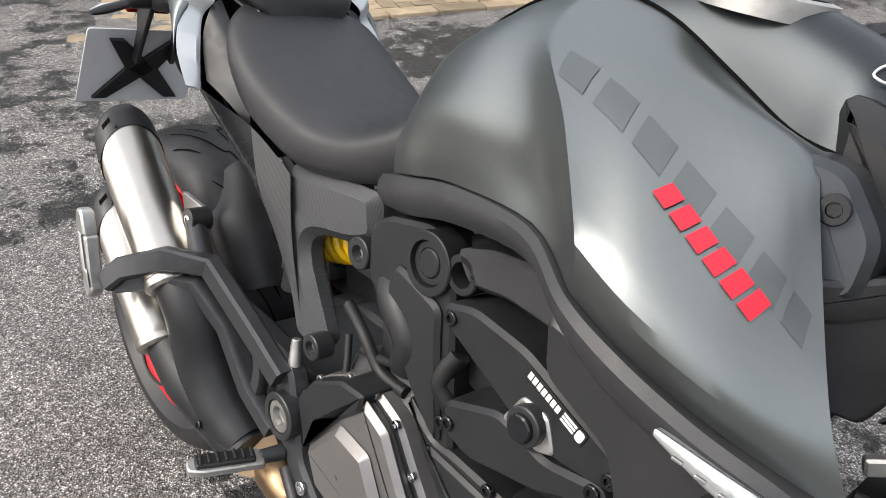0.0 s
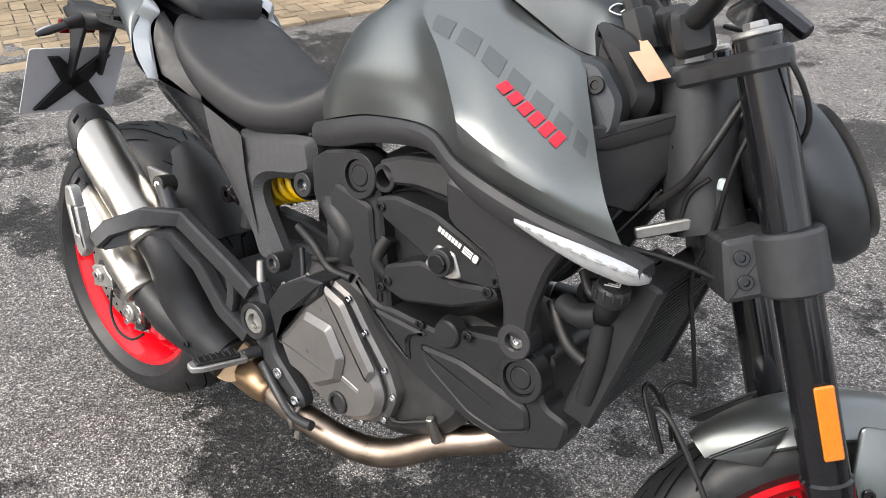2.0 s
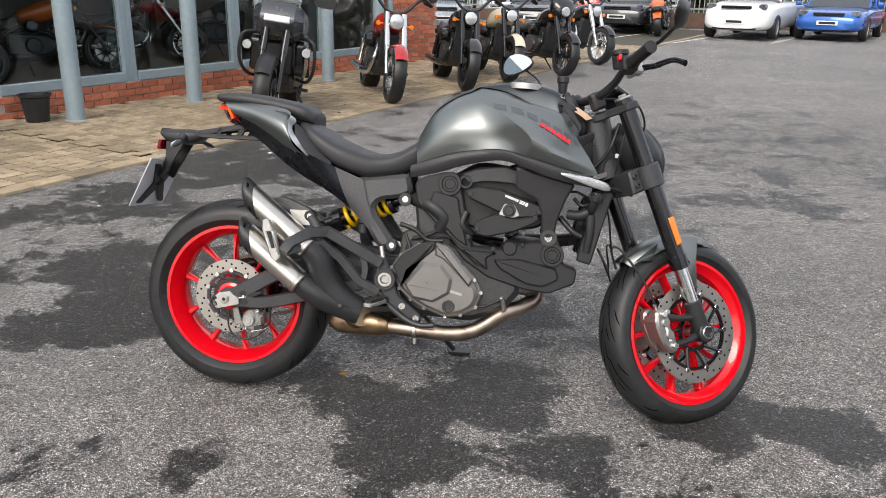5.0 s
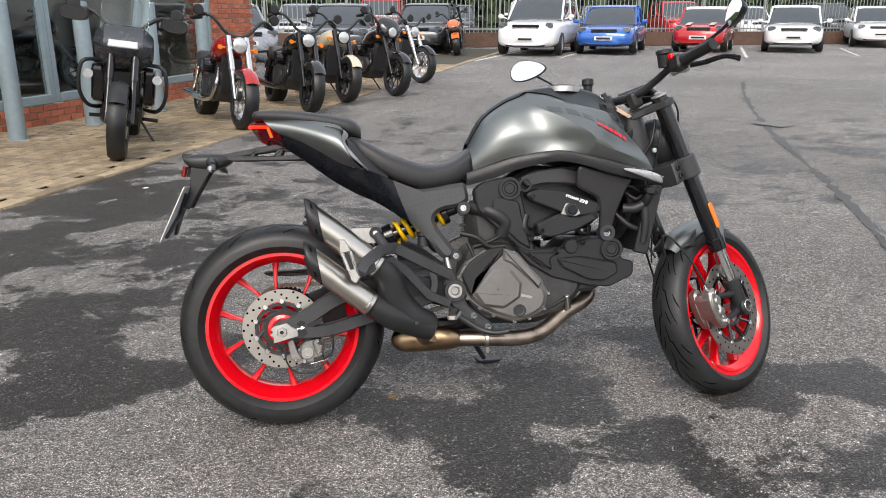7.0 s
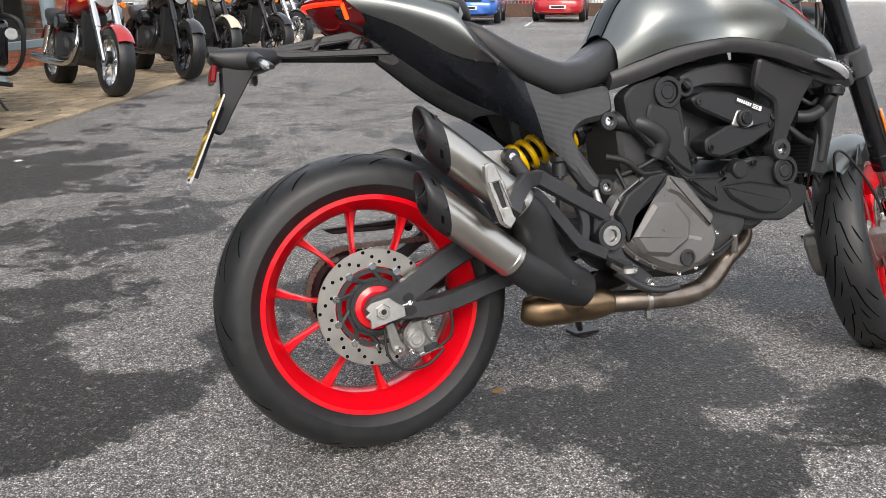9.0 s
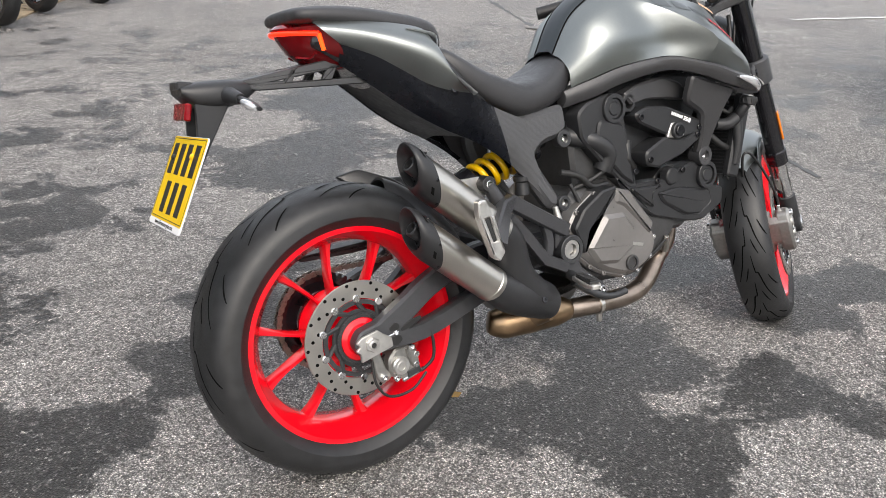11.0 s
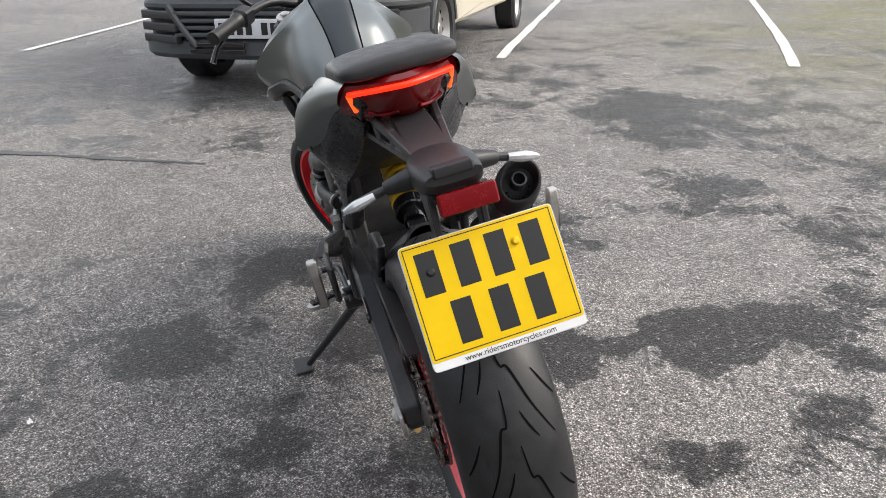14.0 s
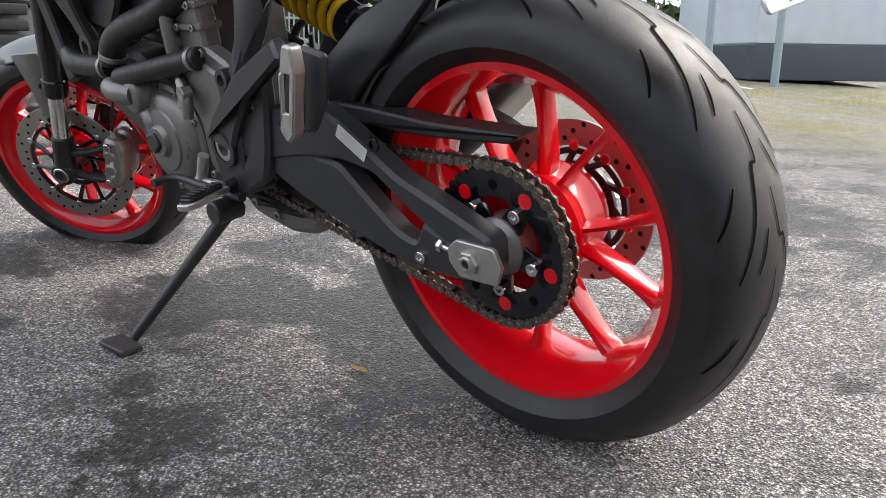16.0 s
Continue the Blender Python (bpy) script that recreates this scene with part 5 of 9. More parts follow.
for x, z in ((0.545, 0.535), (0.600, 0.565), (0.665, 0.562), (0.720, 0.540), (0.690, 0.495), (0.655, 0.345), (0.575, 0.355), (0.545, 0.425)):
    bolt((x, 0.111, z), (0, 1, 0), 0.0075, 0.009, M_CALIPER, lcase)
bm = NB()
slab(bm, [(0.600, 0.565), (0.728, 0.568), (0.716, 0.690), (0.602, 0.682)], 0.070, 0.106, 0.006, r=0.014)
slab(bm, [(0.590, 0.600), (0.742, 0.604), (0.741, 0.616), (0.590, 0.612)], 0.070, 0.114, 0.002, r=0.004)
slab(bm, [(0.590, 0.636), (0.738, 0.640), (0.737, 0.652), (0.590, 0.648)], 0.070, 0.114, 0.002, r=0.004)
cyl(bm, (0.690, 0.10, 0.585), (0.690, 0.124, 0.585), 0.017, seg=20)
tube(bm, [(0.690, 0.118, 0.560), (0.684, 0.120, 0.610), (0.680, 0.116, 0.670)], 0.013, 14)
cylh = part("cylinder_left_face", bm, M_ENGINE, bike, "grey cast cylinder with raised flanges", 30)
for x, z in ((0.612, 0.606), (0.662, 0.608), (0.730, 0.610), (0.612, 0.642), (0.725, 0.646)):
    bolt((x, 0.112, z), (0, 1, 0), 0.007, 0.007, M_CALIPER, cylh)
bm = NB()
tube(bm, [(0.668, 0.130, 0.520), (0.650, 0.138, 0.490), (0.655, 0.140, 0.455)], [0.010, 0.012, 0.009], 12)
cyl(bm, (0.650, 0.128, 0.500), (0.650, 0.148, 0.500), 0.014, seg=6)
part("oil_pressure_switch", bm, M_CALIPER, bike, "pale alloy sensor and fitting", 40)
bm = NB()
slab(bm, [(0.40, 0.300), (0.47, 0.285), (0.60, 0.292), (0.66, 0.310), (0.62, 0.258), (0.52, 0.236), (0.43, 0.245)], -0.06, 0.075, 0.012, r=0.02)
part("sump", bm, M_ENGINE, bike, "grey cast engine sump", 30)
for x, z in ((0.425, 0.282), (0.535, 0.268), (0.600, 0.285)):
    bolt((x, 0.074, z), (0, 1, 0), 0.009, 0.008, M_CALIPER)
bm = NB()
slab(bm, [(0.760, 0.400), (0.775, 0.425), (0.80, 0.418), (0.805, 0.392), (0.785, 0.380)], 0.148, 0.160, 0.003, r=0.008)
part("cover_cap", bm, M_ENGINE_DK, alt)
for k in range(9):
    a = 2 * math.pi * k / 9
    bolt((0.775 + 0.100 * math.cos(a), 0.114, 0.405 + 0.100 * math.sin(a)), (0, 1, 0), 0.0065, 0.008, M_CALIPER, alt)
bm = NB()
cyl(bm, (0.835, 0.09, 0.49), (0.835, 0.155, 0.49), 0.040, 0.034, 24, 0.004)
tube(bm, [(0.835, 0.14, 0.49), (0.875, 0.150, 0.495), (0.92, 0.145, 0.50), (0.95, 0.13, 0.49)], 0.023, 16)
tube(bm, [(0.835, 0.13, 0.47), (0.81, 0.135, 0.44), (0.80, 0.13, 0.41)], 0.016, 12)
part("water_pump", bm, M_ENGINE, bike, "grey cast water pump", 50)
bm = NB()
for pts, r in (([(1.15, 0.115, 0.565), (1.09, 0.135, 0.546), (1.00, 0.135, 0.540), (0.93, 0.130, 0.538)], 0.022), ([(0.63, 0.100, 0.665), (0.72, 0.120, 0.632), (0.82, 0.130, 0.612), (0.895, 0.130, 0.585), (0.915, 0.135, 0.545)], 0.024), ([(0.88, 0.140, 0.522), (0.80, 0.144, 0.532), (0.70, 0.136, 0.545), (0.60, 0.120, 0.558)], 0.019)):
    tube(bm, pts, r, 16)
    hs = part("coolant_hose", bm, M_RUBBER, bike, "thick black rubber coolant hose", 60)
    bm = NB()
    a, b = Vector(pts[-1]), Vector(pts[-2])
    d = (b - a).normalized()
    ring(bm, a + d * 0.012, a + d * 0.022, r + 0.0025, r - 0.001, 20, 0.001)
    part("hose_clip", bm, M_CALIPER, hs)
    bm = NB()
bm.free()
bm = NB()
tube(bm, [(0.70, 0.115, 0.53), (0.68, 0.125, 0.50), (0.69, 0.13, 0.47)], 0.007, 10)
cyl(bm, (0.66, 0.10, 0.56), (0.645, 0.115, 0.535), 0.009)
part("left_fitting", bm, M_ALLOY, bike)
bm = NB()
slab(bm, [(0.98, 0.80), (1.06, 0.76), (1.02, 0.62), (0.93, 0.60), (0.86, 0.66), (0.88, 0.76)], 0.08, 0.115, 0.008, r=0.02)
slab(bm, [(0.70, 0.735), (0.86, 0.745), (0.90, 0.68), (0.82, 0.66), (0.72, 0.70)], 0.07, 0.10, 0.008, r=0.02)
part("left_engine_panel", bm, M_BLACK, bike, "black plastic panel left of the engine")

# radiator with fins, shroud and filler
RAD = Matrix.Translation((1.165, 0, 0.615)) @ Matrix.Rotation(radians(14), 4, 'Y')
bm = NB()
box(bm, (0.030, 0.235, 0.215), RAD, 0.003)
rad = part("radiator", bm, M_BLACK, bike, "black radiator with fine fins")
for k in range(22):
    bm = NB()
    box(bm, (0.036, 0.226, 0.0028), RAD @ Matrix.Translation((0, 0, -0.098 + k * 0.0093)), 0.0005)
    part("fin", bm, M_ENGINE_DK, rad)
for s in (-1, 1):
    bm = NB()
    box(bm, (0.045, 0.024, 0.225), RAD @ Matrix.Translation((0, s * 0.124, 0)), 0.005)
    part("radiator_tank", bm, M_BLACK, rad)
bm = NB()
lathe(bm, [(0.076, -0.004), (0.084, -0.004), (0.084, 0.014), (0.076, 0.014)], 36, RAD @ Matrix.Translation((-0.035, 0.02, 0)) @ Matrix.Rotation(radians(90), 4, 'Z'), True)
fan = part("radiator_fan", bm, M_BLACK, bike, "black cooling fan behind the radiator")
for k in range(9):
    a = 2 * math.pi * k / 9
    bm = NB()
    box(bm, (0.004, 0.018, 0.07), RAD @ Matrix.Translation((-0.035, 0.02, 0)) @ Matrix.Rotation(a, 4, 'X') @ Matrix.Translation((0, 0, 0.042)) @ Matrix.Rotation(0.5, 4, 'Z'), 0.001)
    part("blade", bm, M_BLACK, fan)
bm = NB()
cyl(bm, (1.150, -0.135, 0.665), (1.160, -0.158, 0.700), 0.014, seg=18)
tube(bm, [(1.145, -0.135, 0.662), (1.115, -0.13, 0.650), (1.085, -0.118, 0.652)], [0.017, 0.016, 0.015], 16)
tube(bm, [(1.150, -0.135, 0.655), (1.152, -0.138, 0.60), (1.145, -0.132, 0.54)], [0.015, 0.013, 0.012], 14)
part("coolant_neck", bm, M_BLACK, bike, "black coolant neck and hose", 50)
bm = NB()
cyl(bm, (1.161, -0.160, 0.698), (1.165, -0.164, 0.720), 0.022, 0.021, 20, 0.003)
part("coolant_cap", bm, M_BLACK, bike, "black ribbed coolant cap")
for k in range(12):
    a = 2 * math.pi * k / 12
    bm = NB()
    c = Vector((1.163, -0.162, 0.709)) + Vector((math.cos(a), math.sin(a), 0)) * 0.0215
    box(bm, (0.003, 0.004, 0.014), Matrix.Translation(c) @ Matrix.Rotation(a, 4, 'Z'), 0.0008)
    part("cap_rib", bm, M_BLACK, bike)
for k in range(3):
    bm = NB()
    box(bm, (0.018 - 0.003 * k, 0.003, 0.0006), at(1.1655, -0.1705 + k * 0.006, 0.7205, 0, 0, 20), 0.0001)
    part("print_bar", bm, M_WHITE, bike)
for p0, p1, p2, r in (((1.10, -0.11, 0.70), (1.125, -0.125, 0.68), (1.15, -0.12, 0.69), 0.006), ((1.06, -0.10, 0.64), (1.10, -0.118, 0.60), (1.13, -0.12, 0.585), 0.009), ((1.08, -0.10, 0.72), (1.11, -0.12, 0.72), (1.14, -0.115, 0.705), 0.004)):
    bm = NB()
    tube(bm, [p0, p1, p2], r, 10)
    part("radiator_pipe", bm, M_RUBBER, bike, "thin black hose beside the radiator", 60)

# ---- right footrest bracket ----
def bars(bm, pts, w, t, closed=False, per=4):
    """A flat bar along pts, w wide in its plane, t thick across."""
    line = curve(pts, per, closed)
    rings = []
    n = len(line)
    for i, p in enumerate(line):
        d = (line[min(i + 1, n - 1)] - line[max(i - 1, 0)]).normalized()
        y = Vector((0, 1, 0))
        y = (y - d * y.dot(d)).normalized()
        u = d.cross(y)
        rings.append([p + u * a * w / 2 + y * b * t / 2 for a, b in ((-1, -0.6), (-0.8, -1), (0.8, -1), (1, -0.6), (1, 0.6), (0.8, 1), (-0.8, 1), (-1, 0.6))])
    faces(bm, rings)


bm = NB()
bars(bm, [(0.236, -0.272, 0.502), (0.252, -0.258, 0.528), (0.295, -0.215, 0.556), (0.345, -0.172, 0.560), (0.46, -0.155, 0.497), (0.515, -0.15, 0.468)], 0.034, 0.026, per=1)
bars(bm, [(0.240, -0.262, 0.500), (0.275, -0.228, 0.515), (0.330, -0.185, 0.525), (0.385, -0.162, 0.480), (0.445, -0.155, 0.410), (0.51, -0.15, 0.380)], 0.028, 0.026, per=1)
bars(bm, [(0.45, -0.15, 0.50), (0.465, -0.15, 0.45), (0.455, -0.15, 0.40)], 0.022, 0.018)
slab(bm, [(0.500, 0.490), (0.526, 0.484), (0.548, 0.43), (0.570, 0.365), (0.645, 0.308), (0.648, 0.286), (0.620, 0.284), (0.545, 0.335), (0.505, 0.385), (0.492, 0.43)], -0.115, -0.146, 0.006, r=0.012)
tube(bm, [(0.289, -0.172, 0.607), (0.318, -0.172, 0.56)], [0.014, 0.017], 12)
rb_ = part("right_footrest_bracket", bm, M_BRACKET, bike, "black cast footrest bracket")
for x, z in ((0.585, 0.335), (0.630, 0.298)):
    bolt((x, -0.145, z), (0, -1, 0), 0.011, 0.007, M_CHROME, rb_)
bm = NB()
outward = lambda x, z: max(0.0, 0.36 - x) * 0.45
slab(bm, [(0.575, 0.430), (0.545, 0.468), (0.455, 0.538), (0.36, 0.580), (0.262, 0.602), (0.238, 0.575), (0.33, 0.550), (0.425, 0.505), (0.478, 0.445), (0.500, 0.410)], 0.136, 0.160, 0.006, r=0.010, bend=outward)
slab(bm, [(0.372, 0.556), (0.405, 0.538), (0.432, 0.452), (0.500, 0.372), (0.480, 0.346), (0.425, 0.372), (0.402, 0.420), (0.378, 0.500)], 0.132, 0.156, 0.006, r=0.010)
slab(bm, [(0.478, 0.445), (0.545, 0.468), (0.580, 0.41), (0.570, 0.350), (0.520, 0.330), (0.470, 0.345), (0.490, 0.395)], 0.10, 0.152, 0.006, r=0.012)
slab(bm, [(0.205, 0.592), (0.160, 0.582), (0.178, 0.520), (0.212, 0.478), (0.238, 0.476), (0.228, 0.530), (0.240, 0.590)], 0.186, 0.199, 0.005, r=0.010)
part("left_footrest_bracket", bm, M_BRACKET, bike, "black cast footrest bracket")
for s in (-1, 1):
    bm = NB()
    ring(bm, (0.528, s * 0.13, 0.418), (0.528, s * 0.160, 0.418), 0.034, 0.024)
    pb = part("pivot_ring", bm, M_FRAME, bike)
    bm = NB()
    ring(bm, (0.528, s * 0.13, 0.418), (0.528, s * 0.158, 0.418), 0.0235, 0.014)
    cyl(bm, (0.528, s * 0.13, 0.418), (0.528, s * 0.150, 0.418), 0.014, seg=6)
    part("pivot_bolt", bm, M_ALLOY, pb, "polished swing arm pivot bolt")
    # folded passenger footrest
    bm = NB()
    y = s * (0.285 if s < 0 else 0.222)
    o = [(0.178, 0.598), (0.196, 0.600), (0.212, 0.565), (0.232, 0.490), (0.222, 0.476), (0.206, 0.486), (0.178, 0.560)]
    slab(bm, [o[0], o[1], o[2], o[6]], y - s * 0.008, y + s * 0.012, 0.003, r=0.006)
    slab(bm, [(0.178, 0.566), (0.190, 0.566), (0.214, 0.50), (0.206, 0.486)], y - s * 0.008, y + s * 0.012, 0.003, r=0.003)
    slab(bm, [(0.203, 0.566), (0.214, 0.566), (0.234, 0.492), (0.222, 0.500)], y - s * 0.008, y + s * 0.012, 0.003, r=0.003)
    slab(bm, [(0.200, 0.515), (0.226, 0.515), (0.236, 0.490), (0.222, 0.472), (0.206, 0.484)], y - s * 0.008, y + s * 0.012, 0.003, r=0.005)
    pg = part("passenger_footrest", bm, M_ALLOY, bike, "folded cast alloy passenger footrest")
    bm = NB()
    slab(bm, [(0.190, 0.562), (0.203, 0.562), (0.218, 0.515), (0.207, 0.510)], y - s * 0.004, y + s * 0.010, 0.002, r=0.003)
    part("rubber_pad", bm, M_RUBBER, pg)
    # rider footrest
    bm = NB()
    m = Matrix.Translation((0.512, s * 0.222, 0.354)) @ at(0, 0, 0, 0, 0, s * 18)
    slab(bm, [(-0.016, -0.050), (0.016, -0.050), (0.018, 0.030), (0.012, 0.050), (-0.010, 0.050), (-0.018, 0.030)], -0.006, 0.005, 0.002, m @ Matrix(((1, 0, 0, 0), (0, 0, s, 0), (0, s, 0, 0), (0, 0, 0, 1))), 0.006)
    rp = part("rider_footrest", bm, M_ALLOY, bike, "alloy footrest with a ribbed rubber top")
    bm = NB()
    cyl(bm, (0.530, s * 0.145, 0.355), (0.524, s * 0.178, 0.355), 0.012, 0.010, 14)
    part("footrest_joint", bm, M_FRAME, rp)
    bm = NB()
    slab(bm, [(-0.012, -0.038), (0.012, -0.038), (0.012, 0.040), (-0.012, 0.040)], 0.004, 0.012, 0.002, m @ Matrix(((1, 0, 0, 0), (0, 0, s, 0), (0, s, 0, 0), (0, 0, 0, 1))) @ Matrix.Scale(s, 4, Vector((0, 1, 0))), 0.004)
    part("rubber_top", bm, M_RUBBER, rp)
    for k in range(7):
        bm = NB()
        c = Vector((0.521, s * 0.190, 0.3675)).lerp(Vector((0.503, s * 0.254, 0.3675)), k / 6)
        box(bm, (0.020, 0.004, 0.004), Matrix.Translation(c) @ at(0, 0, 0, 0, 0, s * 18), 0.001)
        part("rubber_rib", bm, M_RUBBER, rp)
# brake pedal, gear lever, heel plate, fluid pot
bm = NB()
tube(bm, [(0.54, -0.145, 0.335), (0.60, -0.155, 0.295), (0.645, -0.165, 0.282), (0.69, -0.165, 0.285)], [0.010, 0.009, 0.008, 0.009], 10)
part("brake_pedal", bm, M_FRAME, bike, "black rear brake pedal", 50)
bm = NB()
tube(bm, [(0.50, 0.160, 0.335), (0.60, 0.165, 0.342), (0.68, 0.17, 0.35), (0.70, 0.185, 0.352), (0.70, 0.215, 0.352)], 0.008, 10)
part("gear_lever", bm, M_FRAME, bike, "black gear lever", 50)
bm = NB()
tube(bm, [(0.615, 0.15, 0.395), (0.632, 0.155, 0.362), (0.635, 0.158, 0.342)], [0.010, 0.007, 0.009], 10)
tube(bm, [(0.655, 0.152, 0.345), (0.56, 0.152, 0.345)], 0.008, 10)
part("shift_linkage", bm, M_ALLOY, bike, "alloy gear linkage", 50)
bm = NB()
cyl(bm, (0.44, -0.095, 0.555), (0.44, -0.095, 0.585), 0.018, 0.016, 16)
cyl(bm, (0.44, -0.095, 0.585), (0.44, -0.095, 0.600), 0.020, 0.020, 16, 0.003)
part("brake_fluid_pot", bm, M_BLACK, bike, "small black brake fluid reservoir")
bm = NB()
cyl(bm, (0.508, -0.128, 0.520), (0.515, -0.132, 0.482), 0.007, 0.009)
tube(bm, [(0.515, -0.135, 0.48), (0.505, -0.14, 0.45), (0.53, -0.13, 0.44)], 0.006, 8)
part("rear_master_cylinder", bm, M_ALLOY, bike, "alloy rear brake master cylinder")

# ---- swing arm, chain, shock ----
bm = NB()
slab(bm, [(0.36, 0.46), (0.56, 0.46), (0.56, 0.38), (0.36, 0.37)], -0.11, 0.11, 0.012, r=0.02)
swing = part("swing_arm", bm, M_BLACK, bike, "black cast two-sided swing arm")
for name, pts, w, t in (("upper_beam", [(0.02, -0.118, 0.325), (0.09, -0.118, 0.365), (0.175, -0.112, 0.412), (0.30, -0.10, 0.445), (0.48, -0.09, 0.43)], 0.05, 0.034),
                        ("lower_beam", [(0.02, -0.118, 0.315), (0.13, -0.118, 0.312), (0.27, -0.105, 0.345), (0.48, -0.09, 0.40)], 0.040, 0.034)):
    bm = NB()
    bars(bm, pts, w, t)
    part(name, bm, M_BRACKET, swing)
for o, y0, y1 in (([(-0.035, 0.318), (-0.02, 0.345), (0.07, 0.365), (0.10, 0.325), (0.06, 0.292), (-0.02, 0.290)], -0.103, -0.1355),):
    bm = NB()
    slab(bm, o, y0, y1, 0.004, r=0.010)
    part("axle_lug", bm, M_BRACKET, swing)
for name, o, y0, y1 in (
        ("upper_beam", [(0.50, 0.475), (0.36, 0.497), (0.268, 0.498), (0.222, 0.475), (0.125, 0.411), (0.066, 0.388), (-0.030, 0.348), (-0.030, 0.306), (0.060, 0.335), (0.124, 0.376), (0.175, 0.412), (0.245, 0.424), (0.31, 0.42), (0.42, 0.405), (0.50, 0.40)], 0.106, 0.1450),
        ("lower_beam", [(0.50, 0.42), (0.50, 0.385), (0.43, 0.385), (0.356, 0.349), (0.268, 0.318), (0.174, 0.291), (0.108, 0.280), (0.045, 0.277), (-0.020, 0.288), (-0.030, 0.312), (0.060, 0.338), (0.092, 0.352), (0.110, 0.318), (0.147, 0.330), (0.200, 0.372), (0.25, 0.415), (0.34, 0.43)], 0.104, 0.1405)):
    bm = NB()
    slab(bm, o, y0, y1, 0.006, r=0.010)
    part(name, bm, M_BRACKET, swing)
bm = NB()
slab(bm, [(0.30, 0.44), (0.42, 0.47), (0.56, 0.46), (0.56, 0.37), (0.42, 0.37), (0.36, 0.39)], 0.06, 0.128, 0.010, r=0.02)
part("web", bm, M_BRACKET, swing)
bolt((0.100, 0.139, 0.300), (0, 1, 0), 0.009, 0.007, M_CHROME, swing)
bolt((0.155, 0.145, 0.455), (0, 1, 0), 0.011, 0.006, M_BLACK_GLOSS, swing)
bm = NB()
slab(bm, [(-0.031, -0.0105), (0.031, -0.0105), (0.031, 0.0105), (-0.031, 0.0105)], 0.1452, 0.1460, 0.0002, at(0.204, 0, 0.452, 0, -32, 0), 0.001)
lbl = part("paper_label", bm, M_WHITE, swing, "white paper label on the swing arm")
for k in range(4):
    bm = NB()
    slab(bm, [(-0.024, -0.0075 + k * 0.0045), (0.022 - 0.006 * (k % 2), -0.0075 + k * 0.0045), (0.022 - 0.006 * (k % 2), -0.0062 + k * 0.0045), (-0.024, -0.0062 + k * 0.0045)], 0.1460, 0.1462, 0.0001, at(0.204, 0, 0.452, 0, -32, 0), 0)
    part("print_bar", bm, M_GALVGREY, lbl)
for s in (-1, 1):
    bm = NB()
    y = s * (0.136 if s < 0 else 0.1445)
    if s > 0:
        slab(bm, [(-0.040, 0.292), (0.022, 0.292), (0.038, 0.312), (0.038, 0.330), (0.022, 0.344), (-0.040, 0.342), (-0.050, 0.318)], y, y + s * 0.008, 0.0015, r=0.005)
    else:
        slab(bm, [(-0.026, 0.284), (0.048, 0.302), (0.046, 0.322), (0.030, 0.332), (0.016, 0.344), (-0.022, 0.336), (-0.034, 0.326), (-0.026, 0.318), (-0.036, 0.310), (-0.026, 0.302)], y, y + s * 0.008, 0.0015, r=0.003)
    ap = part("axle_plate", bm, M_ALLOY, bike, "pale alloy chain adjuster plate")
    bm = NB()
    cyl(bm, (0, y + s * 0.007, 0.318), (0, y + s * 0.015, 0.318), 0.016, seg=6, bev=0.002)
    ring(bm, (0, y + s * 0.013, 0.318), (0, y + s * 0.018, 0.318), 0.010, 0.006, 20)
    part("axle_nut", bm, M_ALLOY, ap)
    # black disc for the shade inside the hollow axle
    bm = NB()
    cyl(bm, (0, y + s * 0.0140, 0.318), (0, y + s * 0.0155, 0.318), 0.0062, seg=16, bev=0.0003)
    part("axle_bore", bm, M_INK_AND_SHADE, ap, "black disc painting the shade in the axle's hollow")
    bm = NB()
    cyl(bm, (0.025, y - s * 0.004, 0.318), (0.068, y - s * 0.004, 0.326), 0.0045)
    cyl(bm, (0.056, y - s * 0.004, 0.324), (0.064, y - s * 0.004, 0.326), 0.009, seg=6)
    part("adjuster_bolt", bm, M_CHROME, ap)
# rear caliper and its hose
bm = NB()
slab(bm, [(0.048, 0.262), (0.066, 0.284), (0.098, 0.288), (0.120, 0.268), (0.122, 0.236), (0.098, 0.214), (0.066, 0.212), (0.048, 0.232)], -0.075, -0.116, 0.005, r=0.008)
slab(bm, [(0.086, 0.282), (0.114, 0.270), (0.118, 0.240), (0.104, 0.232), (0.094, 0.250)], -0.112, -0.123, 0.003, r=0.006)
slab(bm, [(0.012, 0.280), (0.030, 0.288), (0.044, 0.240), (0.054, 0.232), (0.050, 0.216), (0.030, 0.214), (0.022, 0.226)], -0.100, -0.110, 0.002, r=0.006)
rc = part("rear_caliper", bm, M_CALIPER, bike, "cast alloy rear brake caliper")
bm = NB()
cyl(bm, (0.072, -0.112, 0.246), (0.072, -0.127, 0.246), 0.020, seg=28, bev=0.003)
ring(bm, (0.072, -0.126, 0.246), (0.072, -0.129, 0.246), 0.012, 0.008, 20)
part("piston_cap", bm, M_ALLOY, rc, "round pale alloy piston cap")
for x, z in ((0.036, 0.226), (0.061, 0.220), (0.112, 0.262), (0.102, 0.280), (0.110, 0.240)):
    bolt((x, -0.116 if x > 0.05 else -0.109, z), (0, -1, 0), 0.007, 0.008, M_CHROME, rc)
bm = NB()
cyl(bm, (0.078, -0.112, 0.208), (0.132, -0.112, 0.222), 0.0045, seg=10)
part("pad_pin", bm, M_CHROME, rc)
bm = NB()
slab(bm, [(0.088, 0.228), (0.120, 0.234), (0.122, 0.220), (0.090, 0.212)], -0.100, -0.119, 0.002, r=0.003)
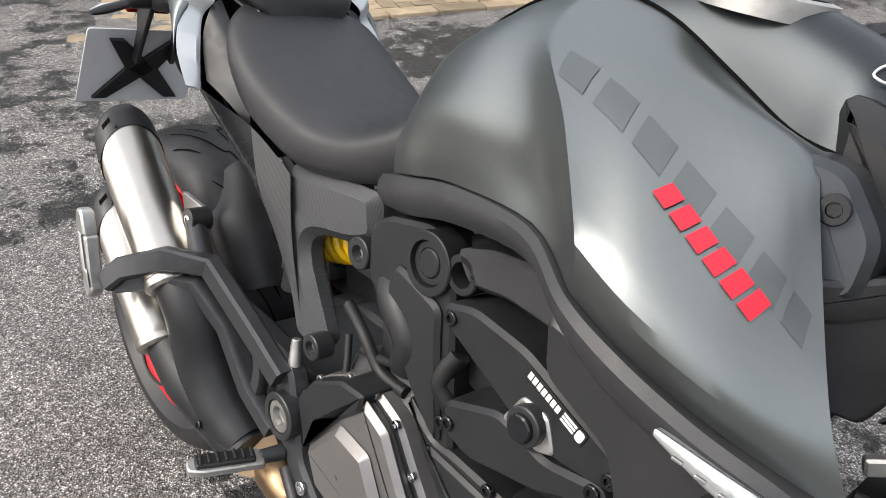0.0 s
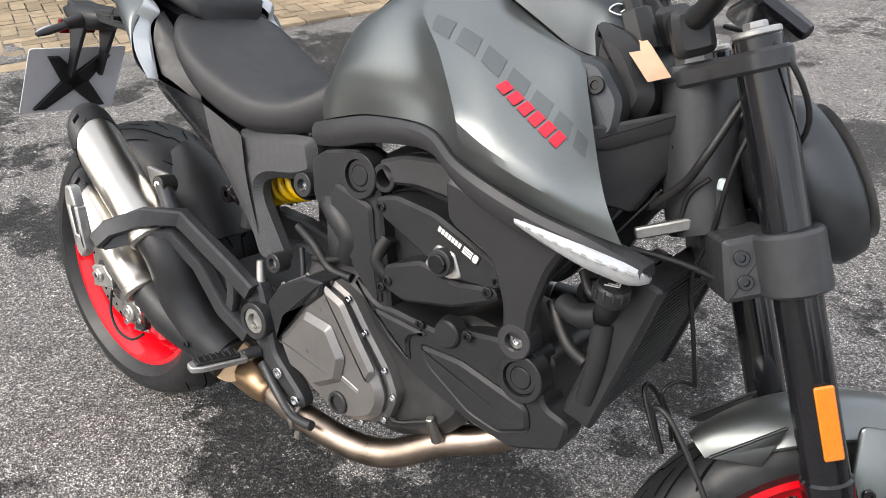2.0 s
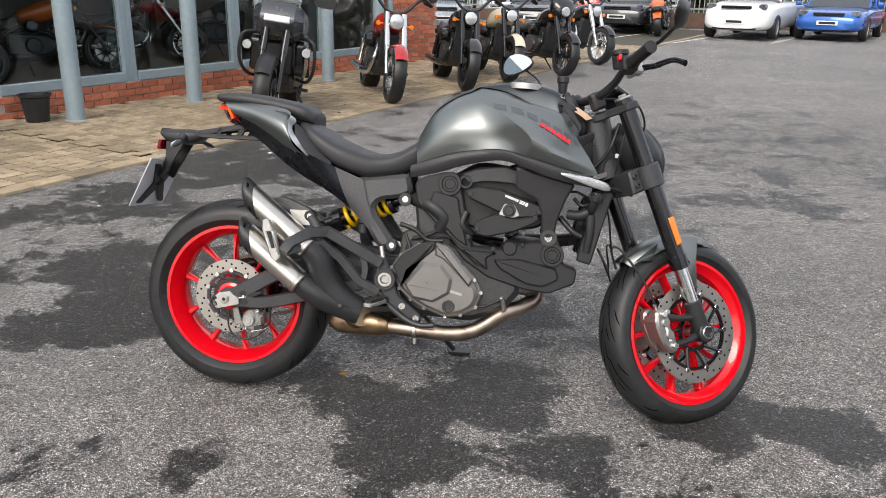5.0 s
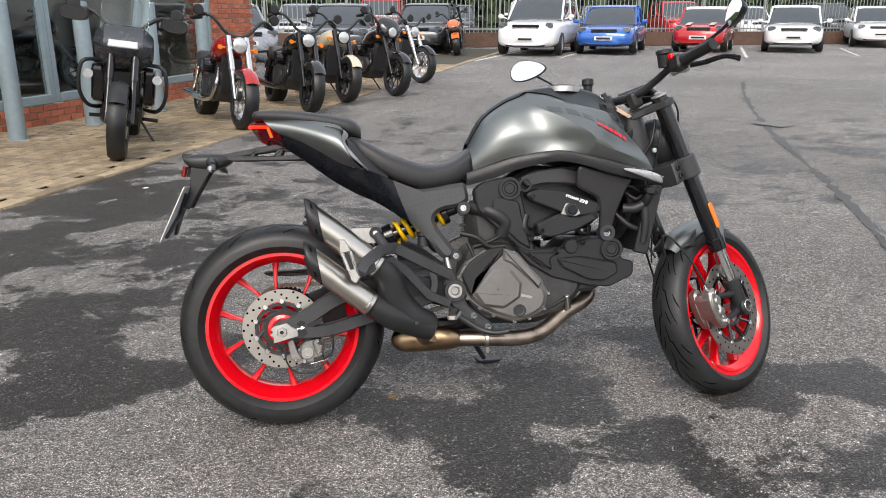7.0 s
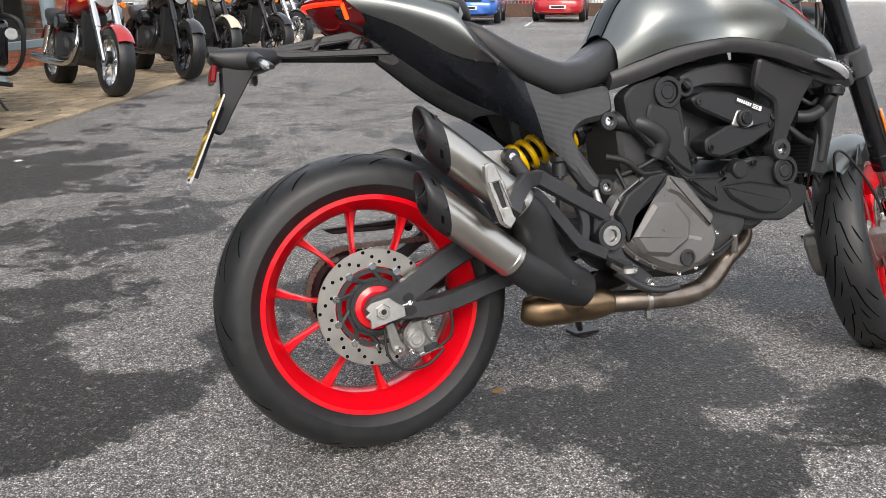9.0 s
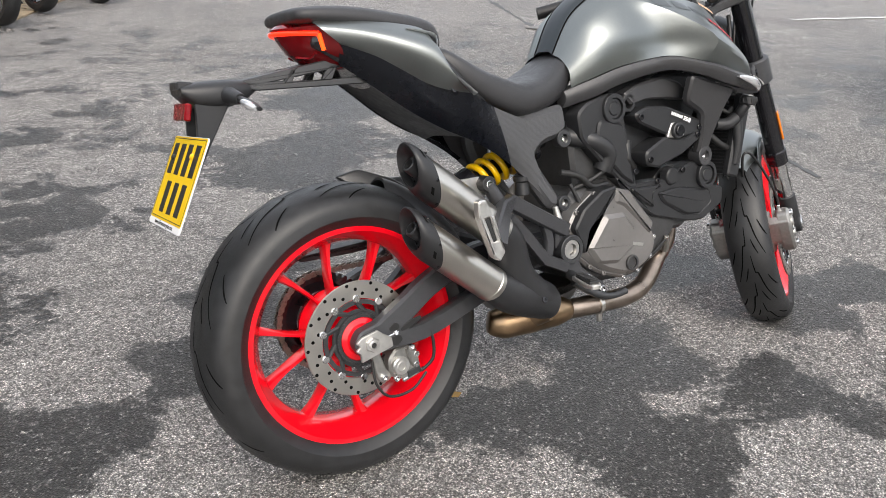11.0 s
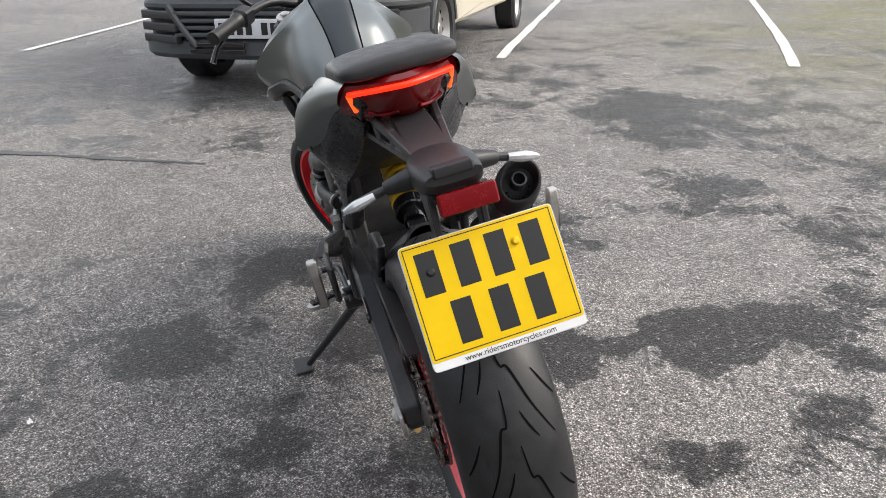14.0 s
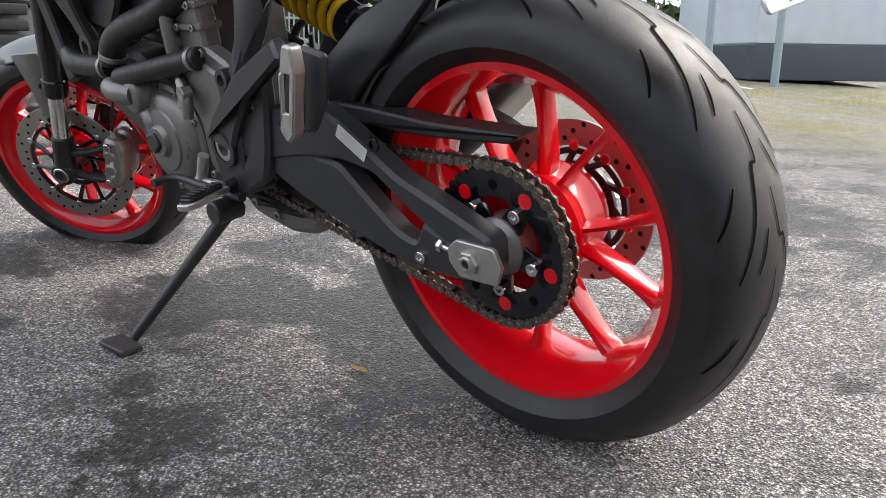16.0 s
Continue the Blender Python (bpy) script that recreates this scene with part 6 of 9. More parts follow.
part("brake_pad", bm, M_FRAME, rc, "dark brake pad backing")
# slots of the chain adjuster in the arm's right end: black patches as painted shade
for o in ([(0.044, 0.340), (0.058, 0.349), (0.070, 0.342), (0.068, 0.332), (0.048, 0.331)], [(0.048, 0.318), (0.070, 0.320), (0.076, 0.308), (0.062, 0.298), (0.048, 0.302)], [(0.072, 0.334), (0.096, 0.345), (0.122, 0.350), (0.122, 0.342), (0.098, 0.330), (0.074, 0.326)]):
    bm = NB()
    slab(bm, o, -0.1345, -0.1372, 0.0006, r=0.004)
    part("adjuster_slot", bm, M_INK_AND_SHADE, swing, "black patch painting the shade in the chain adjuster's recess")
bm = NB()
tube(bm, [(0.120, -0.122, 0.222), (0.146, -0.130, 0.245), (0.150, -0.132, 0.285), (0.142, -0.130, 0.318)], 0.0035, 8)
tube(bm, [(0.006, -0.122, 0.276), (0.008, -0.128, 0.225), (0.036, -0.13, 0.190), (0.090, -0.13, 0.190), (0.130, -0.126, 0.218)], 0.003, 8)
part("rear_brake_hose", bm, M_RUBBER, bike, "black rear brake hose", 60)
bm = NB()
lathe(bm, [(0.047, -0.098), (0.056, -0.098), (0.056, -0.094), (0.047, -0.094)], 48, RW, True)
for k in range(48):
    a = 2 * math.pi * k / 48
    box(bm, (0.004, 0.004, 0.006), RW @ Matrix.Rotation(a, 4, 'Y') @ Matrix.Translation((0.054, -0.098, 0)), 0.0005)
part("sensor_ring", bm, M_FRAME, rear, "toothed wheel speed ring")
bm = NB()
lathe(bm, [(0.016, -0.108), (0.030, -0.108), (0.034, -0.100), (0.045, -0.096), (0.046, -0.050), (0.016, -0.050)], 40, RW, True)
part("hub_end", bm, M_RED, rear, "gloss red hub end inside the disc")

# sprocket and chain
SP = at(0, 0.092, 0.318)
bm = NB()
N = 43
prof = []
for k in range(N):
    for f, r in ((0.0, 0.101), (0.3, 0.108), (0.5, 0.1085), (0.7, 0.108)):
        a = 2 * math.pi * (k + f) / N
        prof.append((r * math.cos(a), r * math.sin(a)))
inner = [(0.068 * math.cos(2 * math.pi * i / len(prof)), 0.068 * math.sin(2 * math.pi * i / len(prof))) for i in range(len(prof))]
vs = [[bm.verts.new(SP @ Vector((x, y, z))) for x, z in p] for p, y in ((inner, -0.003), (prof, -0.003), (prof, 0.003), (inner, 0.003))]
n = len(prof)
for a, b in ((0, 1), (1, 2), (2, 3), (3, 0)):
    for i in range(n):
        bm.faces.new((vs[a][i], vs[a][(i + 1) % n], vs[b][(i + 1) % n], vs[b][i]))
spk = part("sprocket", bm, M_BLACK_GLOSS, rear, "black steel rear sprocket")
for k in range(5):
    m = SP @ Matrix.Rotation(2 * math.pi * k / 5 + 0.3, 4, 'Y')
    bm = NB()
    slab(bm, [(0.03, -0.018), (0.06, -0.014), (0.082, -0.026), (0.082, 0.026), (0.06, 0.014), (0.03, 0.018)], -0.003, 0.003, 0.0005, m, 0.004)
    part("sprocket_arm", bm, M_BLACK_GLOSS, spk)
bm = NB()
lathe(bm, [(0.024, -0.003), (0.040, -0.003), (0.040, 0.003), (0.024, 0.003)], 40, SP, True)
part("sprocket_hub", bm, M_BLACK_GLOSS, spk)
for k in range(5):
    m = SP @ Matrix.Rotation(2 * math.pi * k / 5 + 0.3, 4, 'Y')
    bolt(m @ Vector((0.060, 0.003, 0)), (0, 1, 0), 0.009, 0.010, M_CHROME, rear, "sprocket_nut")
# cut-outs as discs: red for the wheel behind, black for shade
for k in range(10):
    a = 2 * math.pi * (k + 0.5) / 10
    bm = NB()
    cyl(bm, SP @ Vector((0.084 * math.cos(a), 0.0028, 0.084 * math.sin(a))), SP @ Vector((0.084 * math.cos(a), 0.0036, 0.084 * math.sin(a))), 0.0105 if k % 2 else 0.007, seg=14, bev=0.0002)
    part("sprocket_hole", bm, M_RED if k % 2 else M_SHADE_BLACK, spk, "round cut-out showing the red wheel behind" if k % 2 else "")
bm = NB()
lathe(bm, [(0.015, 0.112), (0.026, 0.112), (0.034, 0.106), (0.040, 0.098), (0.042, 0.07), (0.015, 0.07)], 36, RW, True)
part("sprocket_carrier", bm, M_ENGINE, rear, "dark grey sprocket carrier")

R1, R2 = 0.1105, 0.040
C1, C2 = Vector((0, 0.318)), Vector((0.605, 0.388))
d = C2 - C1
ph = math.atan2(d.y, d.x)
al = math.acos((R1 - R2) / d.length)
path = []
a0, a1 = ph + al, ph - al + 2 * math.pi
for i in range(25):
    a = a0 + (a1 - a0) * i / 24
    path.append(C1 + Vector((math.cos(a), math.sin(a))) * R1)
b0, b1 = ph - al, ph + al
for i in range(13):
    a = b0 + (b1 - b0) * i / 12
    path.append(C2 + Vector((math.cos(a), math.sin(a))) * R2)
path.append(path[0])
acc = [0.0]
for p, q in zip(path, path[1:]):
    acc.append(acc[-1] + (q - p).length)
NL = int(round(acc[-1] / 0.015875 / 2) * 2)
pitch = acc[-1] / NL


def on_chain(s):
    s %= acc[-1]
    for i in range(len(path) - 1):
        if acc[i + 1] >= s:
            return path[i].lerp(path[i + 1], (s - acc[i]) / max(1e-9, acc[i + 1] - acc[i]))
    return path[-1]


bm = NB()
for k in range(0, NL, 4):
    p = on_chain(k * pitch)
    cyl(bm, (p.x, 0.086, p.y), (p.x, 0.098, p.y), 0.005, seg=8)
chain = part("chain", bm, M_FRAME, bike, "dark steel drive chain")


def link_mesh(w):
    bm = NB()
    h = 0.0072
    for s in (-1, 1):
        o = [(-pitch / 2 + h * math.cos(a), h * math.sin(a)) for a in (math.pi * (0.5 + k / 4) for k in range(5))] + [(0, -h * 0.62)] + [(pitch / 2 + h * math.cos(a), h * math.sin(a)) for a in (math.pi * (-0.5 + k / 4) for k in range(5))] + [(0, h * 0.62)]
        faces(bm, [[(x, s * w, z) for x, z in o], [(x, s * (w + 0.002), z) for x, z in o]])
        for e in (-1, 1):
            cyl(bm, (e * pitch / 2, s * (w + 0.0018), 0), (e * pitch / 2, s * (w + 0.0034), 0), 0.0032, seg=8)
    me = bpy.data.meshes.new("chain_link")
    bmesh.ops.recalc_face_normals(bm, faces=bm.faces)
    bm.to_mesh(me)
    bm.free()
    me.materials.append(M_CHAIN)
    return me


M_CHAIN = mat("oiled_chain_steel", (0.24, 0.215, 0.19), 0.30, 0.9, 0.3, 300)
outer, inner_l = link_mesh(0.0075), link_mesh(0.005)
for k in range(NL):
    p, q = on_chain(k * pitch), on_chain((k + 1) * pitch)
    o = new("chain_link", outer if k % 2 else inner_l)
    o.parent = chain
    c, v = (p + q) / 2, q - p
    o.matrix_basis = Matrix.Translation((c.x, 0.092, c.y)) @ Matrix.Rotation(-math.atan2(v.y, v.x), 4, 'Y')
# chain guard and hugger
bm = NB()
slab(bm, [(0.285, 0.498), (0.18, 0.490), (0.09, 0.480), (-0.066, 0.474), (-0.045, 0.462), (0.074, 0.460), (0.14, 0.463), (0.24, 0.470), (0.30, 0.462)], 0.070, 0.112, 0.003, r=0.006)
part("chain_guard", bm, M_BLACK, bike, "black plastic chain guard")
bm = NB()
rows = []
for k in range(15):
    a = radians(28 + 40 * k / 14)
    r = 0.338
    wv = 0.096 * (1 - 0.45 * max(0, k - 8) / 6)
    rows.append([(RW.translation.x + (r - 0.05 * abs(t) ** 2.5) * math.cos(a), t * wv, 0.318 + (r - 0.05 * abs(t) ** 2.5) * math.sin(a)) for t in (i / 6 - 1 for i in range(13))])
under = [[(x * 0.985, y, z * 0.985 + 0.004) for x, y, z in r] for r in rows]
faces(bm, [r + u[::-1] for r, u in zip(rows, under)])
slab(bm, [(0.305, 0.545), (0.205, 0.612), (0.120, 0.644), (0.062, 0.634), (0.140, 0.572), (0.215, 0.520), (0.270, 0.470), (0.300, 0.490)], 0.084, 0.100, 0.003, r=0.01)
part("rear_hugger", bm, M_BLACK, bike, "black rear mudguard over the tyre", 50)
# shock absorber with its yellow spring
bm = NB()
S0, S1 = Vector((0.30, -0.012, 0.568)), Vector((0.555, -0.03, 0.668))
sd = (S1 - S0).normalized()
tube(bm, [S0, S0 + sd * 0.05], 0.024, 16)
cyl(bm, S0 + sd * 0.03, S0 + sd * 0.062, 0.038, seg=20, bev=0.003)
cyl(bm, S0 + sd * 0.06, S1, 0.020, seg=16)
cyl(bm, S1 - sd * 0.05, S1 - sd * 0.03, 0.038, seg=20, bev=0.003)
ring(bm, S0 + Vector((-0.012, -0.02, -0.006)), S0 + Vector((-0.012, 0.02, -0.006)), 0.018, 0.007)
shock = part("shock_absorber", bm, M_BLACK_GLOSS, bike, "rear shock absorber with a yellow coil spring")
sq = Vector((0, 0, 1)).rotation_difference(sd).to_matrix().to_4x4()
pts = []
for k in range(100):
    a = 2 * math.pi * 6 * k / 99
    pts.append(Matrix.Translation(S0 + sd * 0.064) @ sq @ Vector((0.032 * math.cos(a), 0.032 * math.sin(a), 0.158 * k / 99)))
bm = NB()
tube(bm, pts, 0.0075, 10, 1)
part("spring", bm, M_YELLOW, shock, "bright yellow coil spring", 60)
# side stand
bm = NB()
tube(bm, [(0.575, 0.140, 0.305), (0.590, 0.165, 0.275), (0.655, 0.255, 0.170), (0.708, 0.325, 0.088)], [0.018, 0.013, 0.0105, 0.009], 12)
cyl(bm, (0.578, 0.125, 0.300), (0.578, 0.180, 0.300), 0.022, seg=18, bev=0.003)
slab(bm, [(-0.045, -0.02), (0.045, -0.026), (0.05, 0.024), (-0.03, 0.026)], -0.005, 0.005, 0.002, at(0.722, 0.345, 0.077, 90 + 11.5, 0, 0), 0.008)
st = part("side_stand", bm, M_FRAME, bike, "black side stand resting on the asphalt")
bm = NB()
pts = []
for k in range(60):
    a = 2 * math.pi * 12 * k / 59
    c = Vector((0.595, 0.16, 0.268)).lerp(Vector((0.640, 0.225, 0.195)), k / 59)
    pts.append(c + Vector((0.006 * math.cos(a) + 0.014, 0.003 * math.cos(a), 0.006 * math.sin(a))))
tube(bm, pts, 0.0016, 6, 1)
part("stand_spring", bm, M_CHROME, st)


# ---- front end, in the steered frame: x ahead, y left, z up the fork, from the axle ----
def F(x, y, z):
    return FW @ Vector((x, y, z))


def Fm(x, y, z, rx=0, ry=0, rz=0):
    return FW @ at(x, y, z, rx, ry, rz)


FL = (Vector((1.182, 0.014, 0.977)) - axle).length
for s in (-1, 1):
    bm = NB()
    cyl(bm, F(0, s * 0.102, 0.225), F(0, s * 0.102, FL + 0.01), 0.0265, seg=28)
    cyl(bm, F(0, s * 0.102, 0.215), F(0, s * 0.102, 0.26), 0.0295, seg=28, bev=0.003)
    fork = part("fork_leg", bm, M_BLACK_GLOSS, bike, "gloss black upside-down fork leg with a polished slider")
    bm = NB()
    cyl(bm, F(0, s * 0.102, 0.10), F(0, s * 0.102, 0.22), 0.0215, seg=28)
    part("slider", bm, M_CHROME, fork, "polished fork slider")
    bm = NB()
    cyl(bm, F(0, s * 0.102, 0.005), F(0, s * 0.102, 0.105), 0.027, 0.026, 24, 0.004)
    cyl(bm, F(0, s * 0.078, 0.0), F(0, s * 0.128, 0.0), 0.030, seg=28, bev=0.004)
    tube(bm, [F(0, s * 0.102, 0.055), F(-0.06, s * 0.10, 0.072), F(-0.118, s * 0.098, 0.100)], [0.014, 0.010, 0.013], 10)
    tube(bm, [F(0, s * 0.102, 0.0), F(-0.06, s * 0.10, -0.002), F(-0.120, s * 0.098, 0.006)], [0.014, 0.010, 0.013], 10)
    part("fork_foot", bm, M_BLACK, fork, "black cast fork foot")
    bm = NB()
    ring(bm, F(0, s * 0.126, 0), F(0, s * 0.132, 0), 0.021, 0.015)
    cyl(bm, F(0, s * 0.115, 0), F(0, s * 0.127, 0), 0.015, seg=6)
    part("front_axle_nut", bm, M_CHROME, fork)
    bm = NB()
    cyl(bm, F(0, s * 0.102, FL + 0.01), F(0, s * 0.102, FL + 0.018), 0.026, seg=24, bev=0.002)
    cyl(bm, F(0, s * 0.102, FL + 0.018), F(0, s * 0.102, FL + 0.026), 0.013, seg=6)
    part("fork_cap", bm, M_ALLOY, fork, "alloy fork top cap")
    if s < 0:
        bm = NB()
        box(bm, (0.022, 0.006, 0.088), Fm(0.003, s * 0.131, 0.335), 0.002)
        part("amber_reflector", bm, M_AMBER, fork, "amber side reflector")
    # caliper, radially mounted behind the leg
    bm = NB()
    o = [(x - 0.026, z + 0.050) for x, z in ((-0.085, -0.062), (-0.115, -0.062), (-0.134, -0.025), (-0.136, 0.038), (-0.122, 0.078), (-0.088, 0.080), (-0.080, 0.045), (-0.086, 0.012), (-0.080, -0.025))]
    slab(bm, o, s * 0.074, s * 0.113, 0.007, FW, 0.012)
    slab(bm, [(x * 0.98 - 0.004, z) for x, z in o], s * 0.026, s * 0.058, 0.007, FW, 0.012)
    slab(bm, [(-0.150, 0.020), (-0.160, 0.040), (-0.160, 0.100), (-0.148, 0.118), (-0.142, 0.110), (-0.146, 0.030)], s * 0.030, s * 0.110, 0.003, FW, 0.004)
    for z in (0.045, 0.085):
        cyl(bm, F(-0.128, s * 0.108, z), F(-0.128, s * 0.119, z), 0.017, 0.015, 20, 0.003)
    cal = part("front_caliper", bm, M_CALIPER, bike, "cast alloy radial front brake caliper")
    bm = NB()
    slab(bm, [(-0.139, 0.028), (-0.130, 0.028), (-0.130, 0.090), (-0.139, 0.090)], s * 0.116, s * 0.117, 0.0002, FW, 0.001)
    part("caliper_mark", bm, M_WHITE, cal, "plain pale bar on the caliper")
    for x, z in ((-0.126, 0.112), (-0.124, 0.008)):
        bm = NB()
        cyl(bm, F(x, s * 0.110, z), F(x, s * 0.122, z), 0.010, seg=12)
        part("caliper_bolt", bm, M_CHROME, cal)
    bm = NB()
    tube(bm, [F(-0.125, s * 0.085, 0.130), F(-0.128, s * 0.090, 0.16), F(-0.135, s * 0.080, 0.24), F(-0.155, s * 0.055, 0.335), F(-0.172, s * 0.035, 0.345), F(-0.170, s * 0.02, 0.28)], 0.0036, 8)
    part("front_brake_hose", bm, M_RUBBER, bike, "thin black brake hose", 60)
    bm = NB()
    cyl(bm, F(-0.124, s * 0.085, 0.122), F(-0.126, s * 0.087, 0.145), 0.006, seg=10)
    part("hose_end", bm, M_CHROME, bike, "polished hose fitting")
    # yoke clamps
    bm = NB()
    ring(bm, F(0, s * 0.102, FL - 0.272), F(0, s * 0.102, FL - 0.200), 0.039, 0.0265, 32, 0.004)
    slab(bm, [(-0.078, -0.036), (-0.01, -0.036), (-0.01, 0.036), (-0.070, 0.036)], s * 0.01, s * 0.105, 0.006, FW @ Matrix.Translation((0, 0, FL - 0.236)), 0.006)
    part("lower_yoke_clamp", bm, M_BRACKET, bike, "black lower fork clamp")
    for z in (-0.250, -0.222):
        bolt(F(-0.054, s * 0.104, FL + z), F(0, s, 0) - F(0, 0, 0), 0.009, 0.006, M_BLACK_GLOSS)
bm = NB()
cyl(bm, F(0, -0.09, 0), F(0, 0.09, 0), 0.013)
part("front_axle", bm, M_ALLOY, bike)
bm = NB()
o = [(-0.075, -0.03), (-0.05, -0.06), (-0.035, -0.10), (-0.02, -0.137), (0.02, -0.14), (0.034, -0.11), (0.025, -0.07), (0.005, -0.04), (0.0, 0.0), (0.005, 0.04), (0.025, 0.07), (0.034, 0.11), (0.02, 0.14), (-0.02, 0.137), (-0.035, 0.10), (-0.05, 0.06), (-0.075, 0.03)]
slab(bm, o, -0.012, 0.012, 0.004, FW @ Matrix.Translation((0, 0, FL - 0.015)) @ Matrix.Rotation(radians(90), 4, 'X'), 0.010)
part("top_yoke", bm, M_BRACKET, bike, "dark cast top yoke")
bm = NB()
cyl(bm, F(-0.045, 0, FL - 0.005), F(-0.045, 0, FL + 0.012), 0.022, seg=6, bev=0.003)
part("stem_nut", bm, M_ALLOY, bike)
bm = NB()
tube(bm, [F(-0.045, 0, FL - 0.25), F(-0.045, 0, FL - 0.02)], 0.03, 20)
part("steering_stem", bm, M_FRAME, bike, "dark steering stem")
# mudguard
def guard(a0, a1, half, r, lift=0.0):
    rows = []
    for k in range(17):
        f = k / 16
        a = radians(a0 + (a1 - a0) * f)
        w = half * (1 - 0.55 * max(0, f - 0.72) / 0.28) * (1 - 0.5 * max(0, 0.2 - f) / 0.2)
        rr = []
        for i in range(11):
            t = i / 5 - 1
            q = r - 0.034 * abs(t) ** 2.6
            rr.append(F(q * math.cos(a), t * w, q * math.sin(a)))
        rows.append(rr)
    return rows


bm = NB()
rows = guard(47, 114, 0.066, 0.318)
low = [[p + (F(0, 0, 0) - p).normalized() * 0.004 for p in r] for r in rows]
faces(bm, [r + l[::-1] for r, l in zip(rows, low)])
for s in (-1, 1):
    slab(bm, [(-0.122, 0.285), (-0.02, 0.308), (-0.040, 0.285), (-0.060, 0.262)], s * 0.060, s * 0.066, 0.002, FW, 0.004)
    slab(bm, [(0.055, 0.30), (0.125, 0.275), (0.085, 0.20), (0.050, 0.11), (0.030, 0.10), (0.030, 0.22)], s * 0.072, s * 0.080, 0.002, FW, 0.010)
part("front_mudguard", bm, M_PAINT, bike, "matt grey front mudguard", 45)
for s in (-1, 1):
    for x, z in ((0.050, 0.215), (0.040, 0.125)):
        bolt(F(x, s * 0.080, z), F(0, s, 0) - F(0, 0, 0), 0.008, 0.005, M_BLACK_GLOSS)
# headlamp, turned with the fork
bm = NB()
prof = [(0.0, 0.045), (0.06, 0.042), (0.088, 0.028), (0.096, 0.0), (0.088, -0.03), (0.06, -0.06), (0.0, -0.07)]
rings = []
for r, a in prof:
    rings.append([Fm(0.060 + a, 0, FL - 0.165) @ Vector((-(0.10) * 0 - (1 - abs(math.cos(t))) * 0.0 + 0.25 * r * math.sin(t) * -0.9, r * 0.95 * math.cos(t), r * 1.15 * math.sin(t))) for t in (2 * math.pi * k / 28 for k in range(28))] if r > 0 else [Fm(0.060 + a, 0, FL - 0.165) @ Vector((0, 0.0005 * math.cos(t), 0.0005 * math.sin(t))) for t in (2 * math.pi * k / 28 for k in range(28))])
faces(bm, rings)
head = part("headlamp", bm, M_PAINT_DK, bike, "black headlamp shell", 50)
bm = NB()
rings = []
for r, a in ((0.075, 0.046), (0.05, 0.052), (0.001, 0.054)):
    rings.append([Fm(0.060 + a, 0, FL - 0.165) @ Vector((0.25 * r * math.sin(t) * -0.9, r * 0.95 * math.cos(t), r * 1.15 * math.sin(t))) for t in (2 * math.pi * k / 28 for k in range(28))])
faces(bm, rings)
part("headlamp_lens", bm, M_LENS, head)
bm = NB()
box(bm, (0.022, 0.13, 0.075), Fm(0.045, 0, FL + 0.03) @ Matrix.Rotation(radians(-40), 4, 'Y'), 0.006)
dash = part("dashboard", bm, M_BLACK_GLOSS, bike, "black flat dashboard display")

# handlebar: a tapered tube in two risers, with grips and levers
bm = NB()
GR, GL = Vector((1.262, -0.365, 1.125)), Vector((0.835, 0.300, 0.985))
HB = [GR, GR.lerp(Vector((1.215, -0.20, 1.085)), 0.98), Vector((1.195, -0.115, 1.05)), Vector((1.150, -0.055, 1.012)), Vector((1.085, 0.055, 1.0)), Vector((1.035, 0.115, 1.02)), Vector((0.98, 0.175, 1.02)), GL]
tube(bm, HB, [0.011, 0.011, 0.012, 0.014, 0.014, 0.012, 0.011, 0.011], 16)
hbar = part("handlebar", bm, M_BLACK, bike, "black tapered handlebar turned to the left", 60)
for c in (Vector((1.152, -0.055, 1.0)), Vector((1.092, 0.045, 0.994))):
    bm = NB()
    m = Matrix.Translation(c) @ FW.to_3x3().to_4x4()
    box(bm, (0.046, 0.036, 0.056), m, 0.008)
    part("handlebar_riser", bm, M_BLACK, hbar, "black handlebar clamp")
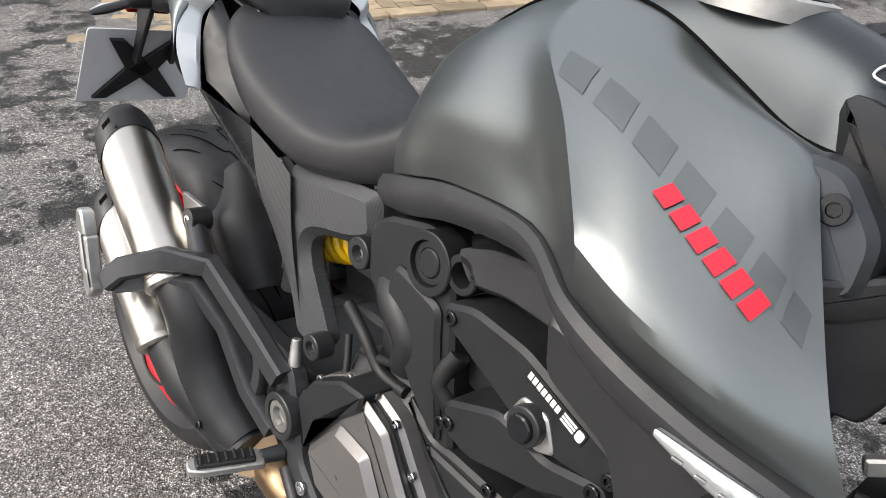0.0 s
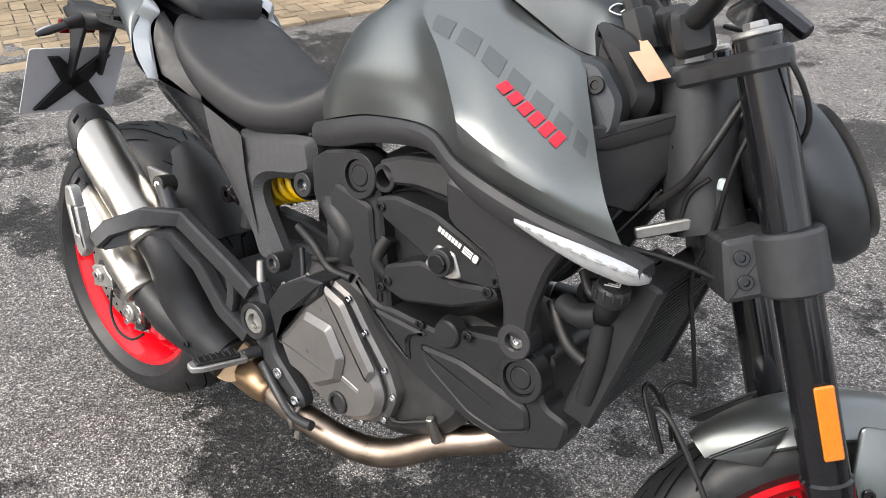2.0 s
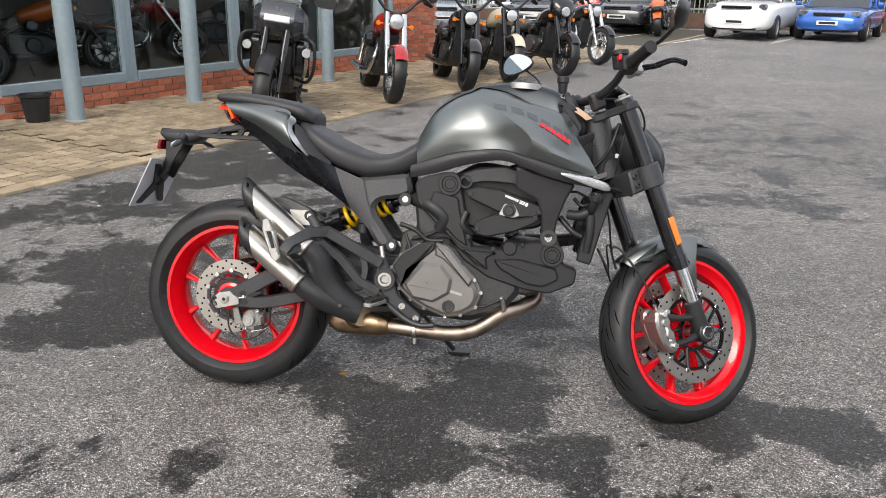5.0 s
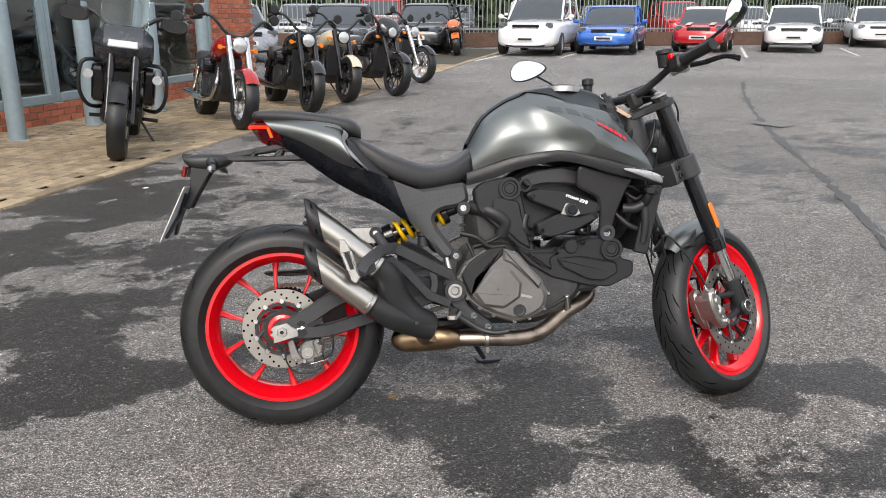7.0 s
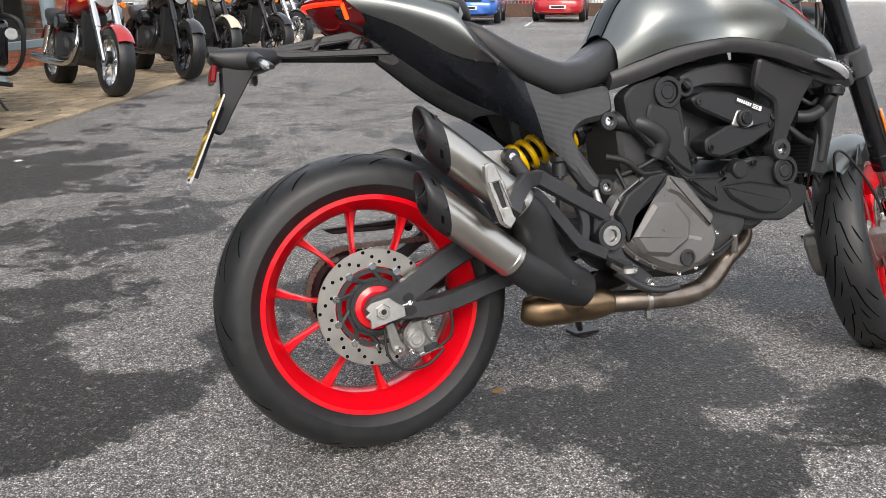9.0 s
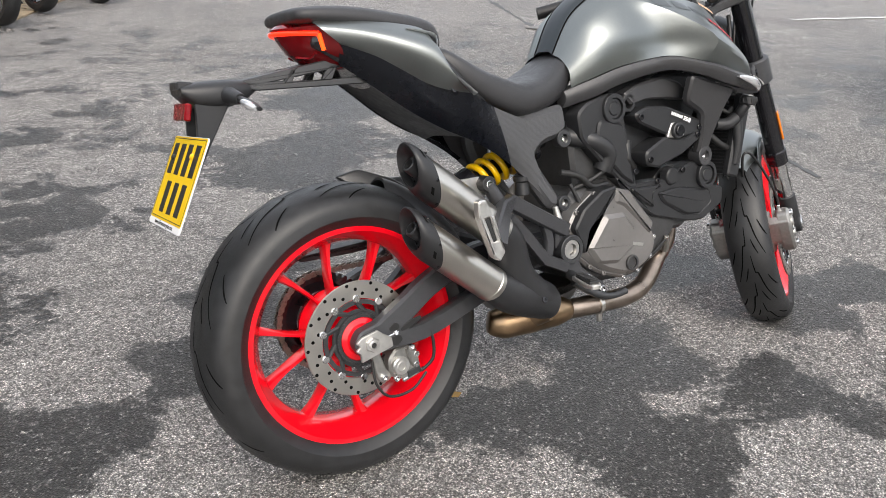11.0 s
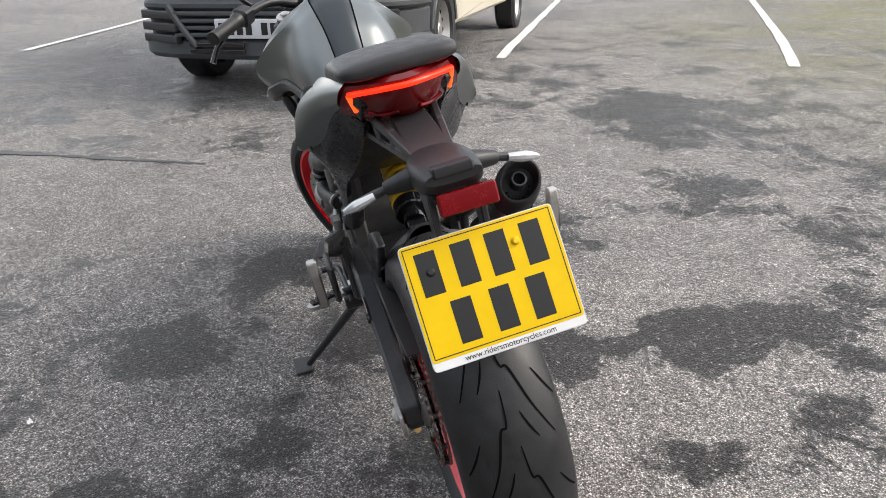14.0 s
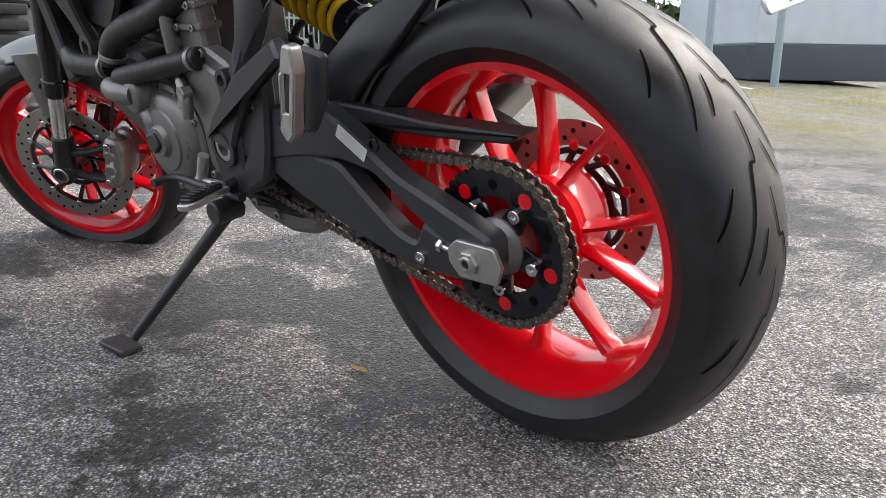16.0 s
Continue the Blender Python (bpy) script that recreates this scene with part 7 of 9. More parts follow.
for a, b, e in ((GR, Vector((1.222, -0.235, 1.092)), -1), (GL, Vector((0.93, 0.225, 1.008)), 1)):
    dd = (b - a).normalized()
    bm = NB()
    q = Vector((0, 1, 0)).rotation_difference(dd).to_matrix().to_4x4()
    prof = [(0.0, 0.0), (0.017, 0.001), (0.018, 0.004)]
    for k in range(9):
        prof += [(0.0165, 0.008 + k * 0.011), (0.0172, 0.013 + k * 0.011)]
    prof += [(0.021, 0.112), (0.021, 0.118), (0.0, 0.119)]
    lathe(bm, prof, 24, Matrix.Translation(a) @ q)
    part("grip", bm, M_RUBBER, hbar, "black ribbed rubber grip", 40)
    bm = NB()
    c = a + dd * 0.145
    box(bm, (0.045, 0.05, 0.045), Matrix.Translation(c) @ q, 0.008)
    part("switch_block", bm, M_BLACK, hbar, "black switch block")
    if e < 0:
        bm = NB()
        box(bm, (0.010, 0.018, 0.018), Matrix.Translation(c + Vector((-0.026, 0.0, 0.02))) @ q, 0.003)
        part("stop_switch", bm, M_RED, hbar, "red stop switch")
    fwd = FW.to_3x3() @ Vector((1, 0, 0))
    # lever
    tip = Vector((1.358, -0.338, 1.088)) if e < 0 else Vector((0.945, 0.325, 0.915))
    root = a + dd * 0.150 + fwd * 0.045 + Vector((0, 0, -0.018))
    mid = root.lerp(tip, 0.35) + fwd * 0.012
    bm = NB()
    tube(bm, [root, mid, root.lerp(tip, 0.42) + Vector((0, 0, 0.004)), root.lerp(tip, 0.75) + Vector((0, 0, 0.012)), tip], [0.012, 0.010, 0.009, 0.008, 0.010], 10, flat=0.7)
    part("lever", bm, M_BLACK_GLOSS, hbar, "black hand lever", 60)
    bm = NB()
    box(bm, (0.035, 0.035, 0.032), Matrix.Translation(root - fwd * 0.01) @ q, 0.006)
    cyl(bm, root + dd * 0.0 - fwd * 0.01, root + dd * 0.045 - fwd * 0.012, 0.013)
    part("master_cylinder", bm, M_ALLOY if e < 0 else M_BLACK, hbar, "lever mount and master cylinder")
bm = NB()
cyl(bm, (1.205, -0.175, 1.085), (1.200, -0.178, 1.125), 0.022, 0.024, 20, 0.003)
pot = part("front_fluid_pot", bm, M_BLACK, bike, "dark front brake fluid reservoir")
bm = NB()
cyl(bm, (1.200, -0.178, 1.125), (1.198, -0.179, 1.140), 0.027, 0.026, 20, 0.003)
part("lid", bm, M_BLACK, pot)
bm = NB()
cyl(bm, (1.049, 0.10, 1.03), (1.049, 0.10, 1.065), 0.013, 0.016)
cyl(bm, (1.049, 0.10, 1.065), (1.049, 0.10, 1.088), 0.020, 0.020, 20, 0.003)
part("clutch_fluid_pot", bm, M_BLACK, bike, "small black clutch fluid reservoir")
# mirrors on long stalks
for e, root, c, nrm in ((1, Vector((0.985, 0.185, 1.03)), Vector((0.885, 0.300, 1.145)), Vector((-0.62, -0.62, 0.25))), (-1, Vector((1.212, -0.195, 1.095)), Vector((1.325, -0.36, 1.215)), Vector((-0.70, 0.15, 0.12)))):
    bm = NB()
    nrm = nrm.normalized()
    tube(bm, [root, root.lerp(c, 0.5) + Vector((0.03, 0, 0.0)), c - nrm * 0.02], [0.007, 0.006, 0.007], 10, flat=0.6)
    mi = part("mirror", bm, M_BLACK, bike, "black handlebar mirror on a slim stalk", 60)
    side = Vector((0, 0, 1)).cross(nrm).normalized()
    upv = nrm.cross(side)
    out = [(0.075 * math.cos(t) * (1 + 0.12 * math.cos(t)), 0.040 * math.sin(t) * (1 - 0.22 * math.cos(t))) for t in (2 * math.pi * k / 32 for k in range(32))]

    def rg(k, dep):
        return [c + side * x * k + upv * z * k + nrm * dep for x, z in out]
    bm = NB()
    faces(bm, [rg(0.3, -0.028), rg(0.75, -0.02), rg(1.0, -0.004), rg(1.0, 0.0), rg(0.95, 0.001)])
    part("shell", bm, M_BLACK, mi, "", 50)
    bm = NB()
    faces(bm, [rg(0.94, 0.0015), rg(0.93, 0.003)])
    part("mirror_glass", bm, M_MIRROR, mi)
# cables from the headstock
for pts, r in (([(1.225, -0.050, 0.935), (1.205, -0.070, 0.87), (1.185, -0.062, 0.83), (1.15, -0.055, 0.79)], 0.0055), ([(1.25, -0.05, 0.94), (1.235, -0.06, 0.86), (1.225, -0.04, 0.78), (1.207, -0.017, 0.70), (1.222, 0.0, 0.62), (1.235, 0.024, 0.536)], 0.0032), ([(1.18, -0.03, 1.01), (1.26, -0.09, 1.0), (1.30, -0.06, 0.93), (1.27, -0.02, 0.85)], 0.0032), ([(1.235, 0.024, 0.536), (1.222, -0.02, 0.556), (1.214, -0.046, 0.545), (1.224, -0.02, 0.50), (1.23, -0.007, 0.459)], 0.003), ([(1.15, -0.10, 0.745), (1.22, -0.07, 0.735), (1.28, -0.05, 0.715)], 0.004), ([(1.21, -0.05, 0.84), (1.19, -0.05, 0.815), (1.185, -0.045, 0.78)], 0.003)):
    bm = NB()
    tube(bm, pts, r, 8)
    part("cable", bm, M_RUBBER, bike, "black cable at the headstock", 60)
bm = NB()
box(bm, (0.012, 0.010, 0.014), at(1.225, -0.045, 0.836), 0.002)
part("connector", bm, mat("pale_connector", (0.5, 0.58, 0.6), 0.5, 0, 0.1, 80), bike, "pale blue plastic connector")


# ---- marks on the tank: plain shapes in the colours of the lettering ----
def on_tank(u, v, s=-1):
    """A point of the tank's front skin; u along, v from the spine to the lower edge."""
    g = WING_FINE[s]
    a, b = u * 5, v * 5
    i, j = min(int(a), len(g) - 2), min(int(b), len(g[0]) - 2)
    fa, fb = a - i, b - j
    p = g[i][j] * (1 - fa) * (1 - fb) + g[i + 1][j] * fa * (1 - fb) + g[i][j + 1] * (1 - fa) * fb + g[i + 1][j + 1] * fa * fb
    n = (g[i + 1][j] - g[i][j]).cross(g[i][j + 1] - g[i][j]).normalized()
    return p, n if n.y * s > 0 else -n


WING_FINE = {s: patch([[(x, s * y, z) for x, y, z in r] for r in WING], 5, 5) for s in (-1, 1)}


def mark(name, corner, run, rise, material, lift, s):
    """A slanted patch on the tank: its corner, the way it runs and the way it rises, in the skin's own grid."""
    bm = NB()
    rows = []
    for k in range(7):
        r = []
        for i in range(6):
            p, n = on_tank(max(0.0, corner[0] + run[0] * k / 6 + rise[0] * i / 5), corner[1] + run[1] * k / 6 + rise[1] * i / 5, s)
            r.append(p + n * lift)
        rows.append(r)
    faces(bm, rows, close=False)
    part(name, bm, material, bike, "", 60)


for s in (-1, 1):
    for k in range(6):
        f = k / 6
        u, v = 1.34 + 1.24 * f, 2.06 + 0.43 * f
        mark("red_mark", (u, v), (0.155, 0.06), (0.27 + 0.05 * f, -0.16), M_RED_DECAL, 0.0022, s)
    for k in range(7):
        f = k / 7
        u, v = 0.12 + 3.35 * f, 1.50 + 1.04 * f
        mark("dark_mark", (u, v), (0.36, 0.11), (0.26, -0.34 + 0.14 * f), M_DECAL, 0.0006, s)
# grooves beside the tank's middle panel, as black tubes for the shade in them
bm = NB()
for s in (-1, 1):
    ln = curve([(x, s * w, z + 0.001) for x, w, z in EDGE], 5)
    tube(bm, ln, 0.0017, 6, 1)
part("tank_seam", bm, M_SHADE_BLACK, bike)
# stitching on the seat and seat piping
bm = NB()
tube(bm, curve([(0.245, -0.105, 0.872), (0.336, -0.124, 0.808), (0.431, -0.118, 0.77), (0.52, -0.103, 0.772), (0.59, -0.08, 0.81)], 6), 0.0012, 6, 1)
tube(bm, curve([(0.245, 0.105, 0.872), (0.336, 0.124, 0.808), (0.431, 0.118, 0.77), (0.52, 0.103, 0.772), (0.59, 0.08, 0.81)], 6), 0.0012, 6, 1)
part("seat_seam", bm, M_SHADE_BLACK, bike)


# ---- the place round it ----
M_BRICK = mat("red_brick", (0.42, 0.13, 0.07), 0.85, 0, 0.3, 30, 0.5, 200)
M_MORTAR = mat("mortar", (0.38, 0.34, 0.30), 0.9, 0, 0.2, 40)
M_PAVER = mat("buff_paver", (0.30, 0.235, 0.155), 0.85, 0, 0.3, 14, 0.5, 250)
M_JOINT = mat("paver_joint", (0.06, 0.055, 0.04), 0.95, 0, 0.3, 30)
M_BLUEGREY = mat("blue_grey_coated_metal", (0.27, 0.34, 0.38), 0.4, 0.1, 0.08, 20)
M_GLASS = glassy("window_glass", (0.72, 0.80, 0.80), 0.01)
M_INTERIOR = mat("showroom_wall", (0.16, 0.15, 0.14), 0.8, 0, 0.2, 2)
M_SHOPFLOOR = mat("showroom_floor", (0.25, 0.18, 0.10), 0.35, 0, 0.2, 3)
M_LINE = mat("worn_white_line", (0.62, 0.62, 0.60), 0.8, 0, 0.25, 12)
M_GALV = mat("galvanised_steel", (0.33, 0.35, 0.35), 0.5, 0.5, 0.15, 20)
M_CARGLASS = mat("car_glass", (0.045, 0.055, 0.065), 0.05, 0, 0.1, 3, coat=0.6)
M_HEADLAMP = mat("headlamp_glass", (0.55, 0.57, 0.58), 0.1, 0.4, 0.2, 40, coat=1.0)
M_CARLAMP = mat("car_lamp_glass", (0.20, 0.215, 0.23), 0.08, 0.5, 0.3, 30, coat=1.0)
M_DARKPLASTIC = mat("dark_grey_bumper", (0.055, 0.06, 0.064), 0.55, 0, 0.12, 20, 0.2, 400)
M_CREAM = mat("cream_van_paint", (0.66, 0.60, 0.48), 0.35, 0, 0.08, 6, coat=0.3)
M_VANWHITE = mat("white_van_paint", (0.74, 0.74, 0.73), 0.3, 0, 0.05, 6, coat=0.4)
M_GRASS = mat("rough_grass", (0.09, 0.13, 0.03), 0.9, 0, 0.4, 8, 0.5, 60)
M_LEAF = mat("hedge_leaf", (0.04, 0.065, 0.025), 0.7, 0, 0.5, 6)

UX = Vector((0.38, 0.925, 0.0155 * 0.925)).normalized()
ZX = Vector((0, -0.0155, 1)).normalized()
NX = ZX.cross(UX).normalized()
P2 = Vector((-2.9, 5.92, gz(5.92)))
SHOP = Matrix((UX, NX, ZX)).transposed().to_4x4()
SHOP.translation = P2


def along(a, b, z=0.0):
    """A point a metres along the shop front from a pillar and b metres behind the pillars."""
    return SHOP @ Vector((a, b, z))


# pavers in front of the shop: a bed with single blocks on it
KB = -1.84


def kerb_edge(a):
    return KB - 0.02 * math.sin(a * 0.8)


bm = NB()
pts = [along(-9, 0.60, 0.004)] + [along(20, 0.60, 0.004)] + [along(a, kerb_edge(a), 0.004) for a in (20, 14, 10, 7, 5, 3, 1, -0.5, -1.5, -2.5, -3.5, -4.5, -6, -9)]
f = bm.faces.new([bm.verts.new(p) for p in pts])
paving = tagged(part("pavement", bm, M_JOINT), "buff block paving in front of the shop", "paving", kind="structure")


def paver_mesh(lx, ly):
    bm = NB()
    slab(bm, [(-lx / 2, -ly / 2), (lx / 2, -ly / 2), (lx / 2, ly / 2), (-lx / 2, ly / 2)], -0.012, 0.0, 0.003, Matrix.Rotation(radians(-90), 4, 'X'), 0)
    me = bpy.data.meshes.new("paver")
    bmesh.ops.recalc_face_normals(bm, faces=bm.faces)
    bm.to_mesh(me)
    bm.free()
    me.materials.append(M_PAVER_EACH)
    return me


def vary_each(base, name, span):
    """A copy of a material whose brightness changes from object to object."""
    m = base.copy()
    m.name = name
    n, l = m.node_tree.nodes, m.node_tree.links
    b = n["Principled BSDF"]
    src = b.inputs["Base Color"].links[0].from_socket
    info = n.new("ShaderNodeObjectInfo")
    r = n.new("ShaderNodeMapRange")
    r.inputs[3].default_value, r.inputs[4].default_value = 1 - span, 1 + span
    l.new(info.outputs["Random"], r.inputs[0])
    v = n.new("ShaderNodeVectorMath")
    v.operation = 'SCALE'
    l.new(src, v.inputs[0])
    l.new(r.outputs[0], v.inputs["Scale"])
    l.new(v.outputs[0], b.inputs["Base Color"])
    return m


M_PAVER_EACH = vary_each(M_PAVER, "buff_paver_single", 0.28)
M_BRICK_EACH = vary_each(M_BRICK, "red_brick_single", 0.3)
PV = paver_mesh(0.191, 0.091)
rest = NB()
rp_ = random.Random(4)
count = 0
for i in range(-92, 124):
    for j in range(0, 26):
        k = (i - j) % 4
        if k not in (0, 3):
            continue
        a = i * 0.1 + (0.1 if k == 0 else 0.05)
        b = 0.56 - (j + (0.5 if k == 0 else 1.0)) * 0.1
        if b < kerb_edge(a) or a > 12:
            continue
        m = SHOP @ Matrix.Translation((a, b, 0.014 + rp_.uniform(-0.002, 0.002))) @ Matrix.Rotation(rp_.uniform(-0.012, 0.012) + (0 if k == 0 else math.pi / 2), 4, 'Z') @ Matrix.Rotation(rp_.uniform(-0.01, 0.01), 4, 'X')
        if -2.2 < a < 0.6 and count < 300:
            o = new("paver", PV)
            o.parent = paving
            o.matrix_basis = m
            count += 1
        else:
            vs = []
            for z in (0.0,):
                vs = [rest.verts.new(m @ Vector((x, y, z))) for x, y in ((-0.0955, -0.0455), (0.0955, -0.0455), (0.0955, 0.0455), (-0.0955, 0.0455))]
            lo = [rest.verts.new(m @ Vector((x, y, -0.010))) for x, y in ((-0.0955, -0.0455), (0.0955, -0.0455), (0.0955, 0.0455), (-0.0955, 0.0455))]
            rest.faces.new(vs)
            for k in range(4):
                rest.faces.new((vs[k], lo[k], lo[(k + 1) % 4], vs[(k + 1) % 4]))


def island_vary(base, name, span):
    m = base.copy()
    m.name = name
    n, l = m.node_tree.nodes, m.node_tree.links
    b = n["Principled BSDF"]
    src = b.inputs["Base Color"].links[0].from_socket
    geo = n.new("ShaderNodeNewGeometry")
    r = n.new("ShaderNodeMapRange")
    r.inputs[3].default_value, r.inputs[4].default_value = 1 - span, 1 + span
    l.new(geo.outputs["Random Per Island"], r.inputs[0])
    v = n.new("ShaderNodeVectorMath")
    v.operation = 'SCALE'
    l.new(src, v.inputs[0])
    l.new(r.outputs[0], v.inputs["Scale"])
    l.new(v.outputs[0], b.inputs["Base Color"])
    return m


tagged(part("paver_field", rest, island_vary(M_PAVER, "buff_paver_field", 0.28), paving), kind="stuff")
# kerb stones between paving and asphalt
a = -8.0
while a < 18:
    L = 0.44 if a > -2 else 0.3
    p, q = along(a, kerb_edge(a) - 0.03, 0.0), along(a + L - 0.01, kerb_edge(a + L) - 0.03, 0.0)
    bm = NB()
    m = Matrix.Translation((p + q) / 2 + Vector((0, 0, 0.006))) @ (q - p).to_track_quat('X', 'Z').to_matrix().to_4x4()
    box(bm, ((q - p).length, 0.14, 0.03), m, 0.004)
    part("kerb_stone", bm, M_PAVER_EACH, paving)
    a += L

# shop front: brick plinth, frames, panes, brick pier, interior
WB = 0.62
bm = NB()
for a0, a1 in ((-1.9, 4.85),):
    box(bm, (a1 - a0, 0.22, 0.24), SHOP @ Matrix.Translation(((a0 + a1) / 2, WB + 0.06, 0.12)), 0.004)
plinth = tagged(part("wall_shop", bm, M_MORTAR), "red brick plinth below the shop windows", "wall", kind="structure")
bme = NB()
box(bme, (0.205, 0.02, 0.062), I4, 0.003)
brick_me = bpy.data.meshes.new("brick")
bmesh.ops.recalc_face_normals(bme, faces=bme.faces)
bme.to_mesh(brick_me)
bme.free()
brick_me.materials.append(M_BRICK_EACH)
for r in range(3):
    for i in range(33):
        a = -1.85 + i * 0.215 + (0.107 if r % 2 else 0)
        if a > 4.75:
            continue
        o = new("brick", brick_me)
        o.parent = plinth
        o.matrix_basis = SHOP @ Matrix.Translation((a, WB - 0.055, 0.045 + r * 0.075))
# pier
bm = NB()
box(bm, (1.36, 0.5, 3.2), SHOP @ Matrix.Translation((5.63, WB + 0.2, 1.6)), 0.005)
box(bm, (0.3, 7.0, 3.2), SHOP @ Matrix.Translation((6.1, WB + 3.95, 1.6)), 0.005)
pier = tagged(part("wall_pier", bm, M_MORTAR), "red brick pier between the shop windows", "wall", kind="structure")
prest = NB()
n = 0
for r in range(42):
    for i in range(9):
        a = 5.05 + i * 0.215 + (0.107 if r % 2 else 0)
        if a > 6.25:
            continue
        for side in (0, 1):
            if side == 0:
                m = SHOP @ Matrix.Translation((a, WB - 0.055, 0.045 + r * 0.075))
            else:
                if i > 1:
                    continue
                m = SHOP @ Matrix.Translation((4.945, WB + 0.08 + i * 0.215 - (0.1 if r % 2 else 0), 0.045 + r * 0.075)) @ Matrix.Rotation(radians(90), 4, 'Z')
            if 0 <= r < 30 and n < 280:
                o = new("brick", brick_me)
                o.parent = pier
                o.matrix_basis = m
                n += 1
            else:
                box(prest, (0.205, 0.02, 0.062), m, 0.002)
tagged(part("brick_field", prest, island_vary(M_BRICK, "red_brick_field", 0.3), pier), kind="stuff")
# frames and panes
edges = [-9.0, -6.4, -4.9, -3.4, -1.95, -0.35, 1.3, 3.1, 4.93]
wi = 0
for a0, a1 in list(zip(edges, edges[1:])):
    wi += 1
    z0 = 0.24 if a0 > -2 else 0.03
    w = thing("window_%d" % wi, "large shop window in a blue-grey metal frame", "window", SHOP, kind="structure")
    for nm, size, pos in (("window_frame", (0.08, 0.09, 3.0 - z0), (a0 + 0.04, WB, (3.0 + z0) / 2)), ("window_frame", (0.08, 0.09, 3.0 - z0), (a1 - 0.04, WB, (3.0 + z0) / 2)), ("window_sill", (a1 - a0 - 0.17, 0.11, 0.10), ((a0 + a1) / 2, WB - 0.01, z0 + 0.05)), ("transom", (a1 - a0 - 0.17, 0.07, 0.08), ((a0 + a1) / 2, WB, 2.6))):
        bm = NB()
        box(bm, size, Matrix.Translation(pos), 0.006)
        part(nm, bm, M_BLUEGREY, w)
    bm = NB()
    box(bm, (a1 - a0 - 0.17, 0.012, 2.86 - z0), Matrix.Translation(((a0 + a1) / 2, WB + 0.005, (2.96 + z0 + 0.1) / 2)), 0.001)
    part("pane", bm, M_GLASS, w).visible_shadow = False
    bm = NB()
    box(bm, (a1 - a0 - 0.3, 0.002, 0.10), Matrix.Translation(((a0 + a1) / 2, WB - 0.004, 1.62)), 0.0005)
    part("frosted_band", bm, M_BLUEGREY, w, "pale band across the glass")
    for k in range(3):
        bm = NB()
        box(bm, (0.22, 0.001, 0.04), Matrix.Translation((a0 + 0.5 + k * 0.26, WB - 0.0065, 1.62)), 0.0002)
        part("print_bar", bm, M_INK_AND_SHADE, w)
bm = NB()
box(bm, (15.3, 0.3, 0.9), SHOP @ Matrix.Translation((-1.4, WB + 0.1, 3.45)), 0.01)
tagged(part("fascia", bm, M_BLUEGREY), "blue-grey panel above the shop windows", "fascia", kind="structure")
bm = NB()
box(bm, (15, 0.2, 3.0), SHOP @ Matrix.Translation((-1.5, WB + 7, 1.5)), 0.01)
box(bm, (0.2, 7, 3.0), SHOP @ Matrix.Translation((-9.2, WB + 3.5, 1.5)), 0.01)
tagged(part("wall_showroom", bm, M_INTERIOR), "dim grey walls inside the showroom", "wall", kind="structure")
bm = NB()
box(bm, (15, 6.9, 0.02), SHOP @ Matrix.Translation((-1.6, WB + 3.5, 0.03)), 0.002)
tagged(part("floor_showroom", bm, M_SHOPFLOOR), "brown showroom floor behind the glass", "floor", kind="structure")
bm = NB()
box(bm, (15.2, 7.0, 0.2), SHOP @ Matrix.Translation((-1.6, WB + 3.6, 3.15)), 0.002)
tagged(part("ceiling", bm, M_INTERIOR), "dim showroom ceiling", "ceiling", kind="structure")

# pillars
bm = NB()
cyl(bm, (0, 0, 0), (0, 0, 1.35), 0.085, seg=28, bev=0.012)
cyl(bm, (0, 0, 0), (0, 0, 0.02), 0.10, seg=28, bev=0.004)
post0 = part("pillar", bm, M_BLUEGREY, None)
tagged(post0, "blue-grey round steel post on the paving", "post", "posts before the shop")
post0.matrix_basis = Matrix.Translation(along(0, 0, 0.012))
for a in (-7.0, -5.6, -4.3, -2.9, -1.5, 1.15, 2.42, 3.65):
    copy_thing(post0, Matrix.Translation(along(a, 0, 0.012)))
bm = NB()
lathe(bm, [(0.10, 0.0), (0.13, 0.24), (0.145, 0.25), (0.145, 0.27), (0.125, 0.27), (0.11, 0.20), (0.0, 0.20)], 28, Matrix.Translation(along(-1.75, 0.22, 0.014)) @ Matrix.Rotation(radians(90), 4, 'X'))
tagged(part("plant_pot", bm, M_BLACK), "black plastic plant pot on the paving", "pot")


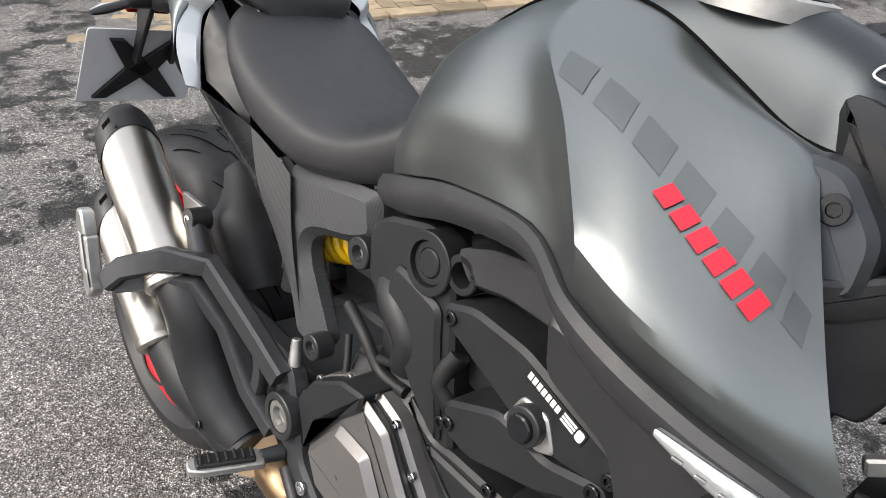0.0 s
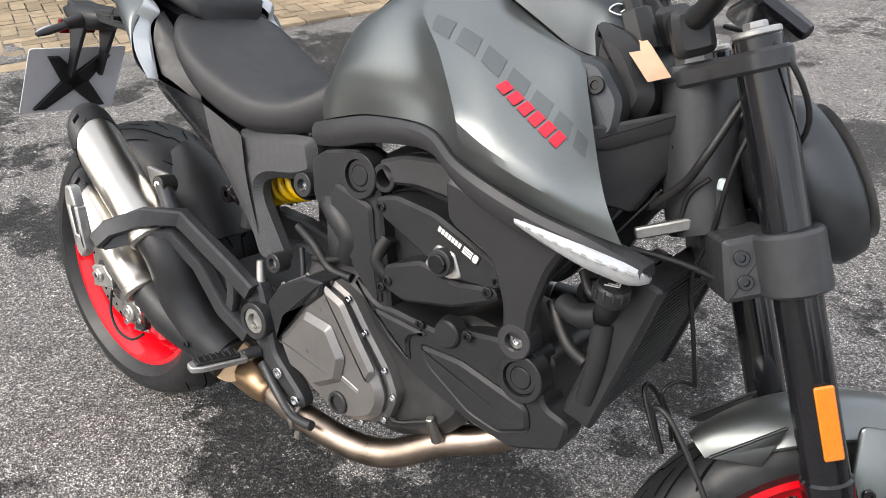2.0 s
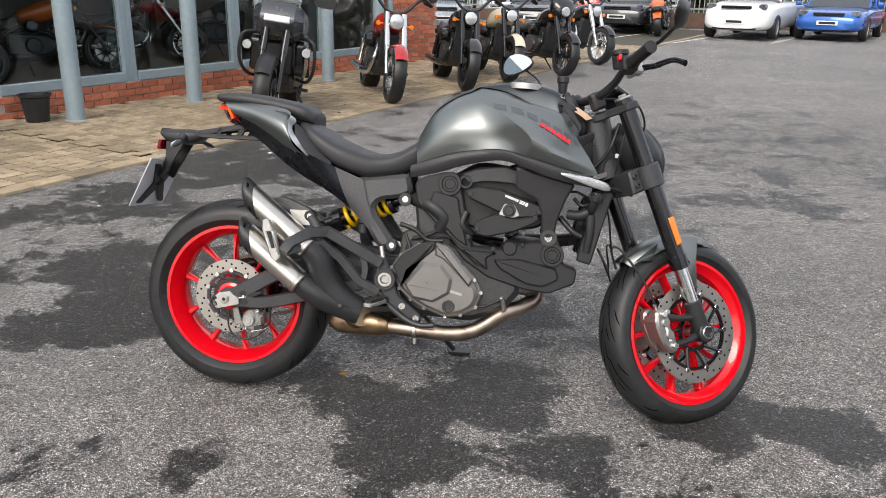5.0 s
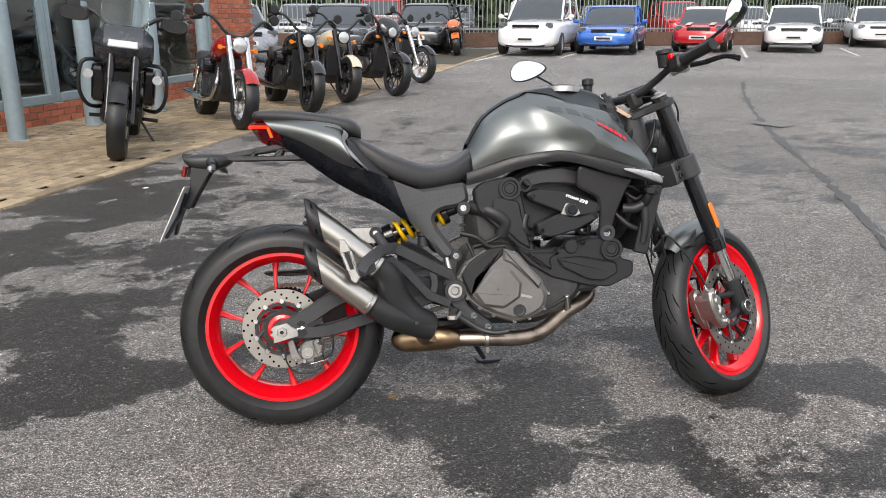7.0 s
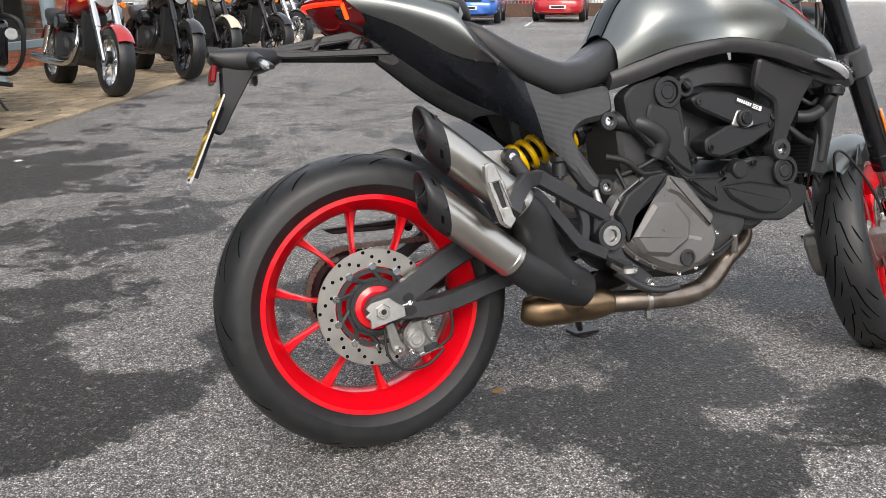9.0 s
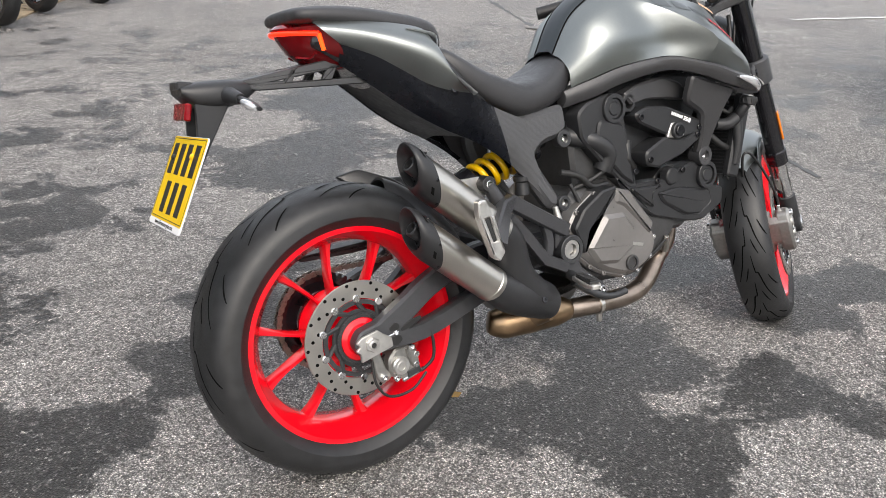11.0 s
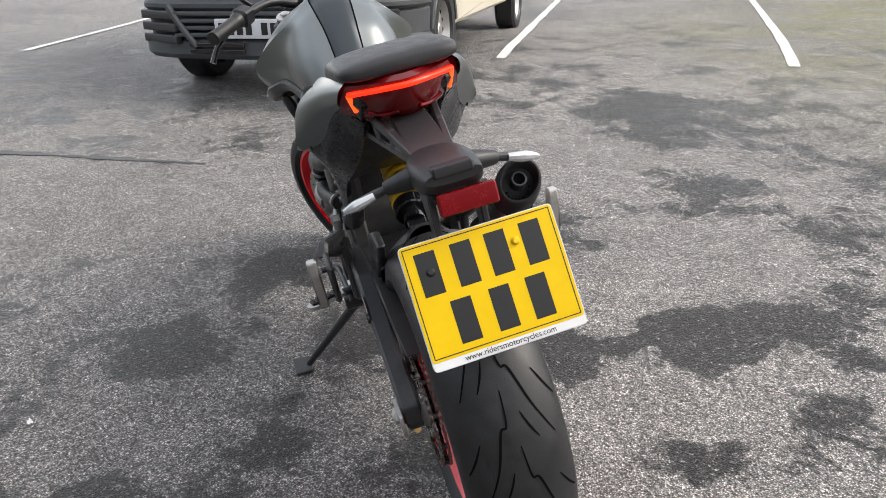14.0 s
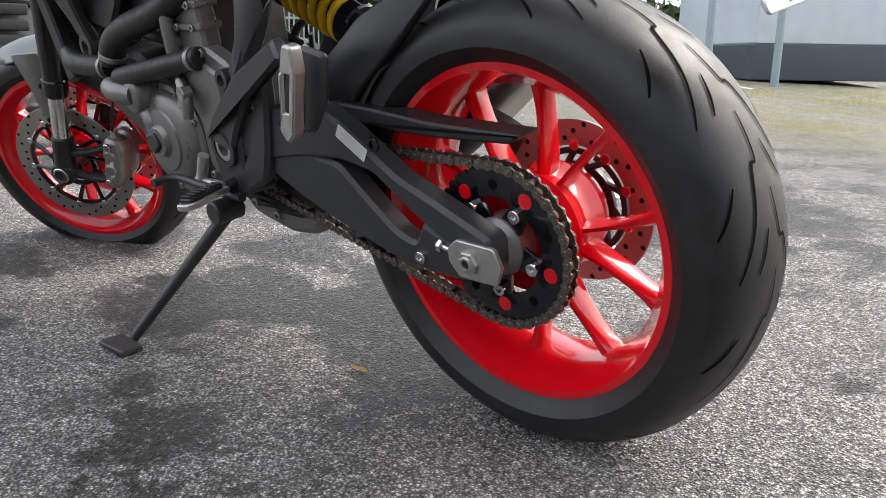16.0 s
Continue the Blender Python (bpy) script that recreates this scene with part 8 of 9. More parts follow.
# ---- parked motorcycles ----
def parked_bike(name, label, paint, kind, m, group="motorcycles beside the shop"):
    """A parked machine: x ahead from the front wheel's contact at the origin, so that its rear lies at minus x."""
    b = thing(name, label, "motorcycle", m, group)
    R, rr = (0.33, 0.32) if kind == "tall" else (0.32, 0.31)
    wb = -1.58

    def wh(nm, x, r, w):
        bm = NB()
        mm = at(x, 0, r)
        lathe(bm, [(r * 0.70, -w * 0.4), (r * 0.78, -w * 0.5), (r * 0.92, -w * 0.48), (r * 0.98, -w * 0.25), (r, 0), (r * 0.98, w * 0.25), (r * 0.92, w * 0.48), (r * 0.78, w * 0.5), (r * 0.70, w * 0.4)], 36, mm, caps=False)
        t = part(nm, bm, M_TYRE, b, "black tyre")
        bm = NB()
        lathe(bm, [(r * 0.66, -w * 0.35), (r * 0.72, -w * 0.42), (r * 0.72, w * 0.42), (r * 0.66, w * 0.35)], 36, mm, True)
        lathe(bm, [(0.02, -0.06), (0.045, -0.05), (0.045, 0.05), (0.02, 0.06)], 16, mm, True)
        for k in range(9 if kind != "tall" else 16):
            aa = 2 * math.pi * k / (9 if kind != "tall" else 16)
            e = Vector((math.cos(aa), 0, math.sin(aa)))
            tube(bm, [mm @ (e * 0.04), mm @ (e * r * 0.68)], 0.009 if kind != "tall" else 0.004, 5)
        part("rim", bm, M_BLACK_GLOSS if kind != "chrome" else M_CHROME, t)
        bm = NB()
        lathe(bm, [(0.07, 0.065), (0.135, 0.065), (0.135, 0.069), (0.07, 0.069)], 28, mm, True)
        part("brake_disc", bm, M_STEEL, t)

    wh("front_wheel", 0, R, 0.15)
    wh("rear_wheel", wb, rr, 0.20)
    top = Vector((-0.42, 0, 0.98 if kind != "tall" else 1.10))
    for s in (-1, 1):
        bm = NB()
        tube(bm, [Vector((0, s * 0.10, R)), Vector((top.x * 0.45, s * 0.10, R + (top.z - R) * 0.45))], 0.029, 12)
        tube(bm, [Vector((top.x * 0.45, s * 0.10, R + (top.z - R) * 0.45)), Vector((top.x, s * 0.10, top.z))], 0.037, 12)
        part("fork_leg", bm, M_BLACK_GLOSS if kind != "chrome" else M_CHROME, b)
        bm = NB()
        slab(bm, [(0.06, R - 0.02), (0.10, R + 0.04), (0.06, R + 0.10), (0.02, R + 0.06)], s * 0.055, s * 0.10, 0.006, I4, 0.01)
        part("front_caliper", bm, M_BLACK, b)
    bm = NB()
    rows = []
    for k in range(11):
        aa = radians(35 + 95 * k / 10)
        rows.append([(0 + (R + 0.035 - 0.03 * abs(t) ** 2) * math.cos(aa), t * 0.075, R + (R + 0.035 - 0.03 * abs(t) ** 2) * math.sin(aa)) for t in (-1, -0.6, 0, 0.6, 1)])
    faces(bm, [r + [(x * 0.985, y, z - 0.004) for x, y, z in r[::-1]] for r in rows])
    part("front_mudguard", bm, paint if kind != "tall" else M_BLACK, b)
    bm = NB()
    rows = []
    for k in range(11):
        aa = radians(40 + 110 * k / 10)
        rows.append([(wb + (rr + 0.05 - 0.03 * abs(t) ** 2) * math.cos(aa), t * 0.11, rr + (rr + 0.05 - 0.03 * abs(t) ** 2) * math.sin(aa)) for t in (-1, -0.6, 0, 0.6, 1)])
    faces(bm, [r + [(x, y * 0.97, z - 0.006) for x, y, z in r[::-1]] for r in rows])
    part("rear_mudguard", bm, paint, b)
    # engine: two finned cylinders on a case
    bm = NB()
    slab(bm, [(-1.22, 0.26), (-0.66, 0.24), (-0.56, 0.40), (-0.72, 0.54), (-1.20, 0.56)], -0.16, 0.16, 0.03, I4, 0.05)
    fins = []
    for ang, cx in ((22, -0.80), (-22, -1.0)):
        for k in range(7):
            fins.append((cx, ang, k))
    cyl(bm, (-0.90, -0.13, 0.40), (-0.90, -0.19, 0.40), 0.12, 0.10, 24, 0.02)
    eng = part("engine", bm, M_ENGINE_DK, b, "dark finned twin engine")
    for cx, ang, k in fins:
        bm = NB()
        box(bm, (0.17, 0.25, 0.014), at(cx + math.sin(radians(ang)) * (0.10 + k * 0.032), 0, 0.46 + k * 0.032, 0, ang, 0), 0.003)
        part("fin", bm, M_ENGINE_DK, eng)
    bm = NB()
    tube(bm, [(-0.70, -0.10, 0.62), (-0.58, -0.16, 0.45), (-0.75, -0.19, 0.27), (-1.2, -0.20, 0.26), (-1.75, -0.21, 0.28)], [0.025, 0.025, 0.03, 0.045, 0.045], 12)
    part("exhaust_pipe", bm, M_BLACK_GLOSS if kind != "chrome" else M_CHROME, b, "", 60)
    bm = NB()
    tube(bm, [(-0.42, 0, 0.92), (-0.70, 0.06, 0.62), (-0.72, 0.10, 0.28), (-1.25, 0.12, 0.28), (-1.45, 0.08, 0.55)], 0.022, 10)
    tube(bm, [(-0.42, 0, 0.92), (-0.70, -0.06, 0.62), (-0.72, -0.10, 0.28), (-1.25, -0.12, 0.28), (-1.45, -0.08, 0.55)], 0.022, 10)
    part("frame", bm, M_BLACK, b, "", 60)
    bm = NB()
    loft(bm, [(-1.06, 0.08, 0.70, 0.80), (-0.98, 0.14, 0.68, 0.87), (-0.75, 0.19, 0.70, 0.97), (-0.55, 0.16, 0.77, 1.0), (-0.46, 0.08, 0.84, 0.96)], 4, 24, 2.4)
    part("fuel_tank", bm, paint, b, "", 60)
    bm = NB()
    loft(bm, [(-1.80, 0.09, 0.70, 0.78), (-1.62, 0.14, 0.64, 0.80), (-1.35, 0.18, 0.58, 0.74), (-1.10, 0.15, 0.64, 0.78), (-1.02, 0.09, 0.70, 0.80)], 4, 20, 3)
    part("seat", bm, M_SEAT, b, "", 60)
    hz = top.z + (0.16 if kind != "tall" else 0.10)
    bm = NB()
    tube(bm, [(-0.62, -0.47, hz), (-0.48, -0.30, hz + 0.05), (-0.42, -0.10, top.z + 0.03), (-0.42, 0.10, top.z + 0.03), (-0.48, 0.30, hz + 0.05), (-0.62, 0.47, hz)], 0.018, 10)
    part("handlebar", bm, M_BLACK, b, "", 60)
    bm = NB()
    slab(bm, [(-0.60, 0.80), (-0.50, 0.74), (-0.56, 0.34), (-0.68, 0.34)], -0.11, 0.11, 0.015, I4, 0.02)
    part("downtube_cover", bm, M_BLACK, b)
    bm = NB()
    cyl(bm, (-0.90, -0.15, 0.64), (-0.90, -0.25, 0.64), 0.085, 0.075, 24, 0.015)
    part("air_cleaner", bm, M_BLACK_GLOSS, b)
    for s in (-1, 1):
        bm = NB()
        cyl(bm, (-0.62, s * 0.46, hz), (-0.56, s * 0.36, hz + 0.025), 0.024, 0.024, 14)
        part("grip", bm, M_RUBBER, b)
        bm = NB()
        tube(bm, [(-1.52, s * 0.17, 0.34), (-1.36, s * 0.17, 0.62)], 0.032, 12)
        part("rear_shock", bm, M_BLACK_GLOSS if kind != "chrome" else M_CHROME, b)
        bm = NB()
        tube(bm, [(-0.72, s * 0.12, 0.30), (-0.66, s * 0.30, 0.30)], 0.018, 10)
        part("foot_peg", bm, M_BLACK, b)
    for s in (-1, 1):
        bm = NB()
        tube(bm, [(-0.50, s * 0.32, hz + 0.03), (-0.46, s * 0.36, hz + 0.06), (-0.46, s * 0.40, hz + 0.08)], 0.006, 6)
        mm = at(-0.46, s * 0.43, hz + 0.09)
        lathe(bm, [(0.0, -0.012), (0.05, -0.01), (0.06, 0.004), (0.0, 0.008)], 20, mm @ Matrix.Rotation(radians(90), 4, 'Z'))
        part("mirror", bm, M_BLACK, b, "", 50)
        bm = NB()
        cyl(bm, (-0.38, s * 0.14, top.z - 0.12), (-0.36, s * 0.20, top.z - 0.12), 0.012)
        cyl(bm, (-0.375, s * 0.20, top.z - 0.12), (-0.345, s * 0.20, top.z - 0.12), 0.03, 0.026, 14)
        part("indicator", bm, M_AMBER, b)
    if kind == "tall":
        bm = NB()
        slab(bm, [(-0.30, 0.86), (-0.22, 0.98), (-0.34, 1.16), (-0.60, 1.12), (-0.85, 1.0), (-0.75, 0.78), (-0.45, 0.76)], -0.24, 0.24, 0.08, I4, 0.05)
        part("front_fairing", bm, paint, b, "dark blocky fairing")
        bm = NB()
        slab(bm, [(-0.32, 1.10), (-0.46, 1.46), (-0.472, 1.46), (-0.335, 1.10)], -0.20, 0.20, 0.004, I4, 0.004)
        part("windscreen", bm, M_GLASS, b, "clear windscreen").visible_shadow = False
        bm = NB()
        box(bm, (0.03, 0.26, 0.07), at(-0.245, 0, 0.99, 0, -20, 0), 0.015)
        part("headlamp", bm, M_HEADLAMP, b)
        for s in (-1, 1):
            bm = NB()
            loft(bm, [(-0.62, 0.06, hz - 0.05, hz + 0.05), (-0.50, 0.12, hz - 0.06, hz + 0.07), (-0.40, 0.11, hz - 0.05, hz + 0.06)], 3, 14, 3)
            o = part("hand_guard", bm, M_BLACK, b, "black hand guard", 50)
            o.location.y = s * 0.42
            bm = NB()
            tube(bm, [(-0.50, s * 0.17, 0.82), (-0.42, s * 0.34, 0.80), (-0.45, s * 0.37, 0.56), (-0.58, s * 0.30, 0.40), (-0.80, s * 0.17, 0.38)], 0.018, 8)
            part("crash_bar", bm, M_BLACK, b, "", 60)
            bm = NB()
            cyl(bm, (-0.42, s * 0.29, 0.70), (-0.37, s * 0.29, 0.70), 0.045, 0.042, 18)
            part("fog_lamp", bm, M_HEADLAMP, b)
            bm = NB()
            slab(bm, [(-0.48, 0.80), (-0.42, 0.76), (-0.46, 0.46), (-0.70, 0.42), (-0.80, 0.55), (-0.66, 0.78)], s * 0.17, s * 0.27, 0.02, I4, 0.03)
            part("side_fairing", bm, M_BLACK_GLOSS, b)
        bm = NB()
        slab(bm, [(-0.62, 0.78), (-0.50, 0.74), (-0.52, 0.45), (-0.66, 0.45)], -0.14, 0.14, 0.01, I4, 0.02)
        part("radiator", bm, M_BLACK, b)
    elif kind == "fairing":
        bm = NB()
        loft(bm, [(-0.52, 0.10, 0.92, 1.16), (-0.44, 0.20, 0.84, 1.18), (-0.34, 0.19, 0.84, 1.12), (-0.26, 0.10, 0.88, 1.02)], 4, 24, 2.6)
        part("front_fairing", bm, paint, b, "black bikini fairing", 60)
        bm = NB()
        cyl(bm, (-0.27, 0, 0.95), (-0.235, 0, 0.95), 0.075, 0.065, 24, 0.008)
        part("headlamp", bm, M_HEADLAMP, b)
    else:
        bm = NB()
        mm = at(-0.30, 0, top.z - 0.08) @ Matrix.Rotation(radians(90), 4, 'Z')
        lathe(bm, [(0.0, 0.12), (0.06, 0.10), (0.085, 0.05), (0.09, 0.0), (0.085, -0.01)], 24, mm)
        hl = part("headlamp", bm, M_BLACK_GLOSS if kind != "chrome" else M_CHROME, b)
        bm = NB()
        lathe(bm, [(0.08, -0.011), (0.06, -0.024), (0.0, -0.03)], 24, mm)
        part("lens", bm, M_HEADLAMP, hl)
    bm = NB()
    tube(bm, [(-1.0, 0.12, 0.27), (-0.92, 0.24, 0.10), (-0.90, 0.30, 0.02)], 0.012, 8)
    box(bm, (0.06, 0.05, 0.01), at(-0.90, 0.31, 0.012), 0.003)
    part("side_stand", bm, M_BLACK, b)
    return b


P_BLACK = mat("gloss_black_paint", (0.01, 0.01, 0.012), 0.12, 0, 0.1, 20, coat=0.6)
P_RED = mat("deep_red_paint", (0.42, 0.01, 0.012), 0.15, 0.2, 0.1, 20, coat=0.8)
P_CREAM = mat("cream_paint", (0.62, 0.55, 0.40), 0.2, 0, 0.08, 20, coat=0.6)
P_SLATE = mat("slate_paint", (0.05, 0.055, 0.065), 0.25, 0.3, 0.1, 20, coat=0.4)
P_ORANGE = mat("orange_paint", (0.6, 0.13, 0.02), 0.2, 0.1, 0.1, 20, coat=0.6)


def facing(x, y, hx, hy, lean=0.0):
    """The pose of something on the ground that points along (hx, hy)."""
    return pose(x, y, gh(x, y), 0, 0, math.degrees(math.atan2(hy, hx))) @ pose(0, 0, 0, lean, 0, 0)


up_ = Matrix.Translation((0, 0, 0.014))
parked_bike("touring_motorcycle", "tall slate-grey touring motorcycle with windscreen and hand guards", P_SLATE, "tall", up_ @ facing(-1.67, 4.72, 0.16, -0.99, -8))
parked_bike("cruiser_motorcycle", "red and chrome cruiser on its side stand", P_RED, "chrome", up_ @ facing(-0.75, 6.41, 0.38, -0.925, -8))
parked_bike("cruiser_motorcycle", "black cruiser with round headlamp on its side stand", P_BLACK, "plain", up_ @ facing(-0.03, 7.71, 0.33, -0.944, -8))
parked_bike("cruiser_motorcycle", "cream and black cruiser on its side stand", P_CREAM, "plain", up_ @ facing(0.47, 8.81, 0.38, -0.925, -8))
parked_bike("cruiser_motorcycle", "black cruiser with a small front fairing", P_BLACK, "fairing", facing(1.25, 9.68, 0.45, -0.9, -8))
parked_bike("cruiser_motorcycle", "black cruiser with wire wheels beside the kerb", P_BLACK, "chrome", facing(1.9, 11.67, 0.55, -0.84, -8))
parked_bike("roadster_motorcycle", "small orange motorcycle seen from behind", P_ORANGE, "plain", facing(4.25, 21.6, 0.15, 0.99, -8), "machines in the car park")
for a, b_, pnt, knd, hx in ((-7.6, 3.0, P_BLACK, "plain", 0.6), (-5.6, 2.6, P_BLACK, "fairing", 0.5), (-4.1, 2.4, P_SLATE, "plain", 0.7), (-2.6, 2.8, P_BLACK, "chrome", 0.9), (-0.9, 2.5, P_BLACK, "fairing", 0.95), (0.9, 2.6, P_ORANGE, "plain", 0.9), (2.6, 2.9, P_BLACK, "chrome", 0.8), (4.3, 2.6, P_BLACK, "fairing", 0.7)):
    q = along(a, b_)
    d = (UX * hx - NX * math.sqrt(1 - hx * hx))
    parked_bike("showroom_motorcycle", "dark motorcycle on display behind the shop glass", pnt, knd, Matrix.Translation((0, 0, 0.042)) @ facing(q.x, q.y, d.x, d.y, -8), "motorcycles in the showroom")


# ---- cars ----
def car(name, label, paint, m, kind="saloon", group="cars parked facing the yard"):
    c = thing(name, label, "car", m, group)
    L, W, H = {"saloon": (4.6, 1.82, 1.43), "suv": (4.5, 1.86, 1.66), "mini": (3.65, 1.70, 1.41), "hatch": (4.35, 1.82, 1.47)}[kind]
    hl = L / 2
    belt = H * 0.60
    hood = H * (0.60 if kind != "mini" else 0.64)
    bm = NB()
    loft(bm, [(-hl, W * 0.40, 0.34, belt - 0.12), (-hl + 0.10, W * 0.46, 0.26, belt), (-hl + 0.5, W * 0.495, 0.22, belt + 0.04), (0, W * 0.5, 0.20, belt + 0.02), (hl - 1.35, W * 0.495, 0.20, hood), (hl - 0.55, W * 0.475, 0.20, hood - 0.07), (hl - 0.15, W * 0.44, 0.22, hood - 0.16), (hl, W * 0.36, 0.28, hood - 0.26)], 4, 28, 4.2)
    part("body", bm, paint, c, "", 50)
    x1 = hl - (1.25 if kind != "mini" else 1.05)
    x0 = -hl + (0.12 if kind != "saloon" else 0.75)
    bm = NB()
    loft(bm, [(x0, W * 0.38, belt - 0.05, belt + 0.06), (x0 + 0.25, W * 0.40, belt - 0.05, H - 0.10), (x0 + 0.6, W * 0.405, belt - 0.05, H - 0.04), (x1 - 0.95, W * 0.41, belt - 0.05, H - 0.03), (x1 - 0.6, W * 0.42, belt - 0.05, H - 0.10), (x1, W * 0.44, belt - 0.06, belt - 0.0)], 4, 24, 5)
    part("glasshouse", bm, M_CARGLASS, c, "dark car windows", 50)
    bm = NB()
    loft(bm, [(x0 + 0.22, W * 0.36, H - 0.09, H - 0.05), (x0 + 0.55, W * 0.385, H - 0.07, H), (x1 - 1.0, W * 0.385, H - 0.07, H), (x1 - 0.62, W * 0.37, H - 0.12, H - 0.06)], 4, 20, 4)
    part("roof", bm, paint if kind != "mini" else M_VANWHITE, c, "", 50)
    for s in (-1, 1):
        for xa, xb in (((x1 - 0.02), (x1 - 0.68)), ((x0 + 0.02), (x0 + 0.3)), ((x0 + x1) / 2, (x0 + x1) / 2 - 0.06)):
            bm = NB()
            tube(bm, [(xa, s * W * 0.435, belt - 0.02), (xb, s * W * 0.39, H - 0.07)], 0.034, 8)
            part("pillar", bm, paint, c, "", 50)
    for x in (-hl + 0.82, hl - 0.85):
        for s in (-1, 1):
            bm = NB()
            mm = at(x, s * (W / 2 - 0.10), 0.32)
            lathe(bm, [(0.20, -0.10), (0.30, -0.10), (0.32, -0.07), (0.32, 0.07), (0.30, 0.10), (0.20, 0.10)], 28, mm, True)
            w = part("wheel", bm, M_TYRE, c)
            bm = NB()
            lathe(bm, [(0.0, s * 0.085), (0.05, s * 0.09), (0.19, s * 0.07), (0.205, s * 0.095), (0.205, -s * 0.05), (0.0, -s * 0.05)], 28, mm)
            part("rim", bm, M_ALLOY, w)
    fz = hood - 0.26
    for s in (-1, 1):
        bm = NB()
        loft(bm, [(-0.06, 0.05, -0.07, 0.07), (0.0, 0.13, -0.07, 0.08), (0.05, 0.11, -0.06, 0.06)], 3, 16, 2.4 if kind == "mini" else 3.5)
        o = part("headlamp", bm, M_CARLAMP, c, "", 50)
        o.matrix_basis = at(hl - 0.13, s * W * 0.36, fz + 0.09, 0, 0, -s * 28)
        bm = NB()
        tube(bm, [(x1 - 0.15, s * W * 0.47, belt + 0.02), (x1 - 0.12, s * (W * 0.5 + 0.08), belt + 0.06)], 0.02, 6)
        box(bm, (0.09, 0.17, 0.12), at(x1 - 0.12, s * (W * 0.5 + 0.13), belt + 0.08), 0.03)
        part("door_mirror", bm, paint, c)
    bm = NB()
    for k in range(4):
        box(bm, (0.05, W * 0.40, 0.022), at(hl - 0.035, 0, fz - 0.03 + k * 0.04), 0.004)
    box(bm, (0.04, W * 0.42, 0.17), at(hl - 0.06, 0, fz + 0.03), 0.02)
    part("grille", bm, M_BLACK_GLOSS, c)
    bm = NB()
    box(bm, (0.10, W * 0.62, 0.17), at(hl - 0.06, 0, 0.33), 0.03)
    part("lower_grille", bm, M_BLACK, c)
    bm = NB()
    box(bm, (0.012, 0.52, 0.11), at(hl + 0.012, 0, 0.45), 0.002)
    p = part("number_plate", bm, M_WHITE, c)
    bm = NB()
    box(bm, (0.004, 0.40, 0.06), at(hl + 0.021, 0, 0.45), 0.0005)
    part("plate_bar", bm, M_INK_AND_SHADE, p)
    if kind == "mini":
        for s in (-1, 1):
            bm = NB()
            box(bm, (0.75, 0.16, 0.012), at(hl - 0.72, s * 0.36, hood - 0.035, 0, 5, 0), 0.003)
            part("bonnet_stripe", bm, M_VANWHITE, c, "white bonnet stripe")
    return c


C_WHITE = mat("white_car_paint", (0.76, 0.77, 0.78), 0.2, 0, 0.04, 5, coat=0.6)
C_BLUE = mat("blue_car_paint", (0.03, 0.13, 0.48), 0.2, 0.3, 0.05, 5, coat=0.6)
C_RED = mat("red_car_paint", (0.45, 0.015, 0.02), 0.2, 0.1, 0.05, 5, coat=0.6)
C_DARK = mat("dark_car_paint", (0.03, 0.033, 0.04), 0.2, 0.3, 0.05, 5, coat=0.6)
C_SILVER = mat("silver_car_paint", (0.35, 0.37, 0.40), 0.25, 0.6, 0.05, 5, coat=0.6)


def nose(x, y, hx, hy, L):
    """A car whose front bumper's middle stands at (x, y)."""
    d = Vector((hx, hy)).normalized()
    return facing(x - d.x * L / 2, y - d.y * L / 2, d.x, d.y)


car("car", "white family car with a tall body", C_WHITE, nose(5.85, 19.5, -0.46, -0.89, 4.5), "suv")
car("car", "bright blue saloon car in its bay", C_BLUE, nose(8.35, 20.0, -0.46, -0.89, 4.6), "saloon")
car("car", "small red car with white bonnet stripes", C_RED, nose(11.75, 20.9, -0.54, -0.84, 3.65), "mini")
car("car", "white hatchback car in its bay", C_WHITE, nose(14.8, 20.6, -0.52, -0.85, 4.35), "hatch")
car("car", "white hatchback car in its bay", C_WHITE, nose(20.0, 23.4, -0.5, -0.86, 4.35), "hatch")
car("car", "dark grey hatchback car by the railings", C_DARK, nose(2.9, 20.8, -0.3, -0.95, 4.35), "hatch")
car("car", "dark saloon car behind the motorcycles", C_DARK, nose(0.6, 18.6, -0.1, -0.99, 4.6), "saloon")
car("car", "silver saloon car behind the motorcycles", C_SILVER, nose(-1.6, 17.2, 0.3, -0.95, 4.6), "saloon")
for i, (x, y, pt) in enumerate(((-1.0, 27.5, C_SILVER), (2.2, 28.0, C_RED), (5.3, 28.4, C_DARK), (8.6, 28.8, C_WHITE), (12.0, 29.4, C_SILVER), (15.8, 30.0, C_RED), (19.6, 30.6, C_WHITE), (24.0, 31.0, C_DARK))):
    car("car", "parked car beyond the railings", pt, nose(x, y, -0.2, -0.98, 4.5), "suv" if i % 2 else "hatch", "cars beyond the railings")


